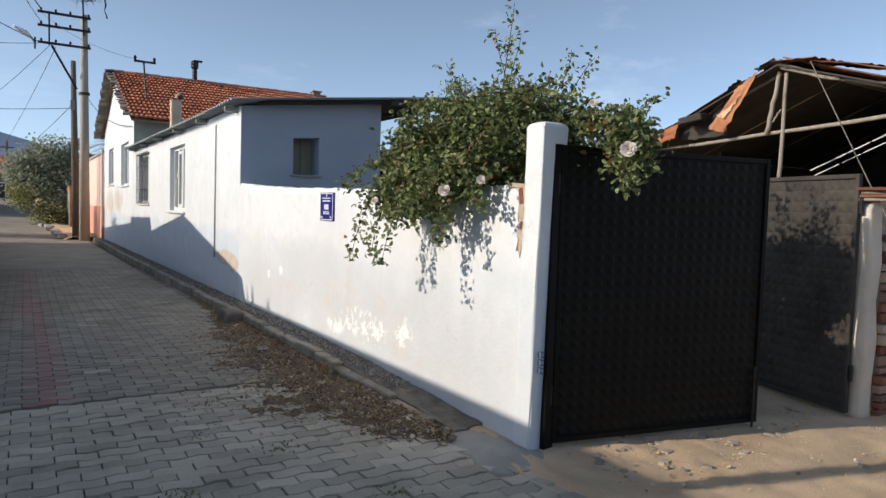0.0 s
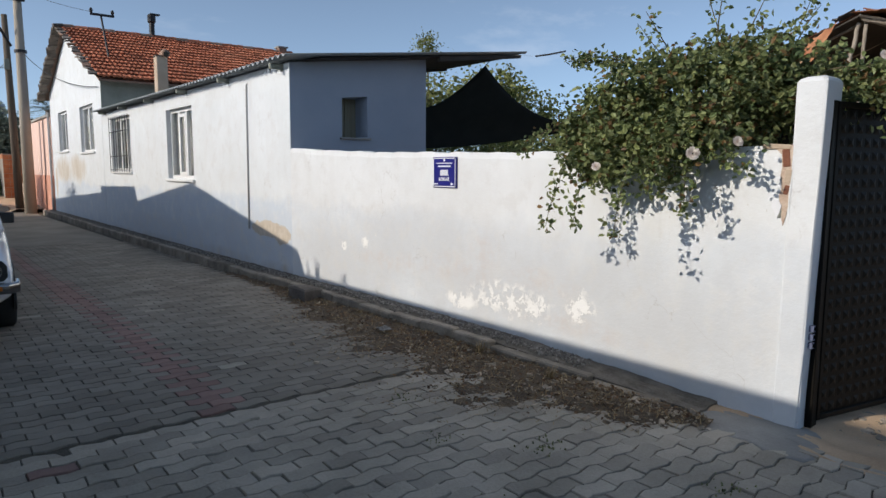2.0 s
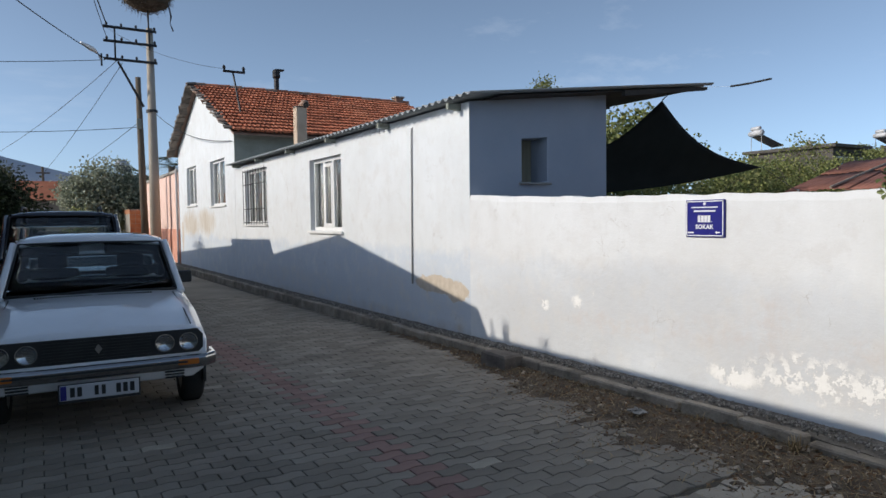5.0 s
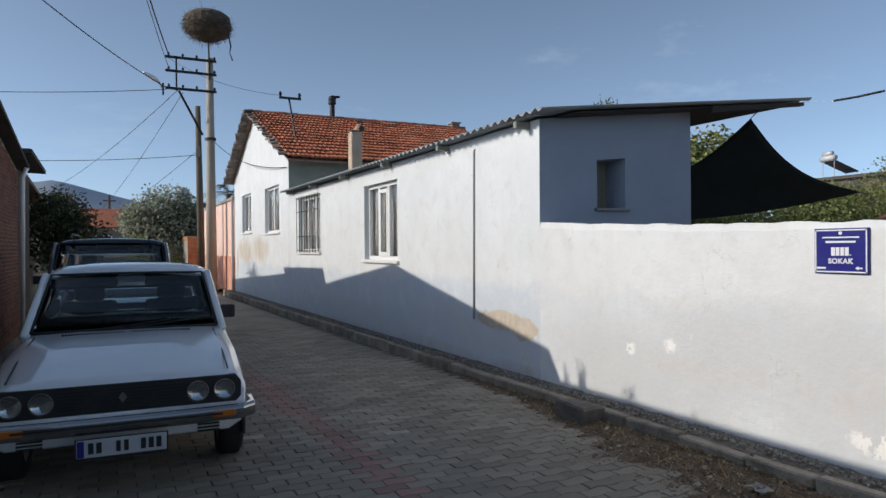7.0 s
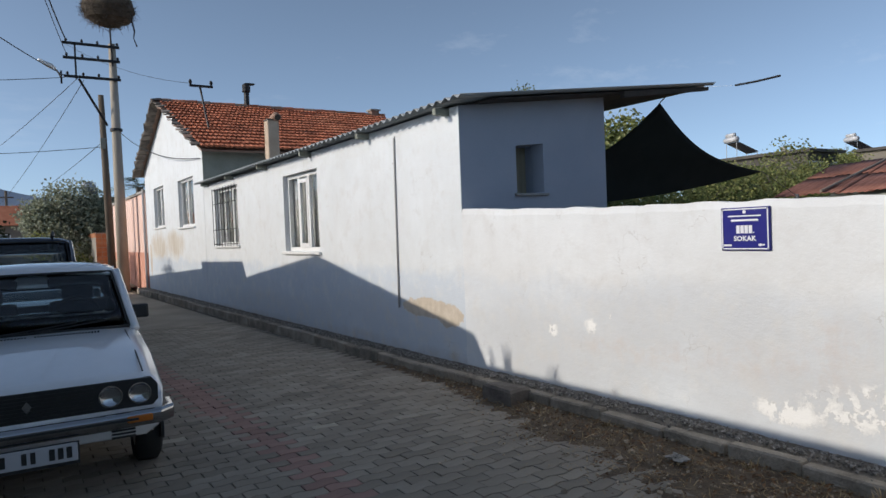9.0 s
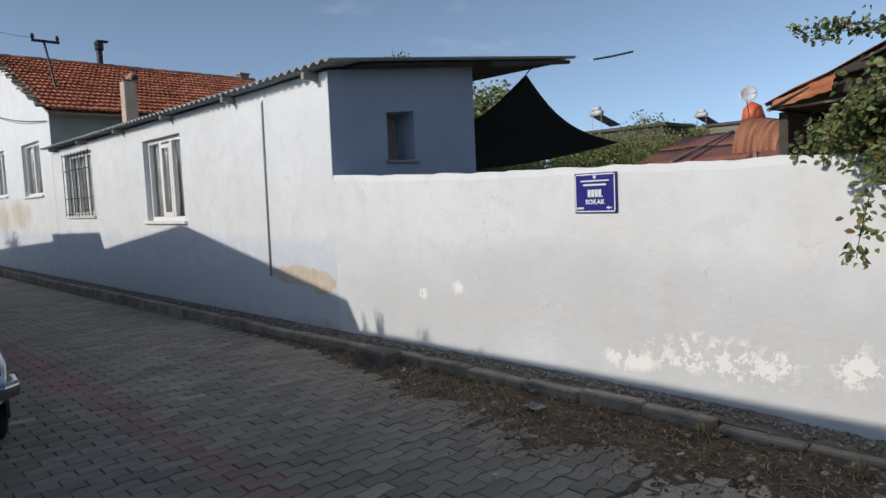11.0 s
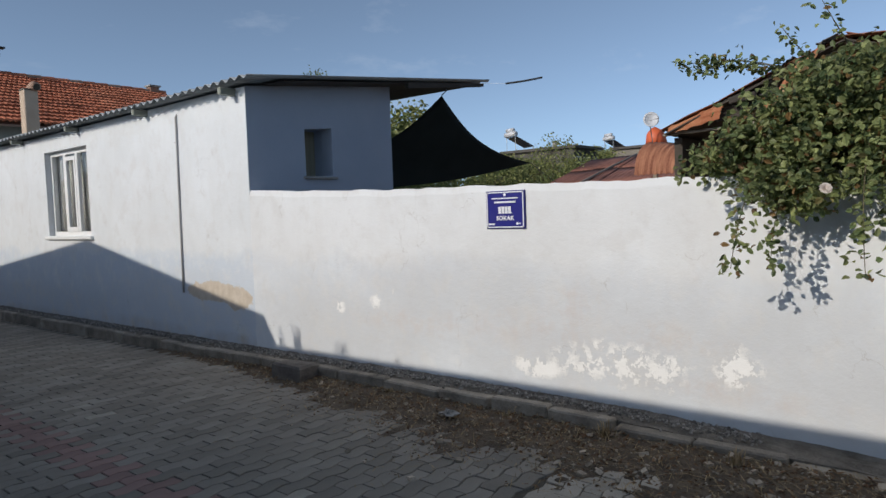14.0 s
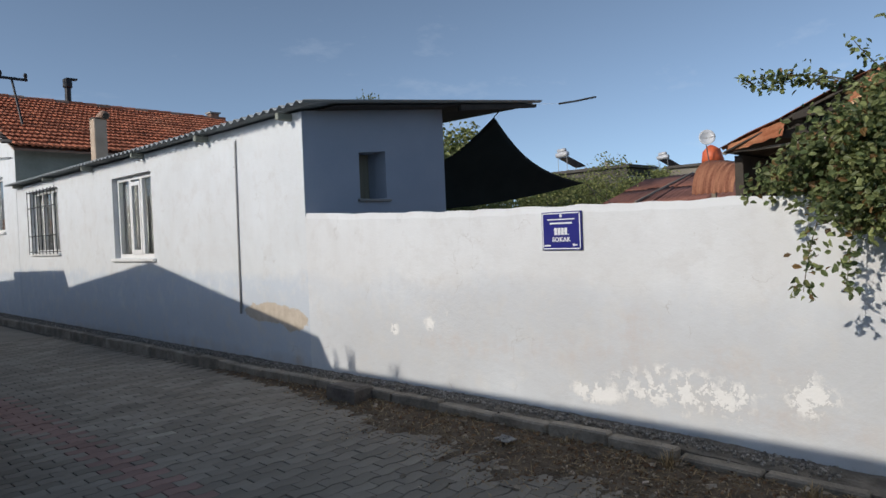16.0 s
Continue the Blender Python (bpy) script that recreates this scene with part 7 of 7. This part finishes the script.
for i in range(14):
    part("brick", Mesh().box((-0.765, 34.62 + 0.245 * i, 1.94), (-0.75, 34.85 + 0.245 * i, 2.14)), "rust_bright", orange)
palm = thing("palm_tree", "small palm crown behind the gabled house", "palm", (0.35, 31, 3.4))
part("trunk", Mesh().tube([(1.4, 36.0, -0.3), (1.4, 36.0, 4.3)], [0.2, 0.17], 8), "bark", palm)
fr = Mesh()
for k in range(26):
    a, e = rn.uniform(0, 6.28), rn.uniform(-0.2, 1.1)
    d = Vector((math.cos(a) * math.cos(e), math.sin(a) * math.cos(e), math.sin(e)))
    s = d.cross(Vector((0, 0, 1))).normalized()
    for i in range(14):
        q = Vector((1.4, 36.0, 4.3)) + d * (0.12 * i) - Vector((0, 0, 0.006 * i * i))
        for sg in (-1, 1):
            tip = q + (s * sg * 0.7 + d * 0.5 - Vector((0, 0, 0.25))) * 0.35
            fr.add([q, q + d * 0.03, tip], [(0, 1, 2)])
part("fronds", fr, "dark_leaf", palm, kind="stuff")

# ---- distance: houses, roofs with water heaters, hills ----
M["far_wall"] = mat("dull_far_wall", (0.20, 0.18, 0.15), (0.28, 0.25, 0.21), 0.8, 10, 0.9, relief=0.1)
M["tank"] = paint("white_tank", (0.55, 0.56, 0.58), 0.45)
M["panel"] = paint("dark_solar_panel", (0.05, 0.055, 0.07), 0.15)
M["far_roof"] = mat("dark_far_roof", (0.06, 0.055, 0.05), (0.11, 0.10, 0.09), 1, 10, 0.9, relief=0.1)
M["orange"] = paint("orange_plastic", (0.62, 0.12, 0.04), 0.5)


def far_house(x, y, w, d, h, roof_mat, rise, label, wins=3, wall="far_wall"):
    o = thing("far_house", label, "house", (x, y, -0.3), group="distant houses")
    part("wall", Mesh().box((x - w / 2, y - d / 2, -0.5), (x + w / 2, y + d / 2, h)), wall, o)
    if rise > 0.3:
        rf = part("roof", Mesh().slab([(x - w / 2 - 0.3, y - d / 2 - 0.4, h), (x - w / 2 - 0.3, y, h + rise), (x - w / 2 - 0.3, y + d / 2 + 0.4, h)], (w + 0.6, 0, 0)), roof_mat, o)
    else:
        rf = part("roof", Mesh().box((x - w / 2 - 0.3, y - d / 2 - 0.3, h + 0.003), (x + w / 2 + 0.3, y + d / 2 + 0.3, h + 0.22)), roof_mat, o)
    for k in range(wins):
        xx = x - w / 2 + w * (k + 0.5) / wins
        wv = part("window", Mesh().box((xx - 0.5, y - d / 2 - 0.03, h - 1.9), (xx + 0.5, y - d / 2 + 0.02, h - 0.7)), "window_glass", o)
        part("frame", Mesh().box((xx - 0.58, y - d / 2 - 0.015, h - 1.98), (xx + 0.58, y - d / 2 + 0.01, h - 0.62)), "white_frame", wv)
    return o


def heater(x, y, z, s=1.0, turn=0.0):
    t = Matrix.Translation((x, y, z)) @ pose(0, 0, 0, 0, 0, turn)
    h = thing("water_heater", "roof solar water heater with a white tank and dark panel", "water heater", (x, y, z), group="roof water heaters")
    part("tank", Mesh().tube([t @ Vector((-0.9 * s, 0, 1.75 * s)), t @ Vector((0.9 * s, 0, 1.75 * s))], 0.27 * s, 12), "tank", h, smooth=True)
    part("panel", Mesh().slab([t @ Vector(p) for p in ((-0.9 * s, -0.2 * s, 1.4 * s), (0.9 * s, -0.2 * s, 1.4 * s), (0.9 * s, -2.3 * s, 0.45 * s), (-0.9 * s, -2.3 * s, 0.45 * s))], (0, 0.05, 0.08)), "panel", h)
    part("feed_tank", Mesh().tube([t @ Vector((-0.6 * s, 0.05 * s, 2.18 * s)), t @ Vector((0.6 * s, 0.05 * s, 2.18 * s))], 0.2 * s, 10), "tank", h, smooth=True)
    for a in (-0.8, 0.8):
        for b in (-2.2, 0.0):
            part("leg", Mesh().tube([t @ Vector((a * s, b * s, 0)), t @ Vector((a * s, b * s, (1.5 if b == 0 else 0.5) * s))], 0.03 * s, 5), "steel", h)


# far_roof on a wall puts the shade below the roof into colour
far_house(44.2, 28.6, 4.2, 6.4, 6.05, "far_roof", 0.1, "distant dull house with a dark flat roof", 3, "far_roof")
heater(42.2, 31.2, 6.27, 0.78, 68)
part("chimney", Mesh().box((45.6, 29, 6.2), (45.9, 29.3, 7.0)), "concrete", bpy.data.objects["far_house"])
far_house(62, 32, 4, 6, 6.9, "far_roof", 0.1, "distant house with a dark flat roof behind trees", 3, "far_roof")
heater(61.0, 31.5, 7.12, 0.8, 68)
far_house(55.5, 25, 4, 5, 6.6, "far_roof", 0.1, "distant narrow house with an orange roof drum", 1)
drum = thing("roof_drum", "orange plastic drum and white satellite dish on a far roof", "drum", (54.8, 24, 6.82))
part("drum", Mesh().tube([(54.9, 24, 6.8), (54.6, 24, 7.9), (54.3, 24, 8.2)], [1.0, 0.75, 0.3], 12), "orange", drum, smooth=True)
part("mast", Mesh().tube([(53.6, 23.8, 6.8), (52.9, 23.8, 8.7)], 0.05, 6), "steel", drum)
part("dish", Mesh().grid(lambda u, v: Vector((52.7, 23.6, 8.8)) + Vector((-0.8, -0.5, 0.25)).normalized() * (0.25 * v * v) + v * 0.68 * (Vector((0.5, -0.85, 0)) * math.cos(2 * math.pi * u) + Vector((0.2, 0.1, 0.97)) * math.sin(2 * math.pi * u)), 20, 4, (0.03, 0.02, 0)), "tank", drum, smooth=True)
far_house(-4.4, 62, 3.2, 5, 3.3, "tile", 1.6, "distant cottage with a red tiled roof", 1)
far_house(-9.5, 48, 8, 9, 2.5, "tile", 1.0, "distant low house with a red tiled roof", 2)
far_house(2.3, 49, 5.5, 7, 4.2, "far_roof", 0.1, "distant grey house with a flat roof", 2)
heater(0.2, 46.6, 4.42, 0.45, 0)
for i, (x, y, h) in enumerate(((30, 24, 5.3), (36, 26, 5.7), (44, 25, 6.3), (50, 27, 7.0), (53, 29, 7.4), (25, 20, 4.0), (28.5, 19.5, 4.2), (33, 20.5, 4.6), (39, 22, 5.0), (47, 24, 5.4), (57, 27, 6.3))):
    tree("far_tree", "distant rounded green garden tree", (x, y, -0.3), h, (((0, 0, h - 1.1), (1.8, 1.6, 1.0)), ((1.6, 0, h - 1.6), (1.5, 1.4, 1.0)), ((-1.6, 0, h - 1.7), (1.5, 1.4, 1.0))), 0.17, "garden_leaf", 800, 90 + i, 0.16)
far_pole = thing("far_pole", "distant dark utility pole by the street", "utility pole", (-3.95, 70, -0.3))
part("shaft", Mesh().tube([(-3.95, 70, -0.4), (-3.95, 70, 6.6)], [0.14, 0.1], 8), "old_wood", far_pole)
part("crossarm", Mesh().box((-4.5, 69.95, 6.0), (-3.4, 70.05, 6.12)), "old_wood", far_pole)
# distance haze is mixed into the ridge's base colour
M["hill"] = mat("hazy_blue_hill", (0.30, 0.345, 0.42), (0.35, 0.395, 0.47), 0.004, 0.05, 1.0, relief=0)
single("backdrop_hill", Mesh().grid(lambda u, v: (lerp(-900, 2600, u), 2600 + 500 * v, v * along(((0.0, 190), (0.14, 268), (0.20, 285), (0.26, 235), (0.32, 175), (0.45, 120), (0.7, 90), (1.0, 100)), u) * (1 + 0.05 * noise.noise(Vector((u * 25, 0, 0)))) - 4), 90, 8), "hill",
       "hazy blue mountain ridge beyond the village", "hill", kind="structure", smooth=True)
